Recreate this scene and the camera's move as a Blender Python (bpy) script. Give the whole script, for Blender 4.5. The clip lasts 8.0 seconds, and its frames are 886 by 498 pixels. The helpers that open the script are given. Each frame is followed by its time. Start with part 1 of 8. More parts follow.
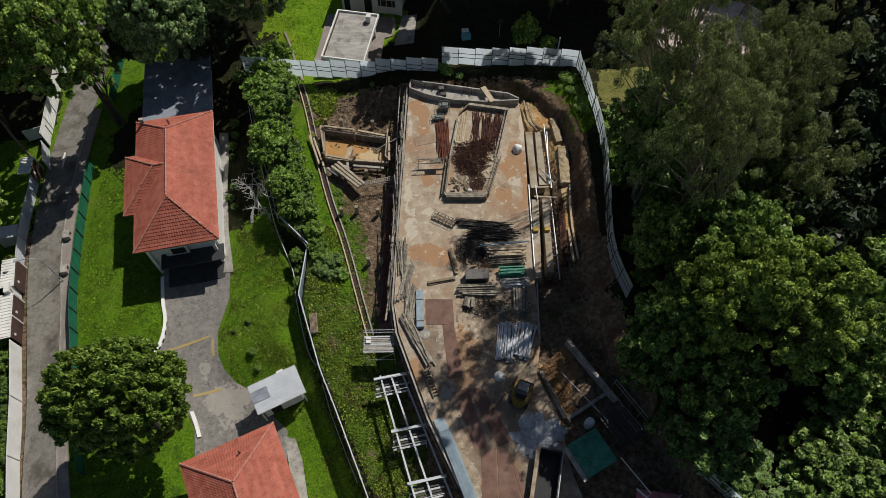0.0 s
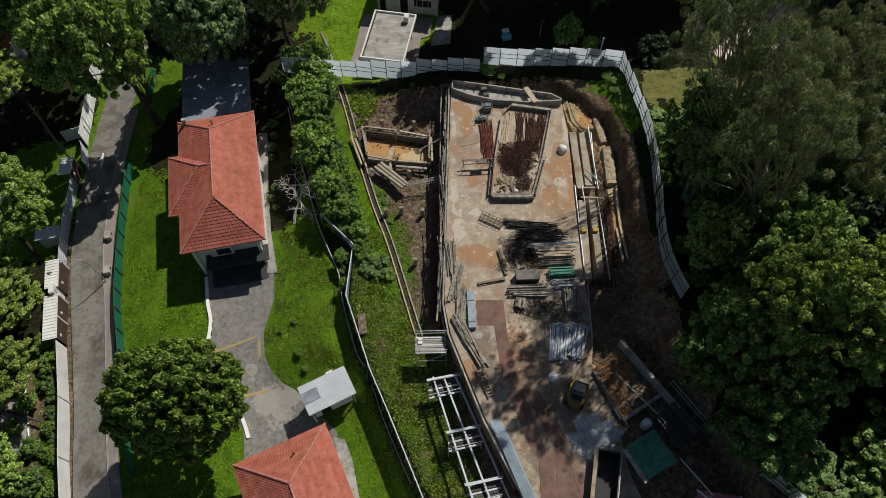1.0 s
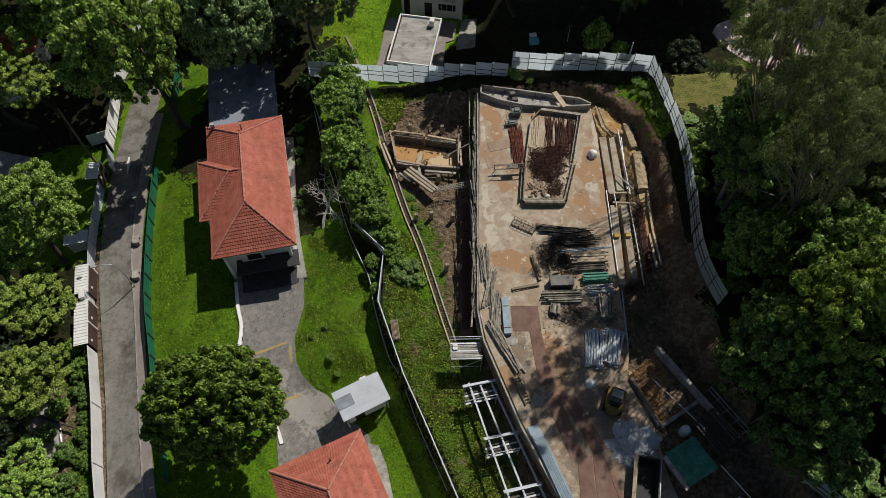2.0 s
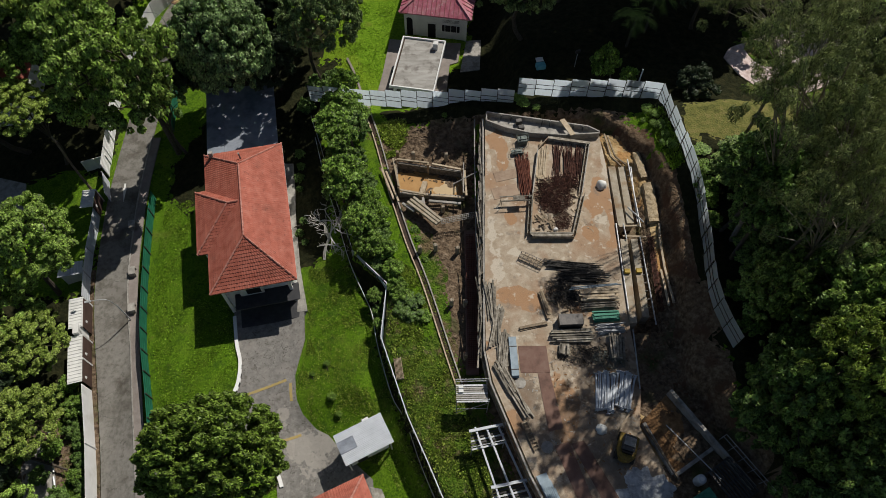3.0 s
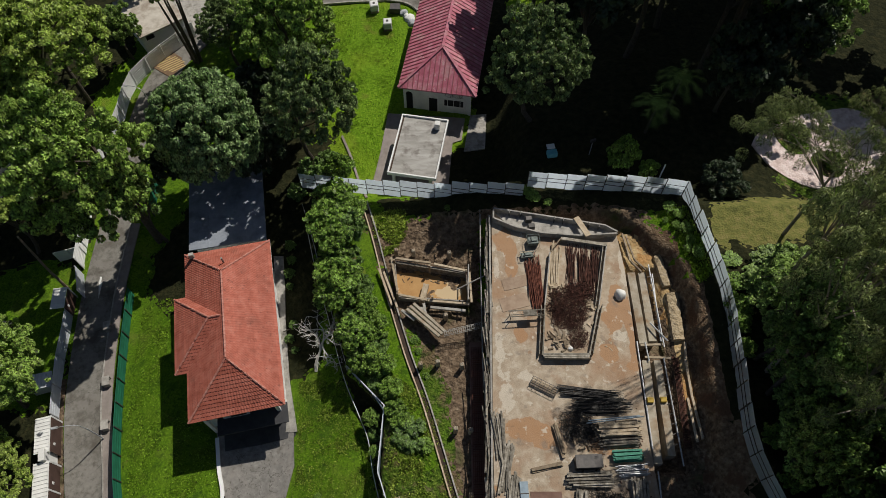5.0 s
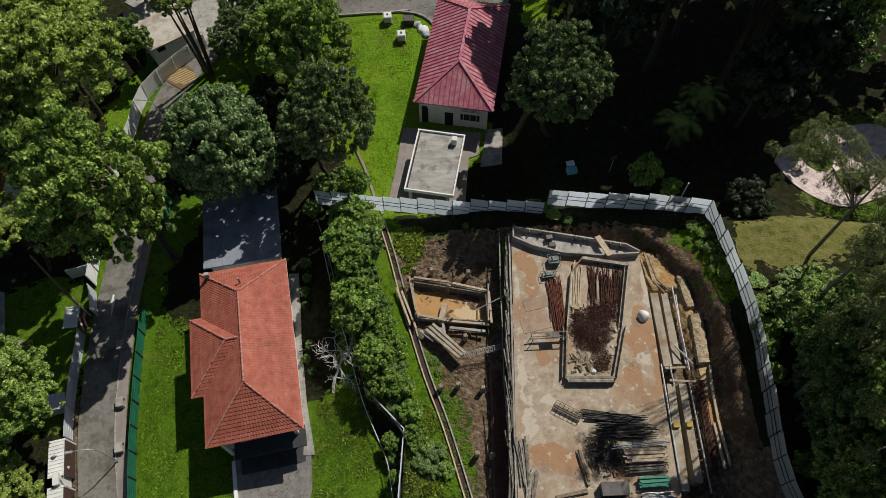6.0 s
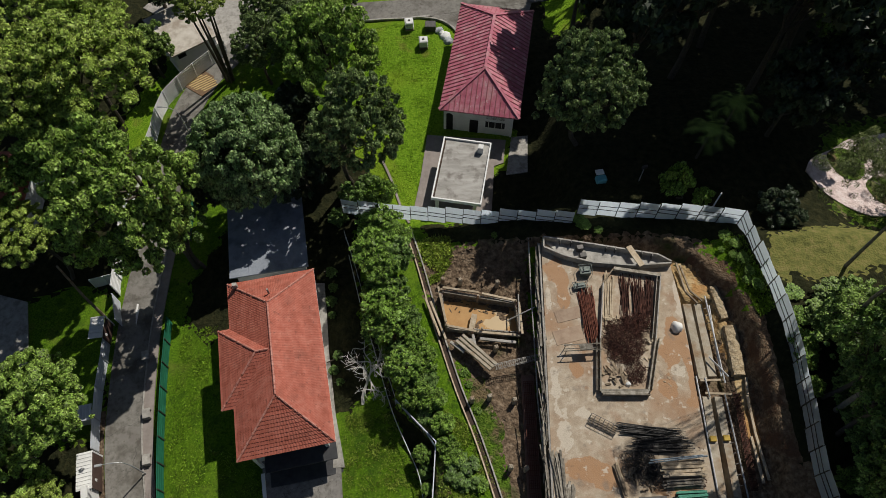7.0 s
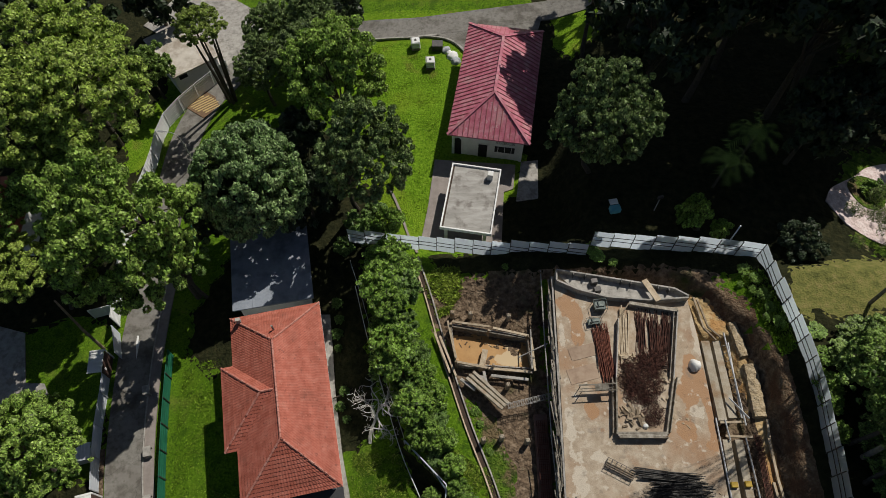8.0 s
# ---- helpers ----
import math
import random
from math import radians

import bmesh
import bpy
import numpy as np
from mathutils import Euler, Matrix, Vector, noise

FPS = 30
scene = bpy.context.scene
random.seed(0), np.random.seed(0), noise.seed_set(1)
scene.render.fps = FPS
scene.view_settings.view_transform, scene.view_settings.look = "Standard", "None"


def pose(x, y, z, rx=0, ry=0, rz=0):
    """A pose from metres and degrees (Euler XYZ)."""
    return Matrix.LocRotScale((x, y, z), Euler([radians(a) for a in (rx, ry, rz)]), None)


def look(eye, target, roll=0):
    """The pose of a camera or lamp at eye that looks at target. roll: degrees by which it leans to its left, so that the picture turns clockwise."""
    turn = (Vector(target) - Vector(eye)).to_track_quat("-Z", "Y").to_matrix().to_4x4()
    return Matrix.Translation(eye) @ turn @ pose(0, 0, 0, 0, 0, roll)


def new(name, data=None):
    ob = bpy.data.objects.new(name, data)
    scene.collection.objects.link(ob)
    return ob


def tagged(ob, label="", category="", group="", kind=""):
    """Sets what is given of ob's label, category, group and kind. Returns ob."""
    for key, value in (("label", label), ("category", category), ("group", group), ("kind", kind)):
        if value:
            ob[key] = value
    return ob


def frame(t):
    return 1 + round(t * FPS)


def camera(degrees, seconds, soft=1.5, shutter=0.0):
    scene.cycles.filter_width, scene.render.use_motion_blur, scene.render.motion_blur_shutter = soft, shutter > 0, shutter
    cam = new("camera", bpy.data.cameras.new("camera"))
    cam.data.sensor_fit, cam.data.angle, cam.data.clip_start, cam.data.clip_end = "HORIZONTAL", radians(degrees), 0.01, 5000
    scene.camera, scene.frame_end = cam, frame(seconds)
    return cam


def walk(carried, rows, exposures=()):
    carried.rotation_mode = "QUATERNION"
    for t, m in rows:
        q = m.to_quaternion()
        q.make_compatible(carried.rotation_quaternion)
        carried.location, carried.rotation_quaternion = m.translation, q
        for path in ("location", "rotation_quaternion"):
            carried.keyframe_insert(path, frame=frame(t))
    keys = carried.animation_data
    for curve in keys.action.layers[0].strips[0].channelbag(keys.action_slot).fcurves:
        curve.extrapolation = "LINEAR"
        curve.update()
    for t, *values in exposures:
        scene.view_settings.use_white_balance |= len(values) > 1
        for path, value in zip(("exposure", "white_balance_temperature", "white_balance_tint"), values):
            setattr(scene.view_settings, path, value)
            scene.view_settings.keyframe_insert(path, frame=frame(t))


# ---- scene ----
cam = camera(67.0, 8.0, 0.5)
PITCH = 60.1
PATH = [
    (0, -0.37, 0.27, 53.06),
    (0.5, -2.23, 0.35, 53.07),
    (1, -4.76, 0.36, 53.03),
    (1.5, -6.80, 0.29, 53.20),
    (1.7, -7.26, 0.36, 53.22),
    (2.8, -8.19, 3.60, 53.20),
    (3, -8.18, 4.51, 53.20),
    (3.5, -8.15, 7.41, 53.22),
    (4, -8.02, 11.00, 53.11),
    (4.5, -8.07, 13.99, 53.19),
    (4.7, -8.21, 14.99, 53.22),
    (5.8, -9.59, 17.83, 53.22),
    (6, -10.18, 18.12, 53.30),
    (6.5, -11.77, 18.76, 53.28),
    (7, -12.86, 19.18, 53.29),
    (7.5, -13.41, 20.43, 53.34),
    (8, -13.72, 22.63, 53.18),
]
walk(cam, [(t, pose(x, y, z, 90 - PITCH, 0, 0)) for t, x, y, z in PATH])

# ---- world, sun ----
SUN = Vector((0.466, 0.632, 1.0)).normalized()
world = bpy.data.worlds.new("sky")
scene.world = world
world.use_nodes = True
wn = world.node_tree.nodes
sky = wn.new("ShaderNodeTexSky")
sky.sky_type, sky.sun_disc = "NISHITA", False
sky.sun_elevation, sky.sun_rotation = math.asin(SUN.z), math.atan2(SUN.x, SUN.y)
world.node_tree.links.new(sky.outputs[0], wn["Background"].inputs[0])
wn["Background"].inputs[1].default_value = 0.05
lamp = bpy.data.lights.new("sun", "SUN")
lamp.energy, lamp.angle, lamp.color = 4.6, radians(0.5), (1.0, 0.95, 0.86)
new("sun", lamp).matrix_world = look(SUN * 100, (0, 0, 0))
scene.view_settings.exposure = -0.35


# ---- materials ----
def mat(name, stops, scale=1.0, rough=0.85, metal=0.0, bump=0.0, bscale=8.0, detail=6.0, per=0.0, island=0.0,
        stain=None, sscale=0.25, sat=(0.5, 0.62), stretch=(1, 1, 1), spec=0.3, world_space=True):
    """A node material: noise through a colour ramp, optional stains at a larger scale, random tone per object or island, bump."""
    m = bpy.data.materials.new(name)
    m.use_nodes = True
    nt = m.node_tree
    n, link = nt.nodes, nt.links.new
    bsdf = n["Principled BSDF"]
    bsdf.inputs["Roughness"].default_value = rough
    bsdf.inputs["Metallic"].default_value = metal
    bsdf.inputs["Specular IOR Level"].default_value = spec
    if world_space:
        src = n.new("ShaderNodeNewGeometry").outputs["Position"]
    else:
        src = n.new("ShaderNodeTexCoord").outputs["Object"]
    mapping = n.new("ShaderNodeMapping")
    mapping.inputs["Scale"].default_value = stretch
    link(src, mapping.inputs[0])
    co = mapping.outputs[0]
    tex = n.new("ShaderNodeTexNoise")
    tex.inputs["Scale"].default_value, tex.inputs["Detail"].default_value = scale, detail
    tex.inputs["Roughness"].default_value = 0.65
    link(co, tex.inputs[0])
    ramp = n.new("ShaderNodeValToRGB")
    els = ramp.color_ramp.elements
    k = len(stops)
    for i, c in enumerate(stops):
        e = els[i] if i < 2 else els.new(0.5)
        e.color = (*c, 1)
    pos = [0.3 + 0.4 * i / max(k - 1, 1) for i in range(k)]
    for i in range(k):
        els[i].position = 0.0 if i == 0 and k > 2 else els[i].position
    for i, e in enumerate(els):
        e.position, e.color = pos[i], (*stops[i], 1)
    link(tex.outputs[0], ramp.inputs[0])
    col = ramp.outputs[0]
    if stain:
        t2 = n.new("ShaderNodeTexNoise")
        t2.inputs["Scale"].default_value, t2.inputs["Detail"].default_value = sscale, 5
        t2.inputs["Roughness"].default_value = 0.6
        link(src, t2.inputs[0])
        r2 = n.new("ShaderNodeMapRange")
        r2.inputs[1].default_value, r2.inputs[2].default_value = sat
        link(t2.outputs[0], r2.inputs[0])
        mx = n.new("ShaderNodeMix")
        mx.data_type = "RGBA"
        link(r2.outputs[0], mx.inputs[0])
        link(col, mx.inputs[6])
        mx.inputs[7].default_value = (*stain, 1)
        col = mx.outputs[2]
    for amount, node, out in ((per, "ShaderNodeObjectInfo", "Random"), (island, "ShaderNodeNewGeometry", "Random Per Island")):
        if amount:
            src2 = n.new(node).outputs[out]
            r3 = n.new("ShaderNodeMapRange")
            r3.inputs[3].default_value, r3.inputs[4].default_value = 1 - amount, 1 + amount
            link(src2, r3.inputs[0])
            hs = n.new("ShaderNodeHueSaturation")
            link(r3.outputs[0], hs.inputs["Value"])
            link(col, hs.inputs["Color"])
            col = hs.outputs[0]
    link(col, bsdf.inputs["Base Color"])
    if bump:
        tb = n.new("ShaderNodeTexNoise")
        tb.inputs["Scale"].default_value, tb.inputs["Detail"].default_value = bscale, 4
        link(co, tb.inputs[0])
        bp = n.new("ShaderNodeBump")
        bp.inputs["Strength"].default_value, bp.inputs["Distance"].default_value = min(bump, 1), 0.1 * max(bump, 1)
        link(tb.outputs[0], bp.inputs["Height"])
        link(bp.outputs[0], bsdf.inputs["Normal"])
    return m


def leaf_mat(name, a, b, through_light=0.25, vary=0.45):
    m = mat(name, (a, b), scale=1.6, rough=0.46, island=min(0.9, vary * 1.3), per=0.12, spec=0.34)
    nt = m.node_tree
    n, link = nt.nodes, nt.links.new
    bsdf = n["Principled BSDF"]
    col = bsdf.inputs["Base Color"].links[0].from_socket
    tr = n.new("ShaderNodeBsdfTranslucent")
    link(col, tr.inputs[0])
    mix = n.new("ShaderNodeMixShader")
    mix.inputs[0].default_value = through_light
    link(bsdf.outputs[0], mix.inputs[1])
    link(tr.outputs[0], mix.inputs[2])
    link(mix.outputs[0], n["Material Output"].inputs[0])
    return m


M = dict(
    grass=mat("grass", ((0.025, 0.07, 0.004), (0.105, 0.21, 0.01), (0.2, 0.34, 0.025)), 6.0, 0.95, bump=1.6, bscale=16, stain=(0.15, 0.24, 0.02), sscale=0.22, sat=(0.5, 0.8), spec=0.1, detail=10),
    lawn=mat("mown_lawn", ((0.05, 0.12, 0.006), (0.14, 0.265, 0.012), (0.25, 0.39, 0.035)), 4.0, 0.95, bump=2, bscale=9, stain=(0.2, 0.3, 0.02), sscale=0.18, sat=(0.48, 0.7), spec=0.1, detail=10),
    roughgrass=mat("rough_grass", ((0.018, 0.04, 0.006), (0.075, 0.135, 0.014), (0.18, 0.24, 0.04)), 2.8, 0.95, bump=4, bscale=5, stain=(0.16, 0.12, 0.065), sscale=0.45, sat=(0.5, 0.6), spec=0.1, detail=10),
    mud=mat("mud", ((0.05, 0.036, 0.026), (0.155, 0.11, 0.073), (0.29, 0.22, 0.155)), 2.4, 0.95, bump=4, bscale=2.6, detail=9, stain=(0.06, 0.07, 0.025), sscale=0.3, sat=(0.55, 0.68), spec=0.1),
    sand=mat("sandy_soil", ((0.26, 0.165, 0.075), (0.45, 0.32, 0.16), (0.58, 0.45, 0.27)), 1.2, 0.95, bump=2, bscale=3, spec=0.1, detail=9),
    # Near-black: shade under trees and fences is put into this floor colour.
    litter=mat("shaded_floor", ((0.01, 0.012, 0.005), (0.022, 0.024, 0.01), (0.04, 0.038, 0.016)), 1.6, 0.95, bump=2, bscale=3, spec=0.1),
    asphalt=mat("asphalt", ((0.13, 0.122, 0.108), (0.2, 0.19, 0.17), (0.255, 0.24, 0.215)), 2.5, 0.9, bump=0.3, bscale=30, stain=(0.1, 0.09, 0.075), sscale=0.35, sat=(0.5, 0.66), detail=9),
    slab=mat("concrete_slab", ((0.3, 0.235, 0.165), (0.4, 0.325, 0.24), (0.5, 0.43, 0.34)), 1.4, 0.75, bump=0.3, bscale=12, stain=(0.33, 0.2, 0.115), sscale=0.16, sat=(0.5, 0.68), detail=9),
    concrete=mat("concrete", ((0.2, 0.19, 0.17), (0.36, 0.34, 0.31), (0.46, 0.44, 0.4)), 1.6, 0.85, bump=0.4, bscale=14, per=0.1),
    tile=mat("roof_tile", ((0.3, 0.08, 0.05), (0.4, 0.118, 0.08), (0.45, 0.16, 0.115)), 1.4, 0.75, bump=0.2, bscale=20, island=0.1, stain=(0.24, 0.08, 0.055), sscale=0.5, sat=(0.55, 0.8), detail=10),
    tilecap=mat("ridge_mortar_tile", ((0.38, 0.13, 0.095), (0.47, 0.2, 0.155), (0.55, 0.3, 0.25)), 3.0, 0.8, detail=9),
    redmetal=mat("red_metal_roof", ((0.35, 0.08, 0.12), (0.47, 0.14, 0.195), (0.56, 0.27, 0.31)), 1.1, 0.5, bump=0.05, island=0.12, stain=(0.5, 0.29, 0.29), sscale=0.6, sat=(0.52, 0.72), detail=9),
    seam=mat("roof_seam", ((0.3, 0.09, 0.1), (0.42, 0.16, 0.17)), 2, 0.6),
    blacksheet=mat("bitumen_roof", ((0.2, 0.225, 0.27), (0.31, 0.34, 0.39)), 0.9, 0.55, bump=0.2, bscale=10, stain=(0.14, 0.155, 0.185), sscale=0.5, sat=(0.5, 0.7), detail=9),
    white=mat("white_paint", ((0.62, 0.62, 0.6), (0.8, 0.8, 0.78)), 0.8, 0.6),
    lanewhite=mat("white_wall_paint", ((0.7, 0.7, 0.69), (0.82, 0.82, 0.81)), 0.6, 0.6, stain=(0.55, 0.54, 0.5), sscale=0.5, sat=(0.55, 0.8)),
    hoard=leaf_mat("hoarding_plastic", (0.84, 0.89, 0.94), (0.88, 0.93, 0.97), 0.78, 0.0),
    sheetmetal=mat("pale_sheet_metal", ((0.5, 0.53, 0.57), (0.62, 0.65, 0.69)), 0.8, 0.5, per=0.07),
    steel=mat("galvanised_steel", ((0.36, 0.37, 0.38), (0.58, 0.59, 0.6)), 3, 0.45, metal=0.35, per=0.15),
    darksteel=mat("dark_steel", ((0.05, 0.05, 0.05), (0.11, 0.1, 0.095)), 3, 0.55, metal=0.4, per=0.25),
    rust=mat("rusty_steel", ((0.055, 0.02, 0.014), (0.16, 0.055, 0.036), (0.25, 0.095, 0.06)), 3, 0.85, per=0.35),
    rustplate=mat("rusty_plate", ((0.11, 0.06, 0.045), (0.18, 0.1, 0.075), (0.22, 0.14, 0.11)), 1.0, 0.7, per=0.12),
    wood=mat("weathered_timber", ((0.14, 0.1, 0.065), (0.27, 0.21, 0.145), (0.36, 0.3, 0.22)), 2.5, 0.85, per=0.3, bump=0.2, bscale=12),
    bark=mat("bark", ((0.05, 0.04, 0.03), (0.12, 0.1, 0.08)), 5, 0.95, bump=0.6, bscale=10),
    bark_pale=mat("pale_bark", ((0.15, 0.125, 0.1), (0.34, 0.3, 0.25)), 4, 0.95, bump=0.5, bscale=10),
    deadwood=mat("dead_wood", ((0.5, 0.47, 0.42), (0.72, 0.69, 0.63)), 3, 0.9),
    green=mat("green_fence_sheet", ((0.01, 0.1, 0.06), (0.02, 0.17, 0.1)), 1, 0.6),
    greenroof=mat("green_tarpaulin", ((0.02, 0.13, 0.085), (0.045, 0.22, 0.15), (0.09, 0.3, 0.22)), 2.2, 0.6, bump=0.4, bscale=5),
    flatroof=mat("flat_concrete_roof", ((0.24, 0.23, 0.21), (0.36, 0.345, 0.32), (0.48, 0.465, 0.44)), 0.9, 0.85, stretch=(0.4, 1.6, 1), bump=0.2),
    brown=mat("brown_gate_sheet", ((0.06, 0.035, 0.028), (0.1, 0.06, 0.05)), 1, 0.6),
    yellow=mat("yellow_paint", ((0.36, 0.23, 0.025), (0.5, 0.34, 0.05)), 3, 0.6),
    mudyellow=mat("muddy_yellow_paint", ((0.1, 0.07, 0.025), (0.24, 0.16, 0.035), (0.36, 0.24, 0.04)), 4, 0.7),
    linepaint=mat("worn_yellow_line", ((0.3, 0.24, 0.15), (0.45, 0.33, 0.08)), 5, 0.8),
    blue=mat("blue_plastic", ((0.1, 0.35, 0.42), (0.16, 0.45, 0.52)), 2, 0.5),
    darkgap=mat("dark_opening", ((0.012, 0.012, 0.014), (0.02, 0.02, 0.022)), 2, 0.5),
    plaster=mat("pale_plaster", ((0.76, 0.76, 0.75), (0.86, 0.86, 0.84)), 0.8, 0.8, stain=(0.6, 0.59, 0.56), sscale=0.7, sat=(0.55, 0.8)),
    paving=mat("paving", ((0.22, 0.19, 0.17), (0.32, 0.28, 0.26)), 1.2, 0.85, bump=0.3),
    pinkpave=mat("pale_pink_rubble", ((0.46, 0.35, 0.32), (0.68, 0.55, 0.52), (0.8, 0.71, 0.69)), 1.6, 0.9, bump=1.5, bscale=5),
    drygrass=mat("dry_grass", ((0.09, 0.1, 0.03), (0.17, 0.17, 0.05), (0.24, 0.2, 0.08)), 1.5, 0.95, bump=1.5, bscale=6, spec=0.1),
    orange=mat("wet_clay", ((0.34, 0.17, 0.05), (0.48, 0.28, 0.1)), 0.8, 0.5),
    cement=mat("spilled_cement", ((0.2, 0.215, 0.23), (0.42, 0.44, 0.46), (0.6, 0.62, 0.64)), 1.6, 0.9, bump=0.6, bscale=6, detail=9),
    bluesheet=mat("blue_grey_sheet", ((0.2, 0.26, 0.31), (0.32, 0.4, 0.46)), 1.5, 0.5, per=0.12),
    beamconc=mat("warm_concrete", ((0.27, 0.23, 0.17), (0.4, 0.35, 0.27), (0.5, 0.45, 0.37)), 1.6, 0.85, bump=0.4, bscale=14, per=0.1, stain=(0.27, 0.17, 0.09), sscale=0.6, sat=(0.5, 0.7), detail=9),
    clay=mat("orange_clay", ((0.1, 0.055, 0.03), (0.24, 0.135, 0.065), (0.37, 0.22, 0.11)), 1.3, 0.95, bump=3, bscale=3, detail=9, spec=0.1),
    humppaint=mat("hump_brown", ((0.13, 0.08, 0.045), (0.22, 0.14, 0.085)), 2, 0.85),
    humpyellow=mat("hump_yellow", ((0.4, 0.3, 0.13), (0.56, 0.42, 0.18)), 3, 0.8),
    blacksteel=mat("blackened_steel", ((0.012, 0.012, 0.012), (0.04, 0.038, 0.036), (0.1, 0.095, 0.09)), 5, 0.6, metal=0.3, per=0.5),
    rubber=mat("black_rubber", ((0.015, 0.015, 0.015), (0.03, 0.03, 0.03)), 3, 0.7),
    blade=leaf_mat("grass_blade", (0.13, 0.24, 0.014), (0.36, 0.53, 0.06), 0.35, 0.7),
    blade_dry=leaf_mat("weedy_grass_blade", (0.13, 0.21, 0.022), (0.42, 0.5, 0.1), 0.35, 0.75),
    canopy=leaf_mat("leaf_mid", (0.195, 0.325, 0.058), (0.415, 0.560, 0.130), 0.3, 0.75),
    canopy_hedge=leaf_mat("leaf_hedge", (0.100, 0.195, 0.028), (0.250, 0.380, 0.068), 0.22, 0.8),
    canopy_thicket=leaf_mat("leaf_thicket", (0.081, 0.155, 0.035), (0.173, 0.270, 0.063), 0.2, 0.6),
    canopy_round=leaf_mat("leaf_deep", (0.095, 0.160, 0.022), (0.190, 0.275, 0.045), 0.14, 0.7),
    canopy_bright=leaf_mat("leaf_bright", (0.230, 0.330, 0.060), (0.405, 0.490, 0.118), 0.3, 0.65),
    canopy_wood=leaf_mat("leaf_wood", (0.140, 0.235, 0.052), (0.300, 0.415, 0.105), 0.26, 0.75),
    canopy_plume=leaf_mat("leaf_plume", (0.185, 0.280, 0.046), (0.400, 0.500, 0.105), 0.2, 0.7),
    # Near-black: the shade of the deep wood is put into the leaf colour.
    canopy_shaded=leaf_mat("leaf_shaded", (0.024, 0.042, 0.020), (0.045, 0.066, 0.028), 0.12),
    canopy_grey=leaf_mat("leaf_olive", (0.190, 0.315, 0.115), (0.380, 0.500, 0.225), 0.26, 0.65),
    canopy_dull=leaf_mat("leaf_dull", (0.130, 0.200, 0.068), (0.255, 0.330, 0.125), 0.22, 0.65),
    bank=mat("bank_earth", ((0.06, 0.04, 0.028), (0.19, 0.13, 0.082), (0.35, 0.265, 0.18)), 2.6, 0.95, bump=2.5, bscale=7, detail=10, stain=(0.14, 0.08, 0.05), sscale=0.6, sat=(0.5, 0.62), spec=0.1),
    rustdark=mat("dark_rusted_steel", ((0.02, 0.009, 0.007), (0.06, 0.024, 0.017), (0.125, 0.052, 0.036)), 3, 0.85, per=0.5),
    clayplate=mat("clay_stained_plate", ((0.22, 0.145, 0.095), (0.31, 0.215, 0.145), (0.37, 0.28, 0.2)), 1.1, 0.6, per=0.08, detail=9),
    oldboard=mat("old_form_board", ((0.1, 0.085, 0.065), (0.24, 0.215, 0.175), (0.4, 0.37, 0.32)), 3.0, 0.9, per=0.4, bump=0.3, bscale=10, detail=9),
    machinegrey=mat("dusty_machine_paint", ((0.06, 0.075, 0.07), (0.13, 0.155, 0.145), (0.24, 0.26, 0.24)), 5, 0.6, metal=0.2, detail=9),
    paleroof=mat("pale_concrete_roof", ((0.34, 0.3, 0.25), (0.5, 0.455, 0.39), (0.58, 0.54, 0.48)), 0.9, 0.85, bump=0.2, stain=(0.3, 0.25, 0.2), sscale=0.5, sat=(0.5, 0.66), detail=9),
    # Near-black: the house's shadow over its porch is put into the colour.
    porchdark=mat("shaded_porch_sheet", ((0.025, 0.026, 0.03), (0.055, 0.056, 0.06)), 1.5, 0.6),
    palewood=mat("pale_timber", ((0.3, 0.23, 0.15), (0.42, 0.34, 0.24), (0.52, 0.44, 0.33)), 2.5, 0.85, per=0.22),
    # Dark silt, with the shade inside the drain put into its colour.
    drainbed=mat("shaded_silt_bed", ((0.025, 0.018, 0.013), (0.07, 0.042, 0.028)), 2, 0.8),
    sandsheet=mat("sheeted_sand", ((0.22, 0.16, 0.09), (0.42, 0.33, 0.21), (0.55, 0.46, 0.33)), 3.5, 0.9, bump=1.6, bscale=6, detail=9),
    canopy_sparse=leaf_mat("leaf_fine", (0.092, 0.126, 0.045), (0.285, 0.325, 0.115), 0.26, 0.8),
)


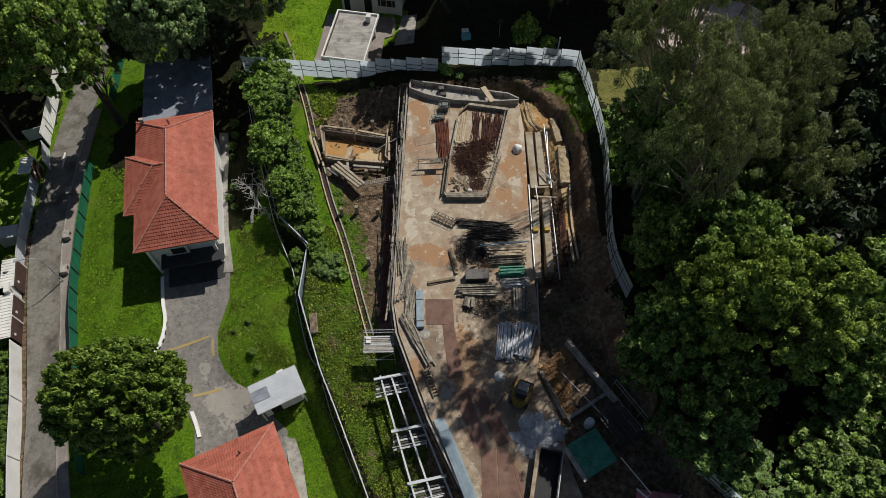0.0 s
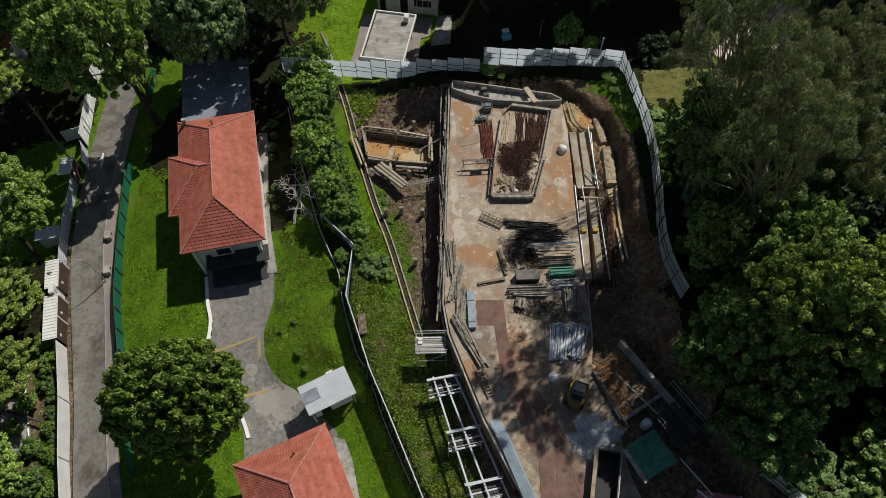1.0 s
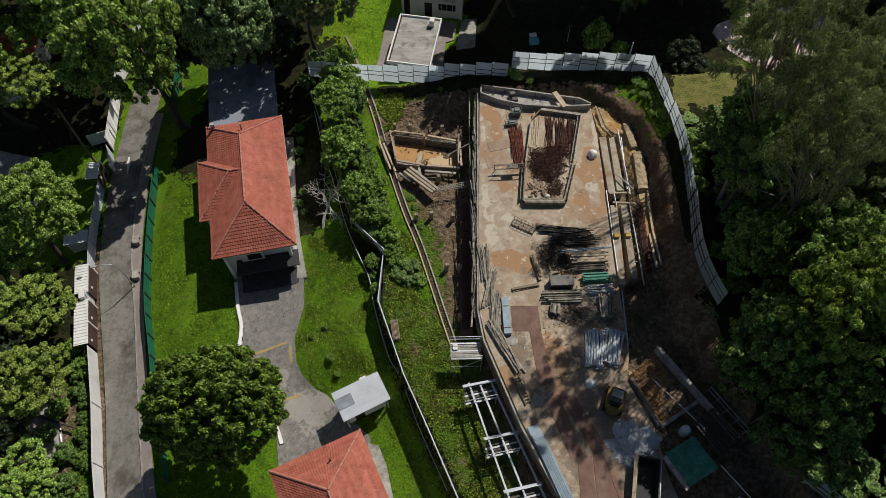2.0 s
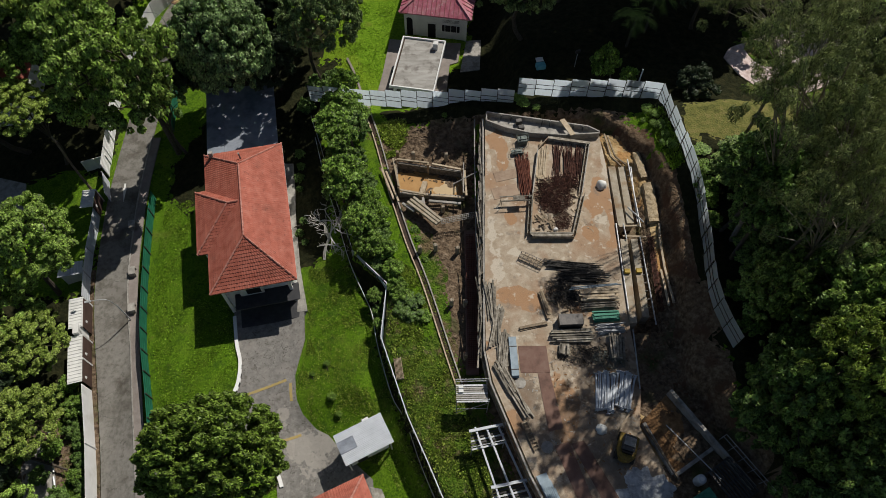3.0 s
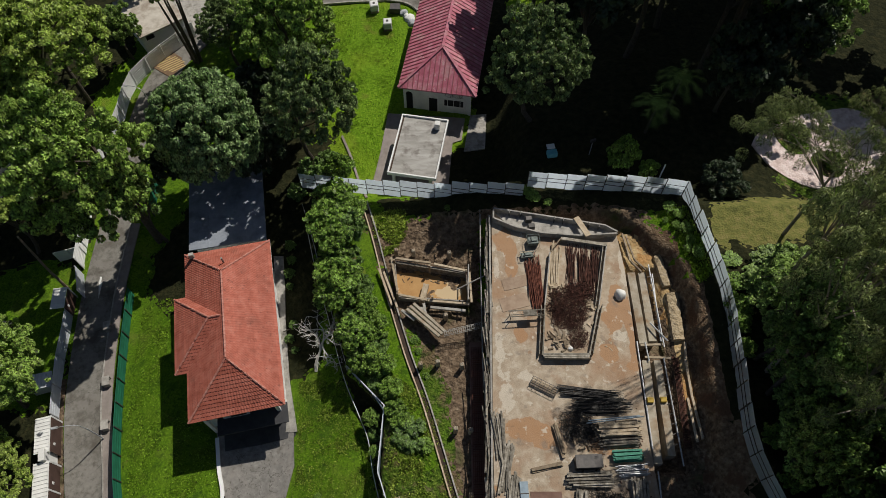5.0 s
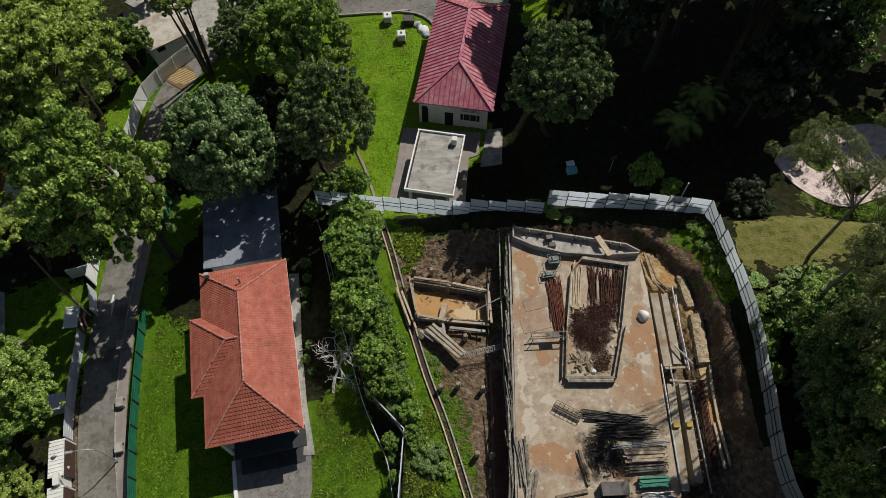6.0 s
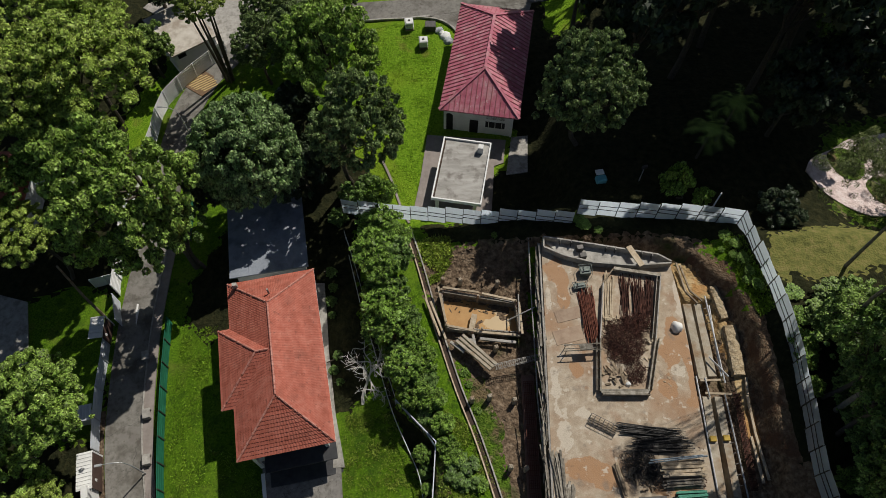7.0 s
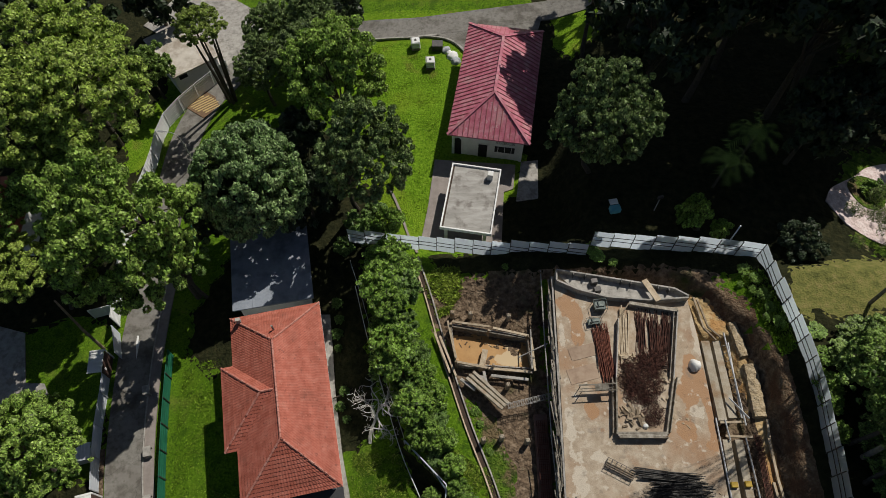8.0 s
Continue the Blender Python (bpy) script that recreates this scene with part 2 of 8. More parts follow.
def crack(m, scale, width, colour, wobble=0.6):
    """Adds thin dark cracks to a material."""
    nt = m.node_tree
    n, link = nt.nodes, nt.links.new
    bsdf = n["Principled BSDF"]
    col = bsdf.inputs["Base Color"].links[0].from_socket
    pos = n.new("ShaderNodeNewGeometry").outputs["Position"]
    wob = n.new("ShaderNodeTexNoise")
    wob.inputs["Scale"].default_value, wob.inputs["Detail"].default_value = 0.9, 4
    link(pos, wob.inputs[0])
    add = n.new("ShaderNodeVectorMath")
    add.operation = "ADD"
    sc = n.new("ShaderNodeVectorMath")
    sc.operation = "SCALE"
    sc.inputs[3].default_value = wobble * 3
    link(wob.outputs[1], sc.inputs[0])
    link(pos, add.inputs[0])
    link(sc.outputs[0], add.inputs[1])
    vor = n.new("ShaderNodeTexVoronoi")
    vor.feature, vor.voronoi_dimensions = "DISTANCE_TO_EDGE", "2D"
    vor.inputs["Scale"].default_value = scale
    link(add.outputs[0], vor.inputs["Vector"])
    near = n.new("ShaderNodeMapRange")
    near.inputs[1].default_value, near.inputs[2].default_value, near.inputs[3].default_value, near.inputs[4].default_value = 0, width, 0.85, 0
    link(vor.outputs[0], near.inputs[0])
    some = n.new("ShaderNodeTexNoise")
    some.inputs["Scale"].default_value, some.inputs["Detail"].default_value = 0.35, 3
    link(pos, some.inputs[0])
    few = n.new("ShaderNodeMapRange")
    few.inputs[1].default_value, few.inputs[2].default_value = 0.42, 0.54
    link(some.outputs[0], few.inputs[0])
    both = n.new("ShaderNodeMath")
    both.operation = "MULTIPLY"
    link(near.outputs[0], both.inputs[0])
    link(few.outputs[0], both.inputs[1])
    mx = n.new("ShaderNodeMix")
    mx.data_type = "RGBA"
    link(both.outputs[0], mx.inputs[0])
    link(col, mx.inputs[6])
    mx.inputs[7].default_value = (*colour, 1)
    link(mx.outputs[2], bsdf.inputs["Base Color"])


M["drive"] = mat("old_asphalt", ((0.15, 0.143, 0.13), (0.21, 0.2, 0.185), (0.29, 0.275, 0.255)), 2.2, 0.9, bump=0.3, bscale=30, stain=(0.26, 0.24, 0.22), sscale=0.4, sat=(0.52, 0.72), detail=9)
crack(M["drive"], 0.5, 0.02, (0.07, 0.062, 0.052), 0.9)
crack(M["asphalt"], 0.3, 0.012, (0.08, 0.075, 0.07))


def layer(m, colour, scale, lo, hi, shift=0.0, detail=6.0, amount=1.0, spots=()):
    """Adds blotches of another colour with fairly crisp edges to a material."""
    nt = m.node_tree
    n, link = nt.nodes, nt.links.new
    bsdf = n["Principled BSDF"]
    col = bsdf.inputs["Base Color"].links[0].from_socket
    mp = n.new("ShaderNodeMapping")
    mp.inputs["Location"].default_value = (shift, shift * 1.7, shift * 0.3)
    link(n.new("ShaderNodeNewGeometry").outputs["Position"], mp.inputs[0])
    tex = n.new("ShaderNodeTexNoise")
    tex.inputs["Scale"].default_value, tex.inputs["Detail"].default_value, tex.inputs["Roughness"].default_value = scale, detail, 0.58
    link(mp.outputs[0], tex.inputs[0])
    r = n.new("ShaderNodeMapRange")
    r.inputs[1].default_value, r.inputs[2].default_value, r.inputs[4].default_value = lo, hi, amount
    fac = tex.outputs[0]
    for x, y, rx, ry in spots:
        at = n.new("ShaderNodeMapping")
        at.vector_type = "TEXTURE"
        at.inputs["Location"].default_value, at.inputs["Scale"].default_value = (x, y, 0), (rx, ry, 1000)
        link(n.new("ShaderNodeNewGeometry").outputs["Position"], at.inputs[0])
        ln = n.new("ShaderNodeVectorMath")
        ln.operation = "LENGTH"
        link(at.outputs[0], ln.inputs[0])
        fall = n.new("ShaderNodeMapRange")
        fall.inputs[1].default_value, fall.inputs[2].default_value, fall.inputs[3].default_value, fall.inputs[4].default_value = 0.5, 1.6, 0.3, 0.0
        link(ln.outputs["Value"], fall.inputs[0])
        add = n.new("ShaderNodeMath")
        link(fac, add.inputs[0])
        link(fall.outputs[0], add.inputs[1])
        fac = add.outputs[0]
    link(fac, r.inputs[0])
    mx = n.new("ShaderNodeMix")
    mx.data_type = "RGBA"
    link(r.outputs[0], mx.inputs[0])
    link(col, mx.inputs[6])
    mx.inputs[7].default_value = (*colour, 1)
    link(mx.outputs[2], bsdf.inputs["Base Color"])


layer(M["slab"], (0.27, 0.15, 0.08), 0.42, 0.57, 0.64, 9.0, 5, 0.45)
layer(M["slab"], (0.36, 0.2, 0.1), 0.4, 0.66, 0.69, 3.0, 6, 0.85, ((6.9, 41.0, 0.9, 1.7), (6.0, 39.0, 0.9, 1.7), (6.7, 35.2, 1.1, 1.4), (5.3, 36.5, 0.7, 0.9), (7.5, 38.6, 0.35, 2.5), (-2.9, 47.4, 0.9, 1.2), (-2.4, 45.0, 0.6, 1.7), (-2.6, 30.2, 1.9, 0.9), (-0.4, 29.4, 1.1, 1.0), (-1.9, 38.2, 0.5, 0.7), (4.2, 28.7, 2.2, 0.5),
                                                                      (1.5, 20, 1.2, 2.2), (4.4, 9.5, 1.6, 2.5), (-2.4, 18.8, 0.7, 1.2)))
layer(M["slab"], (0.56, 0.5, 0.41), 1.3, 0.6, 0.64, 21.0, 8, 0.7, ((-3.7, 36.5, 0.3, 1.8), (-3.3, 32.8, 0.45, 1.3), (-1.6, 34.3, 0.5, 0.4), (6.5, 38.0, 0.5, 0.5), (7.6, 44.5, 0.3, 1.5), (-3.7, 44.6, 0.2, 1.0)))
layer(M["slab"], (0.2, 0.165, 0.13), 0.7, 0.6, 0.68, 33.0, 8, 0.6)
layer(M["slab"], (0.2, 0.15, 0.11), 6.0, 0.6, 0.7, 5.0, 4, 0.5)
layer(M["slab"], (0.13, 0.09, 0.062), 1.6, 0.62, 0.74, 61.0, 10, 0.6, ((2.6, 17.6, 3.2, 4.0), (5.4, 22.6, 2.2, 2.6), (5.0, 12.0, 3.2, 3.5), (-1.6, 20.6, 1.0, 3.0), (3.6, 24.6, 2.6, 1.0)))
layer(M["orange"], (0.55, 0.43, 0.26), 0.7, 0.6, 0.63, 4.0, 6, 0.8, ((-8.0, 43.6, 0.9, 0.6),))
layer(M["flatroof"], (0.13, 0.11, 0.095), 0.8, 0.52, 0.66, 4.0, 8, 0.7)
layer(M["grass"], (0.19, 0.19, 0.045), 0.35, 0.56, 0.7, 24.0, 8, 0.45)
layer(M["grass"], (0.045, 0.1, 0.01), 0.6, 0.54, 0.64, 44.0, 9, 0.6)
layer(M["grass"], (0.22, 0.17, 0.06), 0.9, 0.62, 0.72, 4.0, 8, 0.4)
layer(M["grass"], (0.03, 0.065, 0.01), 2.2, 0.56, 0.66, 14.0, 8, 0.7)
layer(M["lawn"], (0.22, 0.17, 0.05), 0.4, 0.6, 0.7, 2.0, 8, 0.5)
layer(M["roughgrass"], (0.1, 0.19, 0.016), 0.5, 0.53, 0.6, 7.0, 8, 0.7)
layer(M["roughgrass"], (0.03, 0.055, 0.01), 1.3, 0.55, 0.62, 17.0, 9, 0.75)
layer(M["roughgrass"], (0.24, 0.19, 0.12), 0.8, 0.6, 0.68, 27.0, 9, 0.7)
layer(M["asphalt"], (0.24, 0.225, 0.205), 0.5, 0.55, 0.62, 6.0, 8, 0.6)
layer(M["asphalt"], (0.1, 0.085, 0.07), 1.6, 0.6, 0.68, 16.0, 8, 0.6)
layer(M["drive"], (0.11, 0.098, 0.08), 1.4, 0.57, 0.66, 11.0, 10, 0.5)
layer(M["drive"], (0.07, 0.06, 0.048), 4.0, 0.58, 0.66, 31.0, 6, 0.6)
layer(M["drive"], (0.4, 0.37, 0.33), 2.6, 0.66, 0.72, 51.0, 10, 0.6, ((-19.6, 18.4, 1.6, 2.0), (-18.6, 19.4, 0.8, 0.6), (-21.2, 19.0, 1.0, 1.0), (-22.6, 21.6, 0.5, 0.8)))
layer(M["tile"], (0.15, 0.055, 0.04), 3.2, 0.6, 0.67, 3.0, 9, 0.55)
layer(M["tile"], (0.52, 0.2, 0.145), 2.4, 0.6, 0.68, 13.0, 9, 0.5)
layer(M["redmetal"], (0.62, 0.47, 0.46), 1.7, 0.6, 0.68, 8.0, 10, 0.6)
layer(M["redmetal"], (0.26, 0.06, 0.075), 1.2, 0.58, 0.7, 28.0, 9, 0.5)
layer(M["concrete"], (0.17, 0.15, 0.125), 1.1, 0.57, 0.66, 2.0, 8, 0.6)
layer(M["sand"], (0.4, 0.2, 0.07), 0.5, 0.5, 0.58, 8.0, 7, 0.7)


# ---- building blocks ----
def box(bm, c, s, rz=0.0, rx=0.0, ry=0.0):
    """A box of size s centred at c."""
    m = Matrix.LocRotScale(Vector(c), Euler((radians(rx), radians(ry), radians(rz))), Vector(s))
    return bmesh.ops.create_cube(bm, size=1, matrix=m)["verts"]


def beam(bm, p, q, w, h=None):
    """A squared bar from p to q, w wide and h deep."""
    p, q = Vector(p), Vector(q)
    d = q - p
    h = w if h is None else h
    z = d.normalized()
    side = Vector((-z.y, z.x, 0))
    side = side.normalized() if side.length > 1e-4 else Vector((1, 0, 0))
    upv = z.cross(side)
    vs = []
    for o in (p, q):
        for a, b in ((-1, -1), (1, -1), (1, 1), (-1, 1)):
            vs.append(bm.verts.new(o + side * (a * w / 2) + upv * (b * h / 2)))
    for f in ((0, 1, 2, 3), (7, 6, 5, 4), (0, 4, 5, 1), (1, 5, 6, 2), (2, 6, 7, 3), (3, 7, 4, 0)):
        bm.faces.new([vs[i] for i in f])


def tube(bm, pts, radii, n=6):
    """A tapered round bar through the points."""
    pts = [Vector(p) for p in pts]
    rings = []
    for i, p in enumerate(pts):
        d = (pts[min(i + 1, len(pts) - 1)] - pts[max(i - 1, 0)]).normalized()
        a = d.orthogonal().normalized()
        b = d.cross(a)
        r = radii[i] if hasattr(radii, "__len__") else radii
        rings.append([bm.verts.new(p + (a * math.cos(2 * math.pi * k / n) + b * math.sin(2 * math.pi * k / n)) * r) for k in range(n)])
    for r0, r1 in zip(rings, rings[1:]):
        for k in range(n):
            bm.faces.new((r0[k], r0[(k + 1) % n], r1[(k + 1) % n], r1[k]))
    bm.faces.new(rings[0][::-1])
    bm.faces.new(rings[-1])


def prism(bm, poly, z0, z1):
    """An upright prism over a polygon; z0 and z1 are heights or functions of x and y."""
    f0 = z0 if callable(z0) else (lambda x, y: z0)
    f1 = z1 if callable(z1) else (lambda x, y: z1)
    lo = [bm.verts.new((x, y, f0(x, y))) for x, y in poly]
    hi = [bm.verts.new((x, y, f1(x, y))) for x, y in poly]
    n = len(poly)
    bm.faces.new(hi)
    bm.faces.new(lo[::-1])
    for i in range(n):
        bm.faces.new((lo[i], lo[(i + 1) % n], hi[(i + 1) % n], hi[i]))


def meshed(name, bm, material, bevel=0.0):
    if bevel:
        bmesh.ops.bevel(bm, geom=bm.edges[:], offset=bevel, segments=1, affect="EDGES")
    bmesh.ops.recalc_face_normals(bm, faces=bm.faces[:])
    me = bpy.data.meshes.new(name)
    bm.to_mesh(me)
    bm.free()
    for m in (material if isinstance(material, (list, tuple)) else (material,)):
        me.materials.append(m)
    return me


def part(name, bm, material, parent, label="", bevel=0.0):
    me = bm if isinstance(bm, bpy.types.Mesh) else meshed(name, bm, material, bevel)
    ob = new(name, me)
    ob.parent = parent
    return tagged(ob, label)


def thing(name, x, y, z, rz, label, category, group="", kind=""):
    ob = new(name)
    ob.empty_display_size = 0.3
    ob.matrix_basis = pose(x, y, z, 0, 0, rz)
    return tagged(ob, label, category, group, kind)


def solid(name, bm, material, label, category, group="", kind="", bevel=0.0):
    return tagged(new(name, meshed(name, bm, material, bevel)), label, category, group, kind)


def B():
    return bmesh.new()


def boxes(*rows):
    bm = B()
    for r in rows:
        box(bm, *r)
    return bm


# ---- the lie of the land ----
def step(a, b, v):
    k = np.clip((v - a) / (b - a), 0, 1)
    return k * k * (3 - 2 * k)


WEST_X = (-200, -60, -48, -45.5, -38.5, -36.5, -33, -28, -24, -20, -15)
WEST_Z = (-12, -9, -8.4, -7.7, -7.7, -7.0, -6.1, -6.3, -6.5, -5.9, -5.0)
FENCE_Y = (-20, 9.4, 21, 26.4, 33, 36.5, 41, 46, 54, 70)
FENCE_X = (5, -6.5, -11.8, -13.6, -13.95, -17.3, -18.4, -19.5, -21, -24)
NORTH_X = (-200, -60, -47, -38, -33, -24, -18, -12, -5.4, 2, 13, 20, 28, 45, 200)
NORTH_Z = (-12, -8.5, -7.4, -7.2, -6.4, -4.6, -3.4, -2.4, 0.3, 1.0, 2.7, 2.5, 1.0, 0.5, 0.0)
CUT_Y = (5, 13, 18, 22, 26, 31, 35, 38.5, 41, 43, 45, 48, 50)
CUT_X = (18.5, 16.5, 14.2, 11.5, 11.8, 12.1, 12.3, 12.2, 12.3, 12.0, 11.3, 9.6, 6.6)


def land(x, y):
    """Height of the ground."""
    x, y = np.asarray(x, float), np.asarray(y, float)
    west = np.interp(x, WEST_X, WEST_Z)
    d = x - np.interp(y, FENCE_Y, FENCE_X)
    bank = np.interp(d, (-9, -1.2, -0.1, 0.3, 1.0), (-6.4, -5.0, -4.8, -3.3, -2.9)) - 1.0 * step(24, 20, y) * step(-0.5, -1.6, d)
    bank = bank - 0.5 * np.exp(-((d + 1.5) / 0.8) ** 2) * step(34, 31, y) * step(21, 24, y)
    z = west + step(-25, -21, x) * (bank - west)
    edge = np.interp(y, CUT_Y, CUT_X) + 0.14 * np.sin(y * 1.3) + 0.06 * np.sin(y * 3.1 + 1)
    east = np.interp(x, (-4, 3, 8.0, 9.0, 12), (-2.9, -1.5, 0.3, 0.5, 0.75))
    east = east - 1.3 * step(26.5, 27.2, y) * step(44.5, 43.9, y) * step(10.65, 10.3, x) * step(7.0, 7.4, x)
    top = np.interp(x, (8, 11, 12.6, 14, 20, 45, 200), (1.5, 1.9, 3.0, 3.9, 4.5, 3.0, 0.0))
    east = east + step(-0.35, 0.4, x - edge) * (top - east)
    z = z + step(-4.5, -3.5, x) * (east - z)
    north = np.interp(x, NORTH_X, NORTH_Z)
    far = np.interp(x, (-200, -50, -38, -20, 0, 12, 30, 200), (-9, -6.8, -6.6, -4.6, -4.2, -1.0, 0.5, 0))
    north = north + step(60, 78, y) * (far - north)
    dip = step(53.2, 57.0, y) * step(-19, -15.5, x) * step(0.5, -3.5, x)
    north = north + dip * (np.minimum(north, -4.2) - north)
    w = np.where(x < -5, step(44, 60, y), step(48.5, 51.5, y))
    w = np.where(x < -5, np.maximum(w, step(47.5, 52.5, y) * step(-17, -13, x)), w)
    w = np.maximum(w, dip)
    return z + w * (north - z)


def land1(x, y):
    return float(land(x, y))


def inside(px, py, poly):
    """Which of the points lie in the polygon."""
    hit = np.zeros(np.shape(px), bool)
    n = len(poly)
    for i in range(n):
        (x0, y0), (x1, y1) = poly[i], poly[(i + 1) % n]
        if y0 != y1:
            hit ^= ((y0 > py) != (y1 > py)) & (px < (x1 - x0) * (py - y0) / (y1 - y0) + x0)
    return hit


def smooth_line(pts, n=8):
    """A Catmull-Rom line through the points."""
    p = [Vector(q) for q in pts]
    p = [2 * p[0] - p[1]] + p + [2 * p[-1] - p[-2]]
    out = []
    for i in range(1, len(p) - 2):
        for k in range(n):
            t = k / n
            a, b, c, d = p[i - 1:i + 3]
            out.append(0.5 * (2 * b + (c - a) * t + (2 * a - 5 * b + 4 * c - d) * t * t + (3 * b - a - 3 * c + d) * t ** 3))
    return out + [p[-2]]


def ribbon(bm, line, left, right, lift, thick=0.25, cross=5):
    """A strip that follows the land along a line, between two offsets to its right."""
    rows = []
    for i, p in enumerate(line):
        d = (line[min(i + 1, len(line) - 1)] - line[max(i - 1, 0)]).normalized()
        s = Vector((d.y, -d.x))
        row = []
        for k in range(cross + 1):
            q = p + s * (left + (right - left) * k / cross)
            row.append((q.x, q.y, land1(q.x, q.y) + lift))
        row = [(row[0][0], row[0][1], row[0][2] - thick)] + row + [(row[-1][0], row[-1][1], row[-1][2] - thick)]
        rows.append([bm.verts.new(v) for v in row])
    for r0, r1 in zip(rows, rows[1:]):
        for k in range(len(r0) - 1):
            bm.faces.new((r0[k], r0[k + 1], r1[k + 1], r1[k]))


def drape(bm, poly, lift, cell=0.6, rim=0.2):
    """A patch over a polygon that follows the land, with a rim that goes down into it."""
    from mathutils.geometry import delaunay_2d_cdt
    edge = []
    for i, p in enumerate(poly):
        a, b = Vector(p), Vector(poly[(i + 1) % len(poly)])
        k = max(1, int((b - a).length / cell))
        edge += [a.lerp(b, j / k) for j in range(k)]
    ex, ey = [p.x for p in edge], [p.y for p in edge]
    gx, gy = np.meshgrid(np.arange(min(ex), max(ex), cell), np.arange(min(ey), max(ey), cell))
    gx, gy = gx.ravel(), gy.ravel()
    keep = inside(gx, gy, [tuple(p) for p in edge])
    pts = edge + [Vector((a, b)) for a, b in zip(gx[keep], gy[keep])]
    n = len(edge)
    vs, _, fs = delaunay_2d_cdt(pts, [(i, (i + 1) % n) for i in range(n)], [], 1, 1e-4)[:3]
    zz = land([v.x for v in vs], [v.y for v in vs]) + lift
    out = [bm.verts.new((v.x, v.y, z)) for v, z in zip(vs, zz)]
    for f in fs:
        bm.faces.new([out[i] for i in f])
    border = [e for e in bm.edges if e.is_boundary]
    low = bmesh.ops.extrude_edge_only(bm, edges=border)["geom"]
    for v in low:
        if isinstance(v, bmesh.types.BMVert):
            v.co.z -= rim

# ---- ground ----
def grid_ground():
    xs = np.concatenate([np.array([-600, -350, -220, -150, -110, -90]), np.arange(-78, -50, 1.0), np.arange(-50, 20, 0.3), np.arange(20, 36, 0.4), np.arange(36, 60, 1.0), np.array([60, 75, 95, 130, 200, 350, 600])])
    ys = np.concatenate([np.array([-600, -300, -150, -80, -45, -25, -12]), np.arange(-6, 6, 1.0), np.arange(6, 64, 0.3), np.arange(64, 92, 0.4), np.arange(92, 105, 0.8), np.array([106, 115, 130, 150, 190, 260, 400, 700])])
    gx, gy = np.meshgrid(xs, ys)
    z = land(gx, gy)
    wob = np.array([noise.noise((a * 0.55, b * 0.55, 0)) for a, b in zip(gx.ravel(), gy.ravel())]).reshape(gx.shape)
    fine = np.array([noise.noise((a * 1.7, b * 1.7, 4)) for a, b in zip(gx.ravel(), gy.ravel())]).reshape(gx.shape)
    jx, jy = gx + 0.9 * wob + 0.4 * fine, gy + 0.9 * fine - 0.5 * wob
    kind = np.zeros(gx.shape, int)
    # The wood's floor takes the near-black colour that carries the tree shade.
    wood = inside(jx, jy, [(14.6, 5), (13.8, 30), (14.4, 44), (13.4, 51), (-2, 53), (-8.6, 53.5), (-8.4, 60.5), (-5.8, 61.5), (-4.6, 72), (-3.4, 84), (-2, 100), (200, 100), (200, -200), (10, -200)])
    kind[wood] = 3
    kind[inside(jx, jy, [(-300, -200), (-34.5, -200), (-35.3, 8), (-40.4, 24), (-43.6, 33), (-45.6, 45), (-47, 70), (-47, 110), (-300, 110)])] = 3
    kind[inside(jx, jy, [(-44.5, 34), (-45.6, 48.5), (-50, 50.5), (-57, 48), (-57, 37.5), (-50, 34)])] = 0
    # Dark floor beside the annexe paints in the shade of its trees.
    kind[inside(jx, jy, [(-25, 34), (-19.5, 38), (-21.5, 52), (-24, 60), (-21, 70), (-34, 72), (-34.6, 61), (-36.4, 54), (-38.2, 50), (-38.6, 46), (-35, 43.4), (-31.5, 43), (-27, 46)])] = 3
    kind[inside(jx, jy, [(-15.2, 49.6), (-13.2, 51.2), (-5, 52.6), (-4, 24), (-7, 24), (-10.8, 35), (-13.4, 42)])] = 1
    kind[inside(jx, jy, [(-19, 55), (-16, 54), (-14.8, 49), (-13, 42), (-7.6, 26), (-4, 22), (-0.5, 9), (4, -6), (-1, -6), (-9.3, 14), (-13.2, 26), (-15, 34.6), (-18, 41)])] = 6
    # Dark band between the fence lines, painting in the shade that lies there.
    kind[inside(gx, gy, [(-20.6, 46), (-19.4, 41.8), (-17.4, 36), (-15.8, 32.6), (-14.9, 30.4), (-14.3, 27.5), (-12.8, 22.7), (-10.6, 17.6), (-7.2, 11), (-5, 6), (-4.2, 6), (-6.6, 11), (-9.4, 17), (-11.2, 20.4), (-13.8, 27.6), (-13.7, 29.3), (-13.5, 33), (-16.9, 36.5), (-18.7, 41.6), (-20, 46)])] = 3
    kind[inside(jx, jy, [(-10.5, 33.5), (-9, 36), (-10.6, 39), (-12, 40)])] = 0
    kind[inside(jx, jy, [(-6, 52), (9, 50.6), (12.3, 45.5), (13.9, 43.5), (14.2, 40), (13.9, 28), (14, 20), (19, 8), (2, 2), (-1, 10), (-4, 20), (-4, 49)])] = 1
    kind[inside(jx, jy, [(11.4, 47), (11.2, 49.6), (13, 51), (13.7, 47), (14.1, 43.6), (12.9, 42.4), (12.2, 44)])] = 0
    kind[(gx > np.interp(gy, CUT_Y, CUT_X) - 0.65) & (gy > 18) & (gy < 48.2) & (gx < 14) & (kind == 1)] = 7
    kind[inside(gx + 0.3 * wob, gy + 0.3 * fine, [(7.2, 48.3), (9.6, 47.9), (10.6, 46.4), (11.4, 45), (12.0, 43), (12.1, 41), (11.9, 39), (12.0, 37.4), (11.8, 31), (10.9, 31), (10.7, 37), (10.0, 42), (7.6, 44)])] = 2
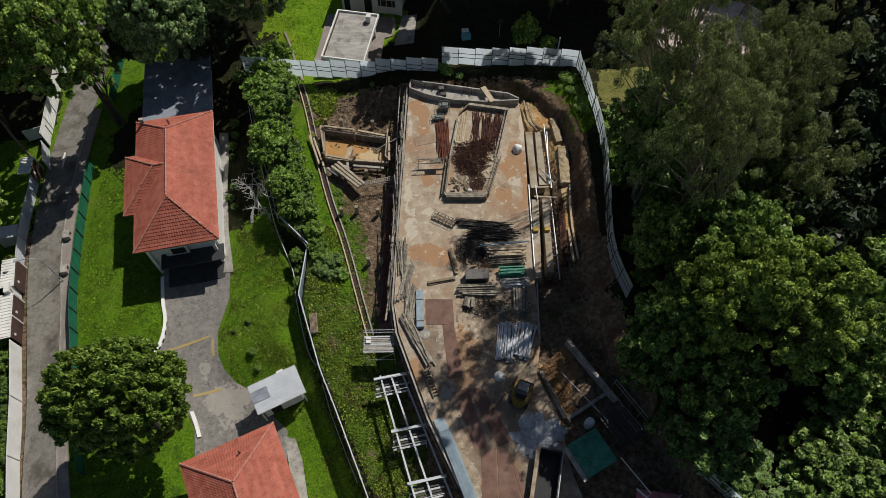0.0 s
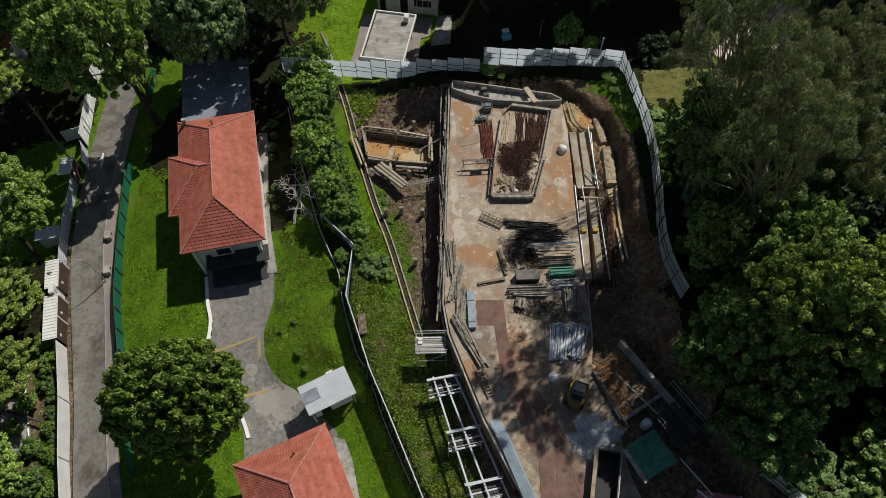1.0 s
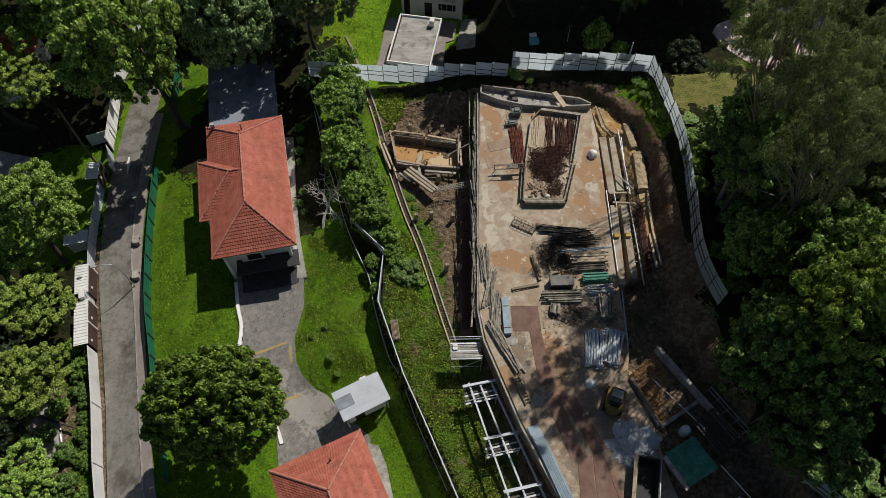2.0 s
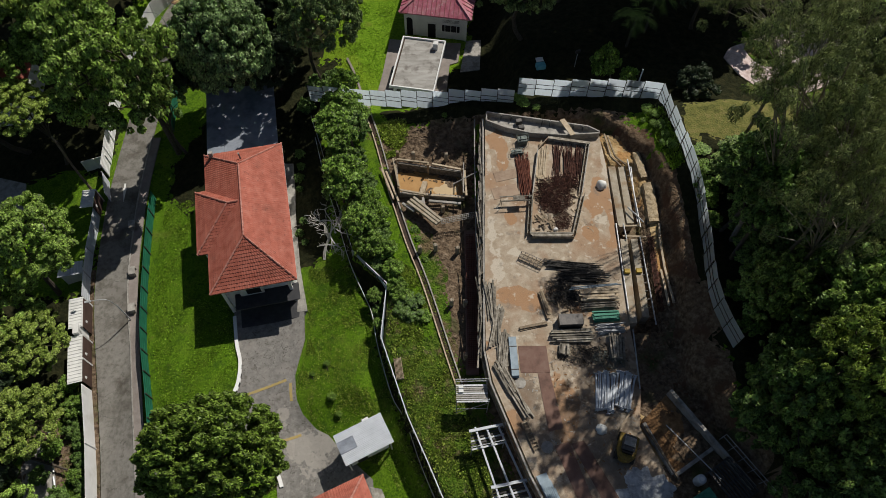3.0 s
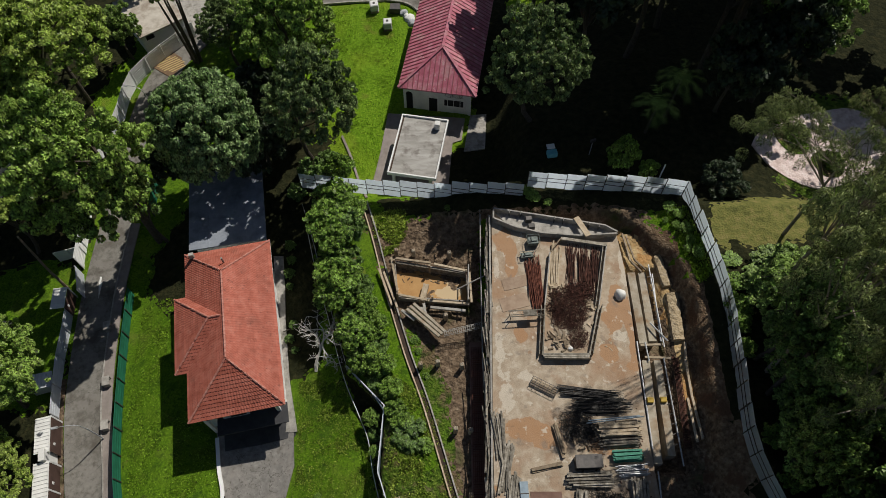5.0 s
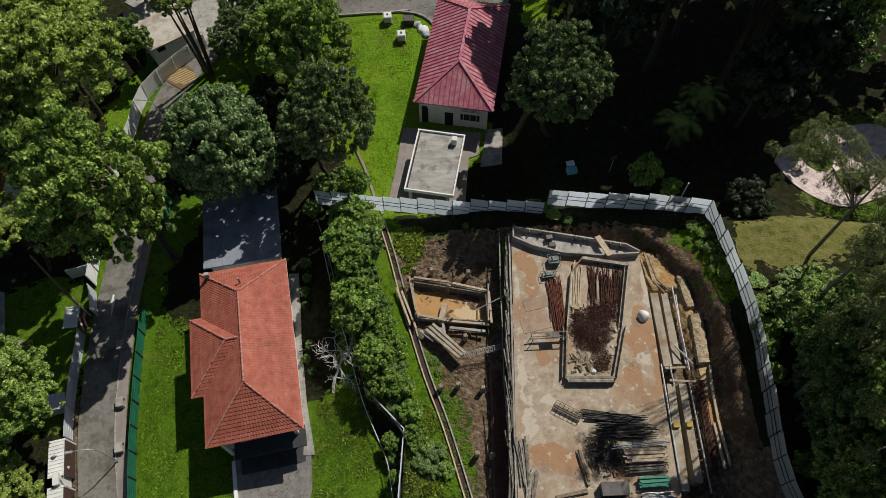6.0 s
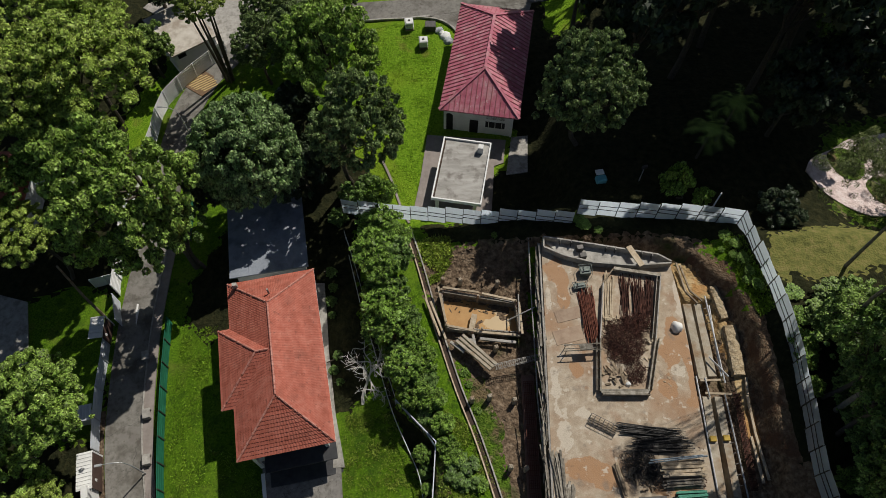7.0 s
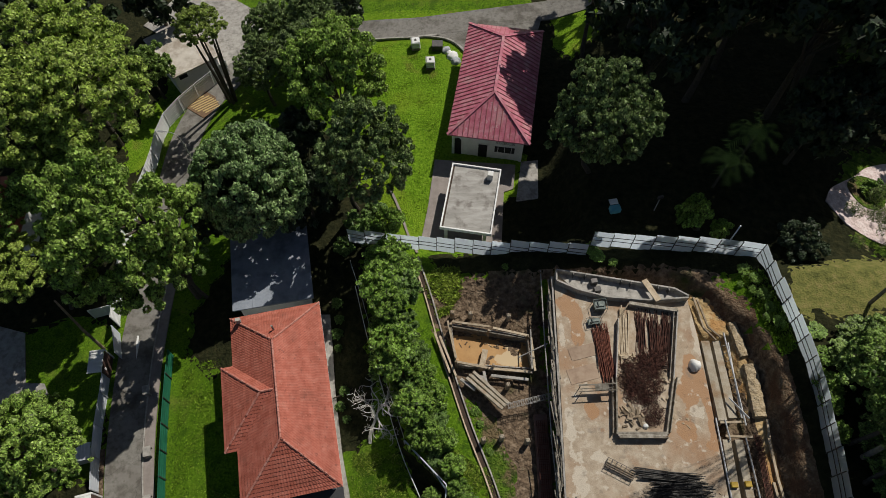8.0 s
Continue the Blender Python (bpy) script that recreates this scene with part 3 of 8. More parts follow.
    kind[(gx > np.interp(gy, CUT_Y, CUT_X) - 0.65) & (gx < 13) & (gy > 18) & (gy < 48.2) & (kind != 0)] = 7
    kind[inside(jx, jy, [(7, 20.6), (9, 17), (7.6, 14), (4.5, 16), (5.5, 19)])] = 2
    kind[inside(jx, jy, [(14.6, 44.6), (15, 49), (25, 51.5), (29, 47), (20, 44.6)])] = 5
    kind[inside(jx, jy, [(23.6, 60.2), (25.5, 63.5), (37, 65), (38, 55), (33, 51.4), (26, 50.8), (22.6, 53)])] = 6
    # Dark strip along the hoarding paints in the shadow it casts.
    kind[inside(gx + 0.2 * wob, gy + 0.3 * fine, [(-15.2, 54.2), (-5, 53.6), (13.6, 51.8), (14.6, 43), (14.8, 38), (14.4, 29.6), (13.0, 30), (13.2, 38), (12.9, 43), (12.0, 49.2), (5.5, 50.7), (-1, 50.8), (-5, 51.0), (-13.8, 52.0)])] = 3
    kind[inside(jx, jy, [(-11.2, 39.2), (-9.2, 38.0), (-8.4, 35), (-7.6, 30), (-7.0, 25.5), (-8, 26), (-10.5, 34.5)])] = 6
    kind[inside(jx, jy, [(-17.4, 51), (-14.9, 49.4), (-13.3, 43), (-11.2, 36.2), (-8.7, 28), (-11.8, 27.5), (-12.8, 32), (-14.3, 37.2), (-16.8, 43)])] = 0
    kind[inside(gx + 0.4 * wob, gy + 0.4 * fine, [(-23.5, 62), (-17.2, 54.5), (-6, 53), (-2, 62), (0, 90), (-30, 90), (-27, 76)]) & (kind == 0)] = 8
    kind[inside(jx, jy, [(-25, 54.5), (-18.4, 54.2), (-19.4, 58), (-20.6, 63), (-24.5, 63)])] = 3
    kind[inside(jx, jy, [(-1.0, 91.5), (9, 91.5), (6, 86.4), (1.4, 80.8), (-0.4, 83.4)])] = 8
    kind[inside(jx, jy, [(-47, 4), (-47, 24.5), (-41.6, 24), (-39.6, 18.5), (-36.6, 9.5), (-34.2, 3)])] = 6
    kind[inside(jx, jy, [(-45.5, 21), (-43.2, 21.6), (-41.2, 16), (-40.4, 12.4), (-43.5, 12.6), (-45.6, 16)])] = 1
    kind[inside(jx, jy, [(-46.2, 68), (-49, 67), (-50, 71), (-48.6, 76.5), (-45.6, 76.5), (-46.2, 73)])] = 8
    rough = np.select([kind == 1, kind == 2, kind == 3, kind == 6], [0.16, 0.12, 0.12, 0.1], 0.05)
    z = z + rough * (wob + 0.7 * fine)
    z = z + np.where((kind == 1) & (gx < -4.6) & (gy > 44), 0.07 * np.sin(6.4 * gy + 1.5 * gx + 3 * wob) * (0.6 + fine), 0)
    fx = np.array([noise.noise((a * 2.3, b * 2.3, 9)) for a, b in zip(gx.ravel(), gy.ravel())]).reshape(gx.shape)
    inner = (gx > -78) & (gx < 60) & (gy > -6) & (gy < 104)
    px, py = gx + np.where(inner, 0.16 * fx, 0), gy + np.where(inner, 0.16 * fine, 0)
    me = bpy.data.meshes.new("ground")
    ny, nx = gx.shape
    idx = np.arange(nx * ny).reshape(ny, nx)
    quads = np.stack([idx[:-1, :-1], idx[:-1, 1:], idx[1:, 1:], idx[1:, :-1]], -1).reshape(-1, 4)
    flat = kind.ravel()
    corner = flat[quads]
    plain = (corner == corner[:, :1]).all(1)
    faces, mats = quads[plain].tolist(), corner[plain, 0].tolist()
    for q, c in zip(quads[~plain].tolist(), corner[~plain].tolist()):
        # cut a corner off where one of the four differs, so that patches have no stepped rims
        odd = [k for k in range(4) if c.count(c[k]) == 1]
        if not odd and c[0] != c[2]:
            faces.append(q)
            mats.append(c[0])
            continue
        k = odd[0] if odd else 0
        r = [q[(k + n) % 4] for n in range(4)]
        e = [c[(k + n) % 4] for n in range(4)]
        faces += [[r[0], r[1], r[3]], [r[1], r[2], r[3]]]
        mats += [e[0], e[2]]
    me.from_pydata(np.stack([px, py, z], -1).reshape(-1, 3).tolist(), [], faces)
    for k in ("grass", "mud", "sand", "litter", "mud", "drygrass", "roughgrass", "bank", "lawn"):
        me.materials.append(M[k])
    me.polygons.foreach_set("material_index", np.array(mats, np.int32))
    me.polygons.foreach_set("use_smooth", np.ones(len(faces), bool))
    return tagged(new("ground", me), "sloping ground with mown grass, bare mud and shade-dark forest floor", "ground", kind="structure")


grid_ground()



def tufts(label, poly, count, material, seed, holes=(), size=0.13):
    """Small upright blades of grass scattered over a lawn, thicker in patches."""
    rg = np.random.default_rng(seed)
    q = np.array(poly)
    x = rg.uniform(q[:, 0].min(), q[:, 0].max(), count * 6)
    y = rg.uniform(q[:, 1].min(), q[:, 1].max(), count * 6)
    ok = inside(x, y, poly)
    for h in holes:
        ok &= ~inside(x, y, h)
    x, y = x[ok], y[ok]
    patch = np.array([noise.noise((a * 0.5, b * 0.5, seed)) + 0.6 * noise.noise((a * 2.1, b * 2.1, seed + 5)) for a, b in zip(x, y)])
    ok = patch + rg.normal(size=len(x)) * 0.25 > 0
    x, y = x[ok][:count], y[ok][:count]
    n = len(x)
    p = np.stack([x, y, land(x, y)], 1)
    a = rg.uniform(0, 2 * np.pi, n)
    w = np.stack([np.cos(a), np.sin(a), np.zeros(n)], 1) * (size * rg.uniform(0.25, 0.6, n))[:, None]
    up = rg.normal(size=(n, 3)) * 0.55
    up[:, 2] = 0.7
    tip = p + up * (size * rg.uniform(0.5, 1.3, n))[:, None]
    p[:, 2] -= 0.03
    me = bpy.data.meshes.new("grass_tufts")
    me.from_pydata(np.stack([p - w, p + w, tip], 1).reshape(-1, 3).tolist(), [], np.arange(n * 3).reshape(-1, 3).tolist())
    me.materials.append(M[material])
    return tagged(new("grass_tufts", me), label, "grass", kind="stuff")


ROAD = smooth_line([(-26, -14), (-30.5, 0), (-34.4, 10.5), (-38.4, 23.5), (-41.1, 32.5), (-42.2, 38), (-43.0, 44.8), (-43.2, 50), (-43.2, 57), (-43.3, 67),
                    (-42.8, 72.3), (-41.8, 75.8), (-40.3, 79), (-37, 83.6), (-32, 86.2), (-26, 87.0), (-18, 87.0), (-10, 88.2), (10, 91.5)], 8)
bm = B()
ribbon(bm, ROAD, -1.75, 1.6, 0.12)
solid("road", bm, M["asphalt"], "narrow worn asphalt lane with patches and cracks", "road", kind="structure")
bm = B()
ribbon(bm, ROAD[:62], 1.6, 2.5, 0.16, cross=2)
solid("road_drain_cover", bm, M["paving"], "strip of concrete drain covers beside the lane", "drain cover", kind="structure")
bm = B()
ribbon(bm, ROAD[:62], 1.5, 1.62, 0.26, cross=1)
solid("kerb_road", bm, M["concrete"], "low stained concrete kerb along the lane", "kerb", kind="structure")
bm = B()
ribbon(bm, ROAD[:40], -2.5, -1.85, 0.1, cross=2)
solid("verge_road", bm, M["mud"], "strip of gravel and dry leaves beside the lane", "verge", kind="structure")

bm = B()
ribbon(bm, ROAD[112:133], 1.6, 1.8, 0.28, cross=1)
solid("kerb_lawn", bm, M["concrete"], "pale concrete kerb between the lane and the north lawn", "kerb", kind="structure")
bm = B()
drape(bm, [(-15.5, 86.2), (-13.4, 85.3), (-11.8, 84.2), (-10.9, 82.8), (-3, 83.6), (-1.5, 88.6), (-12, 88.2)], 0.1)
solid("paving_forecourt", bm, M["asphalt"], "asphalt forecourt behind the metal-roofed house", "paving", kind="structure")
bm = B()
ribbon(bm, smooth_line([(-15.6, 85.5), (-13.4, 85.0), (-12.0, 84.0), (-11.0, 82.6)], 5), -0.1, 0.12, 0.3, cross=1)
solid("kerb_forecourt", bm, M["concrete"], "curved pale kerb between the lawn and the forecourt", "kerb", kind="structure")
bm = B()
ribbon(bm, smooth_line([(-19.4, 63), (-18.2, 60), (-17.2, 57), (-16.2, 54.6)], 5), -0.12, 0.12, 0.16, cross=1)
solid("kerb_garden", bm, M["paving"], "low earth-coloured edging beside the north lawn", "kerb", kind="structure")
bm = B()
drape(bm, [(-52, 90), (-49, 95), (-44, 97), (-36, 91), (-37.6, 85.4), (-40.4, 82.2), (-46, 86)], 0.1, 1.0)
solid("paving_apron", bm, M["concrete"], "pale worn concrete apron beside the bend", "paving", kind="structure")

bm = B()
DRIVE = [(-28.6, 33.0), (-28.35, 31.0), (-27.7, 28.3), (-27.15, 26.4), (-27.05, 24.5), (-27.4, 22.9), (-26.8, 21.4), (-25.0, 19.4), (-23.6, 18.0), (-22.6, 16.1), (-21.9, 12), (-22, 4), (-13, 4), (-14.2, 16), (-17.2, 18.6),
         (-18.4, 19.9), (-19.6, 20.5), (-20.9, 21.8), (-21.5, 23.0), (-21.85, 25.2), (-21.55, 27.0), (-21.25, 28.7), (-21.9, 33.6)]
drape(bm, DRIVE, 0.1)
solid("driveway", bm, M["drive"], "cracked grey asphalt driveway with faded markings", "driveway", kind="structure")

HOUSE = [(-33.6, 46.5), (-34.2, 33.4), (-24.5, 31.4), (-24.0, 47)]
tufts("uneven mown grass of the lawn between the lane and the driveway", [(-38.4, 45), (-37.2, 33), (-34.6, 24), (-30.6, 12), (-30, 8), (-22.6, 8), (-27.4, 22), (-27.2, 26.4), (-28.7, 32), (-34.6, 34), (-34.6, 45)], 30000, "blade", 1, (HOUSE, DRIVE))
tufts("rough lawn with weeds between the driveway and the fence", [(-21.6, 36), (-21.0, 28), (-21.7, 24), (-19.4, 20.4), (-16.8, 18.2), (-13, 17), (-9, 10), (-6.4, 10.4), (-11.6, 21), (-14.6, 31), (-17.6, 36)], 26000, "blade_dry", 2, (HOUSE, DRIVE))
tufts("long weedy grass on the bank beside the site", [(-13.2, 36), (-13.2, 28), (-10.8, 20), (-8.4, 15), (-3.4, 5), (-1.5, 9), (-5.4, 19.6), (-7.4, 26), (-10, 34)], 24000, "blade_dry", 3, (), 0.17)
tufts("low weeds and grass on the bank inside the hoarding", [(11.6, 50), (13.1, 50), (13.9, 44.5), (14.0, 42), (13.0, 41.6), (12.4, 45)], 6000, "blade", 5, (), 0.2)
tufts("patch of long pale weeds on the bare mud", [(-15.4, 51.9), (-14.4, 52.5), (-12.3, 52.6), (-11.9, 50.4), (-13.0, 48.2), (-14.2, 47.6), (-15.2, 50)], 5000, "blade_dry", 6, (), 0.3)
tufts("mown grass of the north lawn", [(-26, 84), (-22.6, 66), (-17, 56), (-15.2, 60), (-14.2, 68), (-13.6, 80), (-16, 84.6)], 16000, "blade", 4, ())

# ---- the concrete slab of the building site ----
SLAB_Z = 0.6
SLAB = [(-3.9, 50.2), (-4.2, 40), (-4.5, 31), (-4.6, 24.9), (-4.1, 22.3), (-1.4, 15.1), (1.2, 9.9), (4, 3), (12, 3), (9.4, 11), (8.9, 14.8), (7.3, 18.6), (7.9, 22), (7.7, 27), (7.65, 33), (7.75, 40), (7.75, 44.2), (7.5, 47.8), (2, 49.2)]
bm = B()
prism(bm, SLAB, -4.2, SLAB_Z)
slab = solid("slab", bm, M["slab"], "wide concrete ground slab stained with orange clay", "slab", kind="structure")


# ---- roofs ----
def tile_face(bm, a, b, c, d, course=0.31, col=0.24, thick=0.045):
    """Courses of tiles on a roof slope: eave from a to b, top from d to c."""
    a, b, c, d = map(Vector, (a, b, c, d))
    nrm = (b - a).cross(d - a).normalized()
    nrm = nrm if nrm.z > 0 else -nrm
    n = max(2, round(((d + c) / 2 - (a + b) / 2).length / course))
    for k in range(n):
        l0, r0 = a.lerp(d, k / n), b.lerp(c, k / n)
        l1, r1 = a.lerp(d, (k + 1) / n), b.lerp(c, (k + 1) / n)
        m = max(1, round((r0 - l0).length / col))
        lows, tops, under = [], [], []
        for j in range(2 * m + 1):
            s = j / (2 * m)
            wave = 0.02 if j % 2 else 0.0
            p, q = l0.lerp(r0, s), l1.lerp(r1, s)
            under.append(bm.verts.new(p - nrm * 0.01))
            lows.append(bm.verts.new(p + nrm * (thick + wave)))
            tops.append(bm.verts.new(q + nrm * (0.005 + wave)))
        for j in range(2 * m):
            bm.faces.new((lows[j], lows[j + 1], tops[j + 1], tops[j]))
            bm.faces.new((under[j], under[j + 1], lows[j + 1], lows[j]))


def cap_line(bm, p, q, w=0.17):
    """Ridge and hip caps, in short overlapping lengths."""
    p, q = Vector(p), Vector(q)
    n = max(1, round((q - p).length / 0.42))
    pts, rad = [], []
    for k in range(n):
        for f, r in ((0.0, 0.62), (0.9, 0.48)):
            pts.append(p.lerp(q, (k + f) / n) + Vector((0, 0, 0.045)))
            rad.append(w * r)
    tube(bm, pts, rad, 6)


def hip(w, l, z0, rise, end_n=True, end_s=True, x0=0.0, y0=0.0):
    """Corners of a hip roof over a w by l plan: four slopes as (a, b, c, d) and its ridge and hip lines."""
    h = w / 2
    s, n = (x0 + h, y0 + (h if end_s else 0), z0 + rise), (x0 + h, y0 + l - (h if end_n else 0), z0 + rise)
    sw, se, ne, nw = (x0, y0, z0), (x0 + w, y0, z0), (x0 + w, y0 + l, z0), (x0, y0 + l, z0)
    slopes = [(se, ne, n, s), (nw, sw, s, n)]
    lines = [(s, n)]
    if end_s:
        slopes.append((sw, se, s, s))
        lines += [(sw, s), (se, s)]
    if end_n:
        slopes.append((ne, nw, n, n))
        lines += [(ne, n), (nw, n)]
    return slopes, lines


def under_roof(bm, slopes, drop=0.12):
    """The solid body below the slopes, with a fascia round the eaves."""
    for a, b, c, d in slopes:
        low = [Vector(v) - Vector((0, 0, 0.03)) for v in ((a, b, c) if c == d else (a, b, c, d))]
        bm.faces.new([bm.verts.new(v) for v in low])
        bm.faces.new([bm.verts.new(v) for v in (low[0], low[1], low[1] - Vector((0, 0, drop)), low[0] - Vector((0, 0, drop)))])


def seam_face(bm, a, b, c, d, gap=0.55):
    """Standing seams that run up a roof slope from its eave a-b towards its top d-c."""
    a, b, c, d = map(Vector, (a, b, c, d))
    along = (b - a)
    L = along.length
    u = along / L
    nrm = along.cross(d - a).normalized()
    nrm = nrm if nrm.z > 0 else -nrm
    up = nrm.cross(u)
    up = up if (d - a).dot(up) > 0 else -up
    H = (d - a).dot(up)
    s0, s1 = (d - a).dot(u), (c - a).dot(u)
    n = int(L / gap)
    for k in range(1, n + 1):
        s = k * L / (n + 1)
        h = H * min(1.0, s / s0 if s0 > 0.01 else 1.0, (L - s) / (L - s1) if L - s1 > 0.01 else 1.0)
        if h > 0.3:
            beam(bm, a + u * s + nrm * 0.03, a + u * s + up * h + nrm * 0.03, 0.07, 0.06)


def sheet(bm, slopes):
    for a, b, c, d in slopes:
        bm.faces.new([bm.verts.new(v) for v in ((a, b, c) if c == d else (a, b, c, d))])


# ---- bungalow with the red tiled roof ----
def bungalow():
    root = thing("bungalow", -29.2, 31.0, -6.4, 11.9, "bungalow with weathered red tiled hip roof on the lawn", "house")
    E0, W, L = 5.2, 7.85, 16.1
    RISE = 2.7
    bm = boxes(((W / 2, L / 2 + 0.2, 2.55), (W - 1.3, L - 1.6, 5.1)), ((0.4, 8.0, 2.5), (1.9, 6.0, 5.0)))
    part("wall", bm, M["plaster"], root, "pale plastered walls", 0.01)
    slopes, lines = hip(W, L, E0, RISE)
    wing = [((-1.0, 11.6, E0), (-1.0, 4.4, E0), (2.6, 8.0, E0 + 2.47), (2.6, 8.0, E0 + 2.47)),
            ((-1.0, 4.4, E0), (2.9, 4.4, E0), (3.7, 8.0, E0 + 2.47), (2.6, 8.0, E0 + 2.47)),
            ((2.9, 11.6, E0), (-1.0, 11.6, E0), (2.6, 8.0, E0 + 2.47), (3.7, 8.0, E0 + 2.47))]
    wing_lines = [((-1.0, 11.6, E0), (2.6, 8.0, E0 + 2.47)), ((-1.0, 4.4, E0), (2.6, 8.0, E0 + 2.47)), ((2.6, 8.0, E0 + 2.47), (3.7, 8.0, E0 + 2.47))]
    bm = B()
    under_roof(bm, slopes + wing)
    roof = part("roof", bm, M["tile"], root, "red concrete tile roof")
    for s in slopes + wing:
        bm = B()
        tile_face(bm, *s)
        part("roof_slope", bm, M["tile"], roof)
    for p, q in lines + wing_lines:
        bm = B()
        cap_line(bm, p, q)
        part("ridge_cap", bm, M["tilecap"], roof)
    # south front: window, door canopy, porch posts
    bm = boxes(((3.3, 0.75, 3.2), (2.2, 0.14, 1.5)))
    win = part("window", bm, M["white"], root, "white framed window")
    part("pane", boxes(((3.5, 0.67, 3.3), (1.3, 0.06, 0.9))), M["darkgap"], win)
    for x in (0.9, 6.9):
        part("porch_post", boxes(((x, 0.55, 2.5), (0.3, 0.3, 5.0))), M["white"], root, "white square porch post", 0.02)
    part("porch_slab", boxes(((4.6, -0.3, 0.1), (6.2, 2.2, 0.3))), M["porchdark"], root, "porch floor with the house's shade in its colour", 0.02)
    part("porch_canopy", boxes(((4.6, 0.2, 2.55), (6.0, 1.8, 0.12))), M["porchdark"], root, "dark flat canopy over the porch", 0.02)
    bm = B()
    tube(bm, [(4.0, 13.4, E0 + 1.9), (4.0, 13.4, E0 + 2.75)], 0.09)
    part("vent", bm, M["concrete"], root, "small roof vent")
    part("chimney", boxes(((0.9, 15.3, E0 + 1.0), (0.4, 0.3, 0.6))), M["concrete"], root, "small square flue")
    bm = boxes(((W - 0.03, L / 2, E0 - 0.06), (0.12, L, 0.1)))
    part("gutter", bm, M["white"], root, "pale eave gutter")


bungalow()

# flat dark roof behind the bungalow
root = thing("annexe", -33.2, 48.5, -6.3, 10.6, "flat-roofed annexe with dark bitumen sheet roof", "annexe")
part("wall", boxes(((3.75, 4.6, 1.3), (6.6, 8.0, 2.6))), M["plaster"], root, "plastered walls in shade")
part("roof", boxes(((3.75, 4.6, 2.85), (7.5, 9.2, 0.18))), M["blacksheet"], root, "dark bitumen sheet roof", 0.02)
bm = boxes(((3.75, 4.6, 2.97), (0.05, 9.1, 0.05)), ((1.9, 4.6, 2.97), (0.05, 9.1, 0.05)), ((5.6, 4.6, 2.97), (0.05, 9.1, 0.05)))
part("roof_lap", bm, M["blacksheet"], root)

# ---- second tiled house ----
root = thing("tiled_house", -21.95, 12.35, -6.6, 25.3, "house with red tiled hip roof beside the driveway", "house")
# local frame: x to the east along the north eave, y to the north
part("wall", boxes(((4.0, -7.5, 1.6), (6.8, 13.6, 3.2))), M["plaster"], root, "pale plastered walls")
slopes, lines = hip(8.0, 15.5, 3.3, 2.5, x0=0, y0=-15.5)
bm = B()
under_roof(bm, slopes)
roof = part("roof", bm, M["tile"], root, "clean red tile roof")
for s in slopes:
    bm = B()
    tile_face(bm, *s)
    part("roof_slope", bm, M["tile"], roof)
for p, q in lines:
    bm = B()
    cap_line(bm, p, q, 0.18)
    part("ridge_cap", bm, M["tilecap"], roof)
bm = B()
tube(bm, [(4.9, -1.6, 4.0), (4.9, -1.6, 4.9)], 0.07)
part("vent_pipe", bm, M["darksteel"], root)

# ---- red metal roof house ----
def metal_house():
    root = thing("metal_roof_house", -13.3, 66.9, -4.5, -9.0, "white house with faded red metal hip roof", "house")
    W, L, E0 = 8.5, 16.5, 4.2
    part("wall", boxes(((W / 2 - 0.1, L / 2 + 0.1, 2.1), (W - 1.5, L - 1.4, 4.3))), M["white"], root, "white rendered walls", 0.01)
    slopes, lines = hip(W, L, E0, 2.5)
    bm = B()
    under_roof(bm, slopes)
    sheet(bm, slopes)
    roof = part("roof", bm, M["redmetal"], root, "faded red standing-seam metal roof")
    for s in slopes:
        bm = B()
        seam_face(bm, *s)
        part("seam", bm, M["seam"], roof)
    for p, q in lines:
        bm = B()
        beam(bm, Vector(p) + Vector((0, 0, 0.05)), Vector(q) + Vector((0, 0, 0.05)), 0.3, 0.08)
        part("ridge_cap", bm, M["redmetal"], roof)
    yf = 0.86
    door = part("door", boxes(((3.7, yf - 0.06, 1.2), (0.95, 0.12, 2.2))), M["darkgap"], root, "dark open doorway", 0.01)
    part("door_frame", boxes(((3.18, yf - 0.05, 1.25), (0.1, 0.16, 2.4)), ((4.22, yf - 0.05, 1.25), (0.1, 0.16, 2.4)), ((3.7, yf - 0.05, 2.4), (1.14, 0.16, 0.1))), M["white"], door)
    bm = boxes(((1.0, yf - 0.05, 1.4), (0.8, 0.12, 2.2)))
    tube(bm, [(1.0, yf + 0.01, 2.5), (1.0, yf - 0.11, 2.5)], 0.4, 14)
    part("arched_opening", bm, M["darkgap"], root, "dark arched opening")
    win = part("window", boxes(((6.0, yf - 0.04, 1.9), (2.3, 0.14, 1.1))), M["white"], root, "wide window with pale frame")
    part("pane", boxes(((6.0, yf - 0.12, 1.9), (2.1, 0.05, 0.9))), M["darkgap"], win)
    for x in (5.3, 6.0, 6.7):
        part("mullion", boxes(((x, yf - 0.15, 1.9), (0.06, 0.04, 0.9))), M["white"], win)
    for i in range(3):
        part("vent_slot", boxes(((6.0, yf - 0.02, 2.75 + i * 0.16), (2.0, 0.08, 0.06))), M["darkgap"], win)
    for x in (0.55, 7.75):
        part("corner_post", boxes(((x, yf - 0.06, 2.1), (0.28, 0.2, 4.2))), M["white"], root)
    part("plinth", boxes(((W / 2 - 0.1, 0.1, 0.0), (7.6, 1.9, 0.5))), M["paving"], root, "paved terrace edge", 0.02)


metal_house()

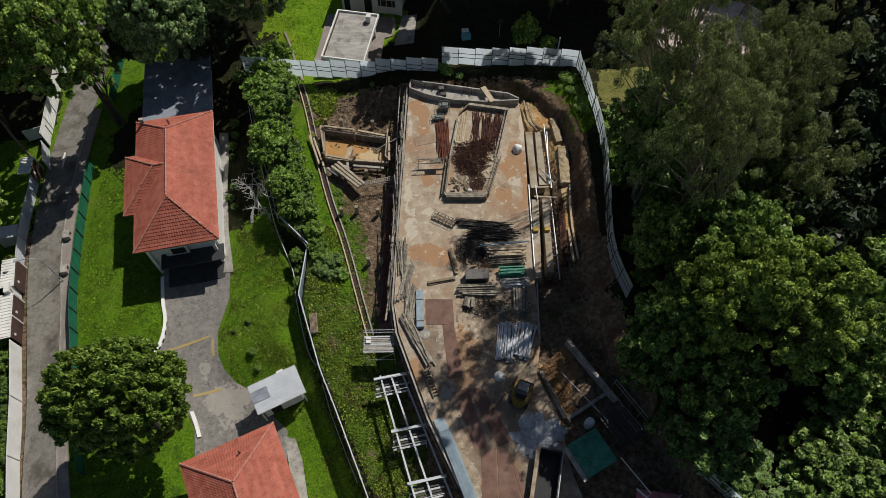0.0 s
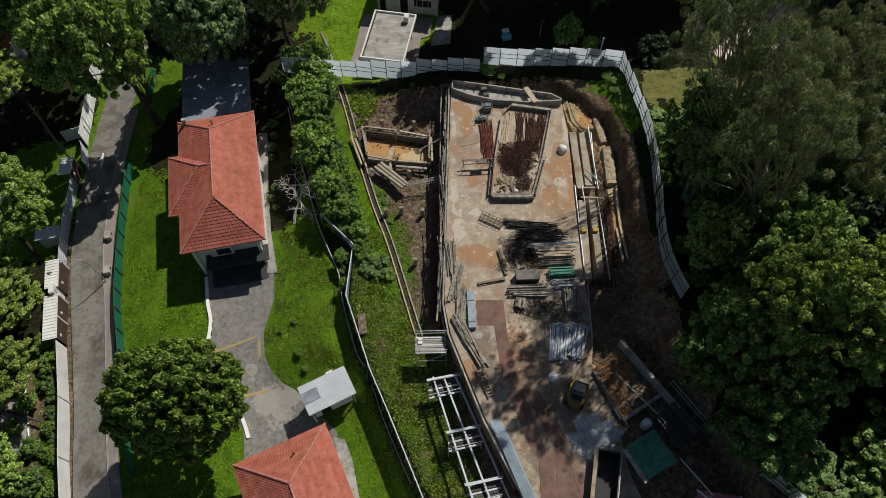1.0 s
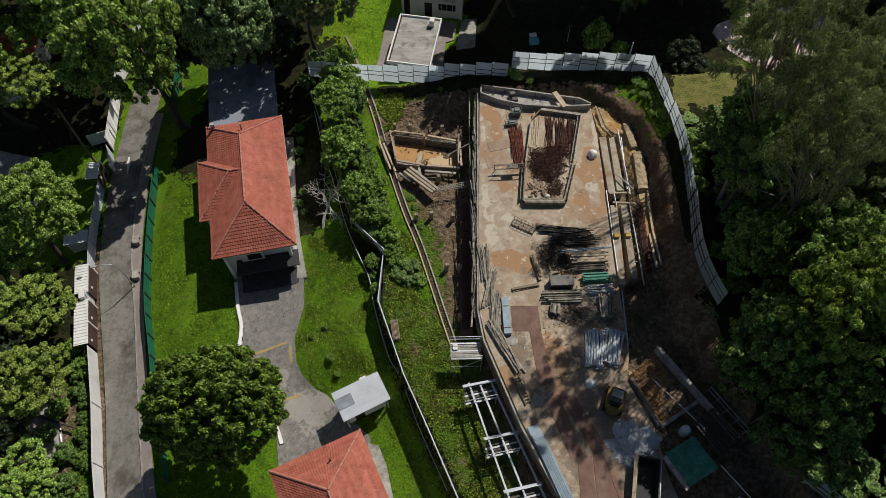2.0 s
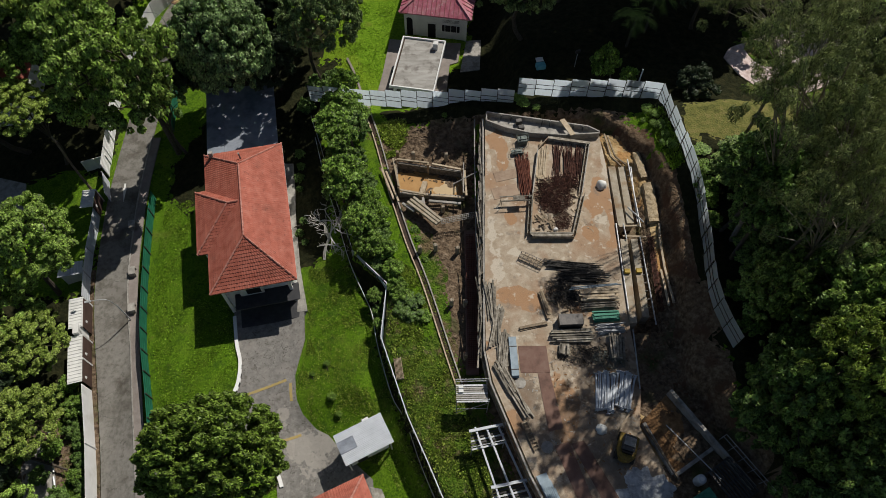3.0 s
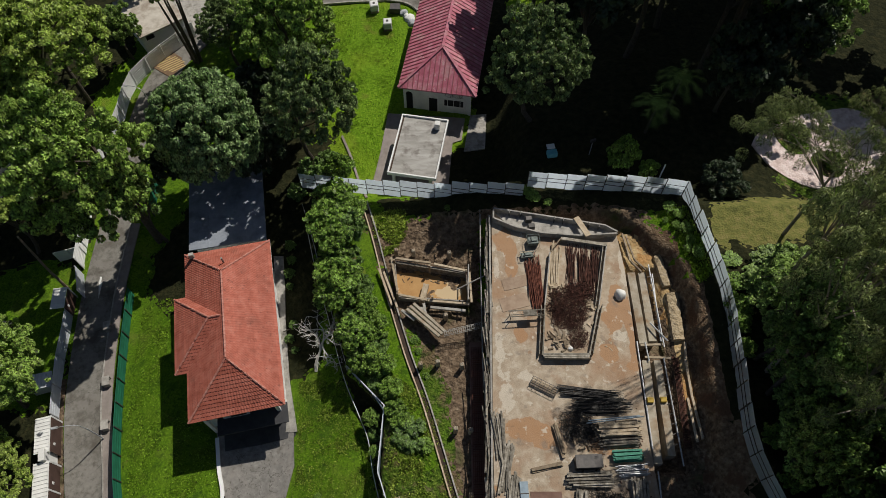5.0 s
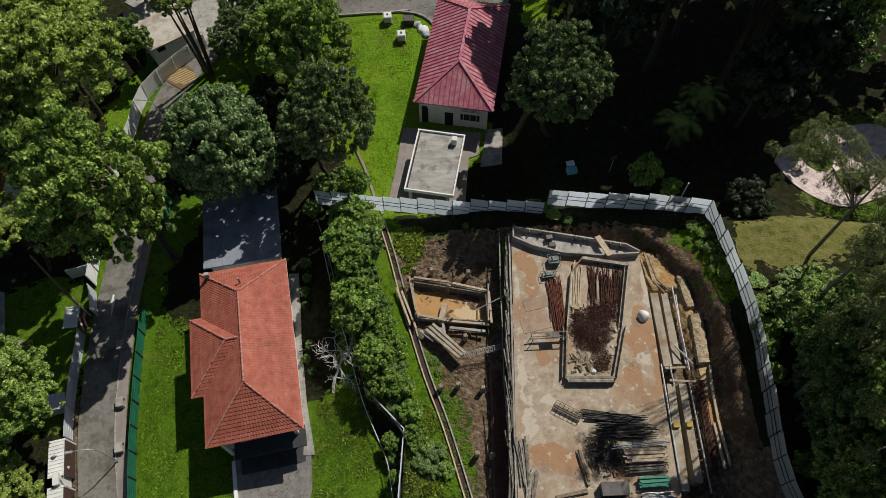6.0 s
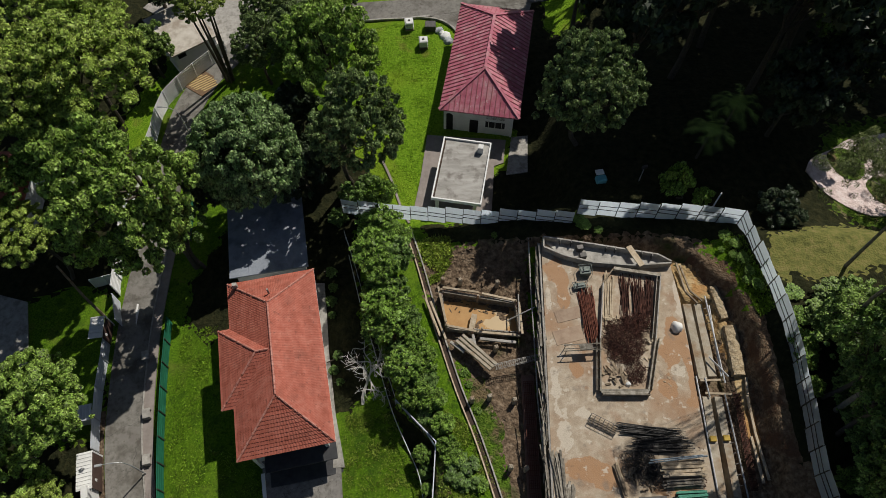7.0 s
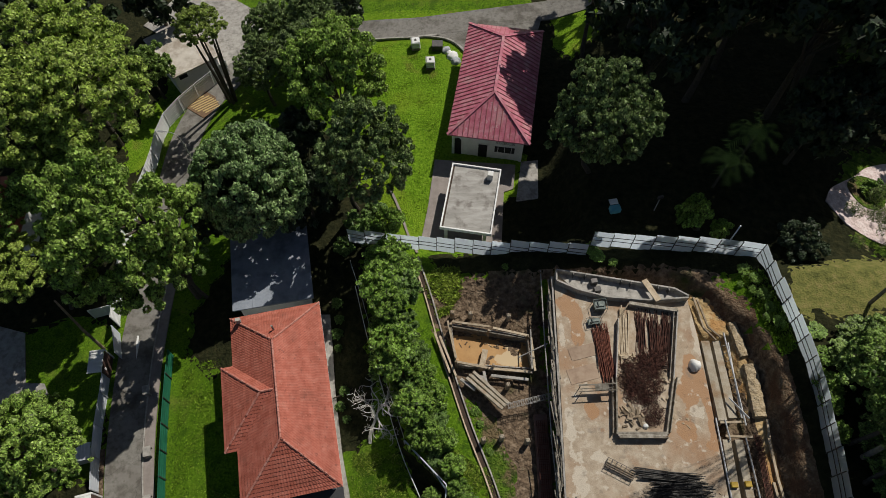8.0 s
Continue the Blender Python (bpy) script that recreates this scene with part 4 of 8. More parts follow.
# flat-roofed car porch beside it
root = thing("car_porch", -14.0, 56.3, -4.3, -9.6, "flat concrete car porch roof on white posts", "car porch")
roof = part("roof", boxes(((2.45, 3.8, 2.95), (4.9, 7.7, 0.2))), M["flatroof"], root, "streaked grey concrete roof", 0.02)
part("parapet", boxes(((2.45, 0.0, 3.05), (4.98, 0.13, 0.42)), ((2.45, 7.62, 3.05), (4.98, 0.13, 0.42)), ((0.03, 3.81, 3.05), (0.13, 7.48, 0.42)), ((4.87, 3.81, 3.05), (0.13, 7.48, 0.42))), M["plaster"], roof, "pale raised rim")
part("tank_box", boxes(((3.95, 6.55, 3.45), (0.55, 0.6, 0.85))), M["white"], root, "small white roof box", 0.03)
part("stain_line", boxes(((0.19, 3.8, 3.054), (0.16, 7.3, 0.012))), M["drainbed"], roof, "dark strip along the inside of the rim")
for x in (0.5, 4.3):
    for y in (0.35, 7.1):
        part("post", boxes(((x, y, 1.45), (0.32, 0.32, 2.9))), M["white"], root, "", 0.02)
bm = B()
drape(bm, [(-15.9, 56.5), (-15.2, 61), (-14.6, 66.6), (-6.0, 65.9), (-6.4, 62.8), (-7.4, 62.4), (-8, 55.2)], 0.12)
solid("paving_terrace", bm, M["paving"], "grey brown paving round the car porch", "paving", kind="structure")

# ---- trees ----
def crown_mesh(seed, r, h, leaf, count, clumps, mat_name, gap=0.25, flat=0.35, slim=1.0, spread=1.0, near=0.62, inner=0.25, thin_z=0.7, lobes=0.22, droop=0.0):
    """Many small pointed leaves in clumps over an uneven dome of radius r and height h, with its foot at z = 0."""
    rg = np.random.default_rng(seed)
    u = rg.uniform(-flat, 1, clumps)
    a = rg.uniform(0, 2 * np.pi, clumps)
    s = np.sqrt(1 - np.clip(u, -0.99, 0.99) ** 2)
    reach = rg.uniform(near, 1.0, clumps)
    reach = np.where(rg.random(clumps) < inner, rg.uniform(0.3, 0.8, clumps), reach)
    lobe = np.array([noise.noise((1.5 * p * np.cos(q), 1.5 * p * np.sin(q), 1.5 * w + seed * 3.7)) for p, q, w in zip(s, a, u)])
    reach = reach * (1 + lobes * lobe * 1.6)
    cen = np.stack([s * np.cos(a) * r * reach, s * np.sin(a) * r * reach, h * (0.38 + 0.56 * u * reach)], 1)
    size = rg.uniform(0.55, 1.3, clumps) * spread * r * 1.75 / math.sqrt(clumps) * (1.0 - gap * rg.random(clumps))
    w = size ** 2
    k = rg.choice(clumps, count, p=w / w.sum())
    d = rg.normal(size=(count, 3))
    d[:, 2] = d[:, 2] * 0.8 + 0.35
    d /= np.linalg.norm(d, axis=1)[:, None]
    rad = rg.uniform(0.55, 1.05, count) ** 0.5
    p = cen[k] + d * (size[k] * rad)[:, None] * np.array([1, 1, thin_z])
    nrm = d + rg.normal(size=(count, 3)) * 0.65
    nrm[:, 2] += 0.5
    nrm /= np.linalg.norm(nrm, axis=1)[:, None]
    t = np.cross(nrm, rg.normal(size=(count, 3)))
    t = t * (1 - droop) + droop * (np.array((0, 0, -1.6)) + d * np.array((1, 1, 0.3)) + rg.normal(size=(count, 3)) * 0.3)
    t /= np.linalg.norm(t, axis=1)[:, None]
    b = np.cross(nrm, t)
    b /= np.linalg.norm(b, axis=1)[:, None]
    ln = leaf * rg.uniform(0.6, 1.35, count)[:, None]
    wd = ln * slim * rg.uniform(0.32, 0.5, count)[:, None]
    v = np.stack([p + t * ln * 0.6, p - t * ln * 0.4 + b * wd * 1.1 - nrm * ln * 0.1, p - t * ln * 0.4 - b * wd * 1.1 - nrm * ln * 0.1], 1).reshape(-1, 3)
    me = bpy.data.meshes.new("crown")
    me.from_pydata(v.tolist(), [], np.arange(count * 3).reshape(-1, 3).tolist())
    me.materials.append(M[mat_name])
    return me, cen


def trunk_mesh(seed, cen, low, r0, material="bark"):
    """A tapered trunk from z = low up into the crown, with limbs to some of its clumps."""
    rg = np.random.default_rng(seed)
    bm = B()
    top = float(cen[:, 2].max()) * 0.6
    off = rg.normal(size=2) * 0.5
    pts = [Vector((off[0] * math.sin(k * 0.8), off[1] * math.sin(k * 0.7), low + (top - low) * k / 5)) for k in range(6)]
    tube(bm, pts, [r0 * (1.2 - 0.16 * k) for k in range(6)], 8)
    for j in rg.choice(len(cen), min((26 if material == "bark_pale" else 16) if r0 > 0.12 else 0, len(cen)), replace=False):
        s = pts[int(rg.integers(3, 6))]
        e = Vector(cen[j])
        m = s.lerp(e, 0.5) + Vector((0, 0, 0.3 + rg.normal() * 0.3))
        tube(bm, [s, m, e], [r0 * 0.42, r0 * 0.25, r0 * 0.08], 5)
    return meshed("trunk", bm, M[material])


def tree_kind(seed, r, h, leaf, count, clumps, mat_name, **kw):
    return (*crown_mesh(seed, r, h, leaf, count, clumps, mat_name, **kw), r, h)


TREES = {
    "round": tree_kind(1, 6.0, 7.4, 0.28, 84000, 900, "canopy_round", flat=0.75, gap=0.2, near=0.86, spread=1.35, lobes=0.1, inner=0.45),
    "broad": tree_kind(2, 6.0, 8.0, 0.25, 53000, 360, "canopy", near=0.7, flat=0.55, spread=1.2, gap=0.45, thin_z=0.55, lobes=0.2),
    "bright": tree_kind(3, 5.5, 7.0, 0.29, 35000, 330, "canopy_bright", near=0.7, flat=0.4, spread=1.12, slim=0.75, gap=0.4, thin_z=0.36),
    "olive": tree_kind(8, 4.6, 5.5, 0.2, 70000, 800, "canopy_grey", near=0.88, flat=0.5, spread=1.4, thin_z=0.6, lobes=0.1),
    "dull": tree_kind(9, 4.6, 7.0, 0.25, 39000, 620, "canopy_dull", near=0.76, flat=0.5, spread=1.12, slim=0.85, gap=0.35, thin_z=0.5),
    "dark": tree_kind(4, 5.0, 8.0, 0.6, 6000, 90, "canopy_shaded"),
    "shade": tree_kind(14, 5.0, 8.0, 0.34, 13000, 160, "canopy_thicket", near=0.55, flat=0.4, gap=0.4),
    "wood": tree_kind(10, 5.0, 8.0, 0.35, 16500, 260, "canopy_wood", near=0.55, flat=0.35),
    "plume": tree_kind(12, 5.0, 8.0, 0.29, 45000, 220, "canopy_plume", near=0.6, flat=0.4, gap=0.45, slim=0.8, lobes=0.14, thin_z=0.55),
}
TREES |= {
    "grey": tree_kind(5, 4.5, 8.0, 0.3, 24000, 130, "canopy_sparse", gap=0.6, flat=0.5, slim=0.16, spread=0.85, near=0.4, thin_z=0.9, droop=0.3),
    "wispy": tree_kind(6, 4.5, 7.0, 0.3, 13000, 80, "canopy_sparse", gap=0.6, flat=0.5, slim=0.16, spread=0.8, near=0.35, thin_z=0.9, droop=0.3),
    "thicket": tree_kind(11, 1.5, 1.9, 0.19, 5200, 90, "canopy_thicket", flat=0.4, near=0.6, spread=1.0),
    "shrub": tree_kind(7, 1.5, 1.9, 0.175, 5800, 90, "canopy_hedge", flat=0.4, near=0.6, spread=1.0),
}
planted = [0]


def plant(kind, x, y, top, radius, turn=0.0, name="tree", label="", category="tree", group="", deep=1.0, foot=None, squash=1.0, stems=1):
    """A plant on the ground whose crown of that radius tops out at the height top; foot: where its trunk stands, if aside."""
    crown, cen, r, h = TREES[kind]
    fx, fy = foot or (x, y)
    z = land1(fx, fy)
    s = radius / r
    sz = min(s * deep, (top - z) / h)
    base = max(0.0, (top - z) - h * 0.98 * sz)
    planted[0] += 1
    root = thing(name, fx, fy, z - 0.05, 0, label, category, group)
    a = radians(turn)
    rot = np.array(((math.cos(a), -math.sin(a), 0), (math.sin(a), math.cos(a), 0), (0, 0, 1)))
    tips = (cen * np.array((s, s * squash, sz))) @ rot.T + np.array((x - fx, y - fy, base))
    if stems == 1:
        part("trunk", trunk_mesh(planted[0], tips, -0.3, (0.05 + 0.045 * radius) * (0.75 if kind in ("grey", "wispy") else 1.0), "bark_pale" if kind in ("grey", "wispy") else "bark"), None, root)
    for k in range(stems if stems > 1 else 0):
        b = 2 * math.pi * k / stems
        e = Vector((x - fx + 0.5 * radius * math.cos(b), y - fy + 0.5 * radius * math.sin(b), base + 0.4 * h * sz))
        bm = B()
        f = Vector((0.35 * math.cos(b), 0.35 * math.sin(b), -0.3))
        tube(bm, [f, f.lerp(e, 0.35) + Vector((0, 0, 0.5)), f.lerp(e, 0.7), e], (0.2, 0.16, 0.12, 0.05), 7)
        part("stem", bm, M["bark"], root)
    ob = new("crown", crown)
    ob.parent = root
    ob.matrix_basis = Matrix.LocRotScale((x - fx, y - fy, base), Euler((0, 0, a)), Vector((s, s * squash, sz)))
    return root


def grove(rows, label, group, turn):
    """Trees as (kind, x, y, top, radius, depth of crown, foot x, foot y)."""
    for kind, x, y, top, r, deep, fx, fy in rows:
        plant(kind, x, y, top, r, turn(x, y), label=label, group=group, deep=deep, foot=(fx, fy))


plant("round", -25.0, 15.7, 9.4, 5.3, 0, label="large dense round-crowned tree beside the driveway", deep=1.4, foot=(-25.2, 15.6), squash=0.8)
LEAFY = "tall leafy tree with uneven green crown by the lane"
grove((
        ("broad", -38.9, 50.0, 15.2, 5.9, 1.6, -38.2, 52.0), ("broad", -47.0, 57.6, 9.0, 4.5, 1.1, -48.0, 58.0), ("olive", -31.6, 58.6, 8.8, 5.1, 1.7, -31.0, 60.5),
        ("dull", -20.6, 58.7, 12.8, 4.2, 1.6, -22.4, 60.4), ("broad", -24.2, 68.6, 12.4, 5.0, 1.4, -24.4, 68.6), ("bright", -45.0, 62.8, 14.6, 5.8, 1.2, -48.5, 63.0),
        ("bright", -50.5, 60.0, 14.0, 5.5, 1.2, -51, 61), ("dull", -33.2, 76.0, 3.8, 3.0, 1.3, -33.2, 76.0), ("dull", -27.8, 75.8, 6.5, 3.4, 1.2, -28.0, 76.0),
        # Dark trees at x -34 and -27 are added to cast shade.
        ("dark", -34.2, 57.6, 5.2, 3.2, 1.4, -34.2, 57.6), ("dark", -27.0, 59.4, 2.8, 3.0, 1.3, -27.0, 59.4), ("dark", -28.2, 65.0, 4.0, 3.2, 1.2, -28.2, 65.0)), LEAFY, "trees by the lane", lambda x, y: (x * 47 + y * 13) % 360)
grove((
        ("bright", -50.0, 70.5, 12.5, 5.5, 1.2, -50.5, 71.0), ("dark", -53.5, 79.0, 10.0, 5.0, 1.2, -53.5, 79.0), ("dark", -47.5, 88.5, 4.0, 4.0, 1.2, -49, 90),
        ("dark", -59.0, 74, 10, 6.0, 1.2, -59, 74), ("dark", -25.5, 83.5, 3.5, 3.0, 1.2, -25.5, 83.5), ("broad", -45.6, 34.5, 6.4, 4.4, 1.3, -47.2, 34.5),
        ("bright", -44.6, 26.5, 0.8, 3.2, 1.1, -45.5, 26.5), ("bright", -43.2, 19.6, 1.4, 3.3, 1.2, -44.5, 19.5), ("broad", -42.6, 12.0, -1.0, 3.0, 1.1, -43.5, 12.0),
        ("broad", -49.0, 29.0, 2.0, 4.2, 1.2, -49.5, 29.0), ("dark", -48.5, 22.5, 0.5, 3.8, 1.1, -48.5, 22.5), ("dark", -47.0, 15.0, 0.0, 3.6, 1.1, -47.0, 15.0)), LEAFY, "trees by the lane", lambda x, y: (x * 47 + y * 13) % 360)
grove((
        # The shade tree at x -37 is hidden, added to darken the lane.
        ("broad", -55.5, 53.0, 9.0, 5.2, 1.2, -56, 53), ("bright", -50.6, 50.2, 4.6, 3.2, 1.1, -51.2, 51.0), ("shade", -37.2, 51.4, 5.0, 2.6, 1.2, -37.2, 51.8),
        ("dark", -55.0, 33.0, 3.0, 4.2, 1.1, -55, 33), ("dark", -41.0, 4.5, -2.0, 3.2, 1.1, -41, 4.5), ("dark", -62.5, 45, 3, 3.4, 1.1, -62.5, 45), ("dark", -61, 62, 10, 6, 1.2, -62, 63)), LEAFY, "trees by the lane", lambda x, y: (x * 47 + y * 13) % 360)
plant("bright", -38.7, 76.6, 7.2, 2.5, 40, label="leafy tree on several slender stems beside the bend", group="trees by the lane", deep=1.1, foot=(-38.5, 77.2), stems=5)
for kind, x, y, top, r in (("dull", -33.1, 83.0, 3.0, 3.4), ("wood", -46.5, 77.6, 1.5, 2.6), ("dull", -27.8, 82.5, 5.0, 3.2)):
    plant(kind, x, y, top, r, x * 31 % 360, label="leafy tree beside the bend of the lane", group="trees by the lane", deep=1.3)
WOOD = "tall tree of the dark wood behind the hoarding"
rgw = random.Random(5)
grove((
        ("shade", 15.3, 18.0, 15.0, 3.2, 1.7, 15.7, 18.5), ("wispy", 15.6, 27.4, 24.0, 3.8, 1.4, 18.2, 28.6), ("plume", 18.0, 19.1, 19.8, 3.8, 1.7, 18.4, 19.6),
        # Shade trees at y 31 to 35 are added to darken the cut bank.
        ("plume", 22.6, 18.0, 19.6, 3.7, 1.4, 23.0, 18.4), ("wood", 18.8, 15.2, 13.0, 3.4, 1.5, 19.2, 15.8), ("shade", 17.2, 33.6, 16.8, 3.3, 1.5, 17.4, 33.8),
        ("shade", 15.6, 31.6, 16.5, 2.6, 1.5, 16.0, 31.8), ("shade", 15.0, 34.4, 18.0, 2.6, 1.5, 15.6, 34.6), ("wood", 17.5, 27.6, 11.0, 3.0, 1.3, 17.6, 28),
        ("wood", 21.6, 24.2, 15.8, 3.6, 1.4, 22, 24), ("grey", 12.8, 32.2, 30.0, 4.4, 1.4, 16.4, 33.6), ("wispy", 16.0, 38.4, 27.5, 3.7, 1.4, 18.4, 39.6)), WOOD, "trees of the wood", lambda x, y: rgw.uniform(0, 360))
grove((
        ("grey", 20.8, 33.4, 22.8, 4.2, 1.5, 21, 33.8), ("wispy", 15.4, 29.8, 27.0, 3.0, 1.4, 18.6, 30.6), ("wispy", 17.8, 27.0, 26.0, 3.0, 1.4, 20.0, 28.0),
        ("grey", 21.4, 36.6, 21.5, 4.4, 1.5, 21.7, 37.0), ("grey", 24.2, 34.6, 22.6, 4.6, 1.4, 24.5, 35), ("grey", 26.4, 31.0, 18.6, 4.4, 1.4, 27, 31.5), ("grey", 28.0, 40.0, 21.0, 4.6, 1.4, 28, 40),
        ("wispy", 23.4, 42.0, 14.0, 3.4, 1.5, 23.6, 42.4), ("wispy", 12.8, 43.6, 24.4, 2.9, 1.3, 20.5, 45.6), ("wispy", 30.4, 55.6, 12.5, 3.2, 1.4, 30.6, 56.0),
        ("wispy", 38.5, 65.0, 13.0, 4.0, 1.4, 38.6, 65.4), ("wood", 25.4, 66.0, 17.0, 4.4, 1.4, 25.6, 66.4)), WOOD, "trees of the wood", lambda x, y: rgw.uniform(0, 360))
grove((
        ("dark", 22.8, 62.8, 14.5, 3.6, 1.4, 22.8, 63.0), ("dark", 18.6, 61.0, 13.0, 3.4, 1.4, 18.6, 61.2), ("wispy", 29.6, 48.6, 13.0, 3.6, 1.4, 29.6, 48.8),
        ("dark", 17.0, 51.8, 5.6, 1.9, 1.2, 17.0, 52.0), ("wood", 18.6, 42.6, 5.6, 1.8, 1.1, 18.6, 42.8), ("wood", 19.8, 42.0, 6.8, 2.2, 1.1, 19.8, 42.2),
        ("wood", 17.6, 40.9, 5.6, 1.8, 1.1, 17.6, 41.0), ("wood", 18.6, 39.6, 8.4, 2.8, 1.2, 18.6, 39.8), ("wood", 19.2, 37.2, 7.8, 2.8, 1.2, 19.2, 37.4),
        ("wood", 18.2, 31.6, 7.4, 2.6, 1.2, 18.2, 31.6), ("wood", 22.5, 30.0, 10.0, 4.0, 1.2, 22.5, 30), ("dark", 27.0, 26.0, 13.5, 4.6, 1.3, 27, 26)), WOOD, "trees of the wood", lambda x, y: rgw.uniform(0, 360))
grove((
        ("wood", 18.2, 22.2, 8.6, 2.8, 1.2, 18.4, 22.4), ("wood", 17.8, 34.6, 6.2, 1.9, 1.2, 17.8, 34.6), ("shade", 14.8, 18.2, 6.8, 2.2, 1.0, 15, 18.4), ("wood", 22.6, 39.6, 9, 3.4, 1.2, 22.6, 39.6),
        ("dark", 29.5, 35, 12, 4.5, 1.2, 29.5, 35), ("wood", 15.9, 26.2, 13.4, 1.9, 2.2, 16.2, 26.4), ("shade", 18.0, 12.4, 9.5, 3.4, 1.2, 18, 12.4), ("wood", 25.6, 9.0, 8.6, 3.0, 1.2, 25.6, 9.0),
        # Shade trees at x 20 are added below sparse crowns for more shadow.
        ("shade", 22.0, 8.6, 6.4, 3.0, 1.2, 22.0, 8.6), ("wood", 27.0, 10.6, 9.0, 3.6, 1.2, 27, 10.6), ("shade", 19.8, 36.0, 15.0, 4.2, 1.4, 19.8, 36.0),
        ("shade", 20.2, 30.5, 10.0, 3.6, 1.2, 20.2, 30.5)), WOOD, "trees of the wood", lambda x, y: rgw.uniform(0, 360))
grove((
        # These three shade trees are added under sparse crowns to deepen the shadow.
        ("shade", 20.6, 25.6, 14.5, 3.8, 1.4, 20.6, 25.6), ("shade", 24.0, 38.5, 14.0, 4.4, 1.4, 24, 38.5), ("shade", 25.0, 31.0, 13.5, 4.4, 1.4, 25, 31),
        ("wood", 27.5, 18.0, 14.0, 4.2, 1.4, 27.5, 18), ("wood", 32.5, 22.0, 14.0, 5.2, 1.3, 32.5, 22), ("wood", 31.5, 14.0, 11.0, 4.2, 1.3, 31.5, 14), ("shade", 19.5, 4.5, 8.0, 3.6, 1.2, 19.5, 4.5),
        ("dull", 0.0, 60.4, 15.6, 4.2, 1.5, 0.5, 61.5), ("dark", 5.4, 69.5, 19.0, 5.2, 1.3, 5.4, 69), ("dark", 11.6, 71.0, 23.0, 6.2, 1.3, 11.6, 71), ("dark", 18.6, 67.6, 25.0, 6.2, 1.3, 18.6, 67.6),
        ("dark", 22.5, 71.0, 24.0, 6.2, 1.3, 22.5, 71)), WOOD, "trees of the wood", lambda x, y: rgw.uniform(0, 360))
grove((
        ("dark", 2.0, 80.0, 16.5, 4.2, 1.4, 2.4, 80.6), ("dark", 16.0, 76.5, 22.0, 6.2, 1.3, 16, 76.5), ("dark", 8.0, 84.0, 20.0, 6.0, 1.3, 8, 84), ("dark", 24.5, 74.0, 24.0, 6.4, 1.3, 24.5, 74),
        # Trees topping out at 30 and more are out of view, added for shade.
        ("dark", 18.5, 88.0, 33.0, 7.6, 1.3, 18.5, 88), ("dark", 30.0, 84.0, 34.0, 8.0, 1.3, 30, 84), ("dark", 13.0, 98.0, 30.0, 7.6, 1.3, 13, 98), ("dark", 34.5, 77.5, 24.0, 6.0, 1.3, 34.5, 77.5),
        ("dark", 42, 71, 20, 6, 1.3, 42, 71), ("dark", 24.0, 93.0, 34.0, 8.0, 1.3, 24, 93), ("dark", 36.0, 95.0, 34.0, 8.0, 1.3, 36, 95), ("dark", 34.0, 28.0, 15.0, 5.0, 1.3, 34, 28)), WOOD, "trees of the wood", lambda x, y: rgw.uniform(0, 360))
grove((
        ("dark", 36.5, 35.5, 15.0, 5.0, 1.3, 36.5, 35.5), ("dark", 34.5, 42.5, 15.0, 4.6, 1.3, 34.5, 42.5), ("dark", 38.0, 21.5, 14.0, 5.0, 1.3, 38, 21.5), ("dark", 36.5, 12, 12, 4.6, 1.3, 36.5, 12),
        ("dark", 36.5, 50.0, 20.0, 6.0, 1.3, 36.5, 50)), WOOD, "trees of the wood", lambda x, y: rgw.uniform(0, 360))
plant("shrub", -18.9, 57.2, 0.2, 1.5, 70, label="bright yellow-green young tree beside the hoarding", deep=1.6)
plant("shrub", 8.4, 54.6, 6.4, 1.4, 40, label="slender young tree beside the hoarding", deep=2.4)
plant("shrub", 10.6, 53.4, 4.6, 0.9, 90, label="slender young tree beside the hoarding", deep=2.0)
HEDGE = "bright green leafy shrub along the boundary fence"
HEDGE_NORTH = (
        (-18.8, 51.8, 2.2, 1.8), (-17.3, 51.0, 1.6, 1.6), (-17.6, 49.2, 2.9, 2.0), (-19.2, 49.0, 2.6, 1.7), (-18.4, 47.4, 2.4, 1.7), (-17.0, 46.4, 0.9, 1.2), (-18.6, 45.6, 0.6, 1.3),
        (-17.9, 44.0, 1.6, 2.1), (-16.0, 43.6, 0.2, 1.3), (-18.2, 42.4, 1.0, 1.5), (-15.3, 41.8, -0.6, 1.1), (-16.6, 40.8, 0.0, 1.5), (-14.7, 40.0, -1.0, 1.2), (-16.2, 38.8, 0.4, 1.6))
HEDGE_SOUTH = (
        (-14.3, 38.2, -0.9, 1.1), (-15.4, 36.9, -0.8, 1.2), (-13.6, 36.4, -1.3, 1.1), (-14.2, 35.2, -1.6, 0.9), (-12.9, 34.4, -1.6, 0.9), (-12.5, 32.6, -1.8, 0.9), (-11.2, 30.5, -1.1, 1.5),
        (-12.0, 31.6, -1.9, 0.8), (-9.9, 29.6, -2.2, 0.7), (-14.3, 31.0, -3.0, 0.7), (-14.6, 32.2, -3.1, 0.7), (-14.2, 29.4, -3.3, 0.5))
for k, (x, y, top, r) in enumerate(HEDGE_NORTH + HEDGE_SOUTH):
    plant("thicket" if k % 3 == 2 else "shrub", x, y, top - (0.9 if k % 3 == 2 else 0.0), r * (1.15 if k % 3 == 0 else 1.0), rgw.uniform(0, 360), name="shrub", label="deep green leafy shrub along the boundary fence" if k % 3 == 2 else HEDGE, category="shrub", group="shrubs along the fence")
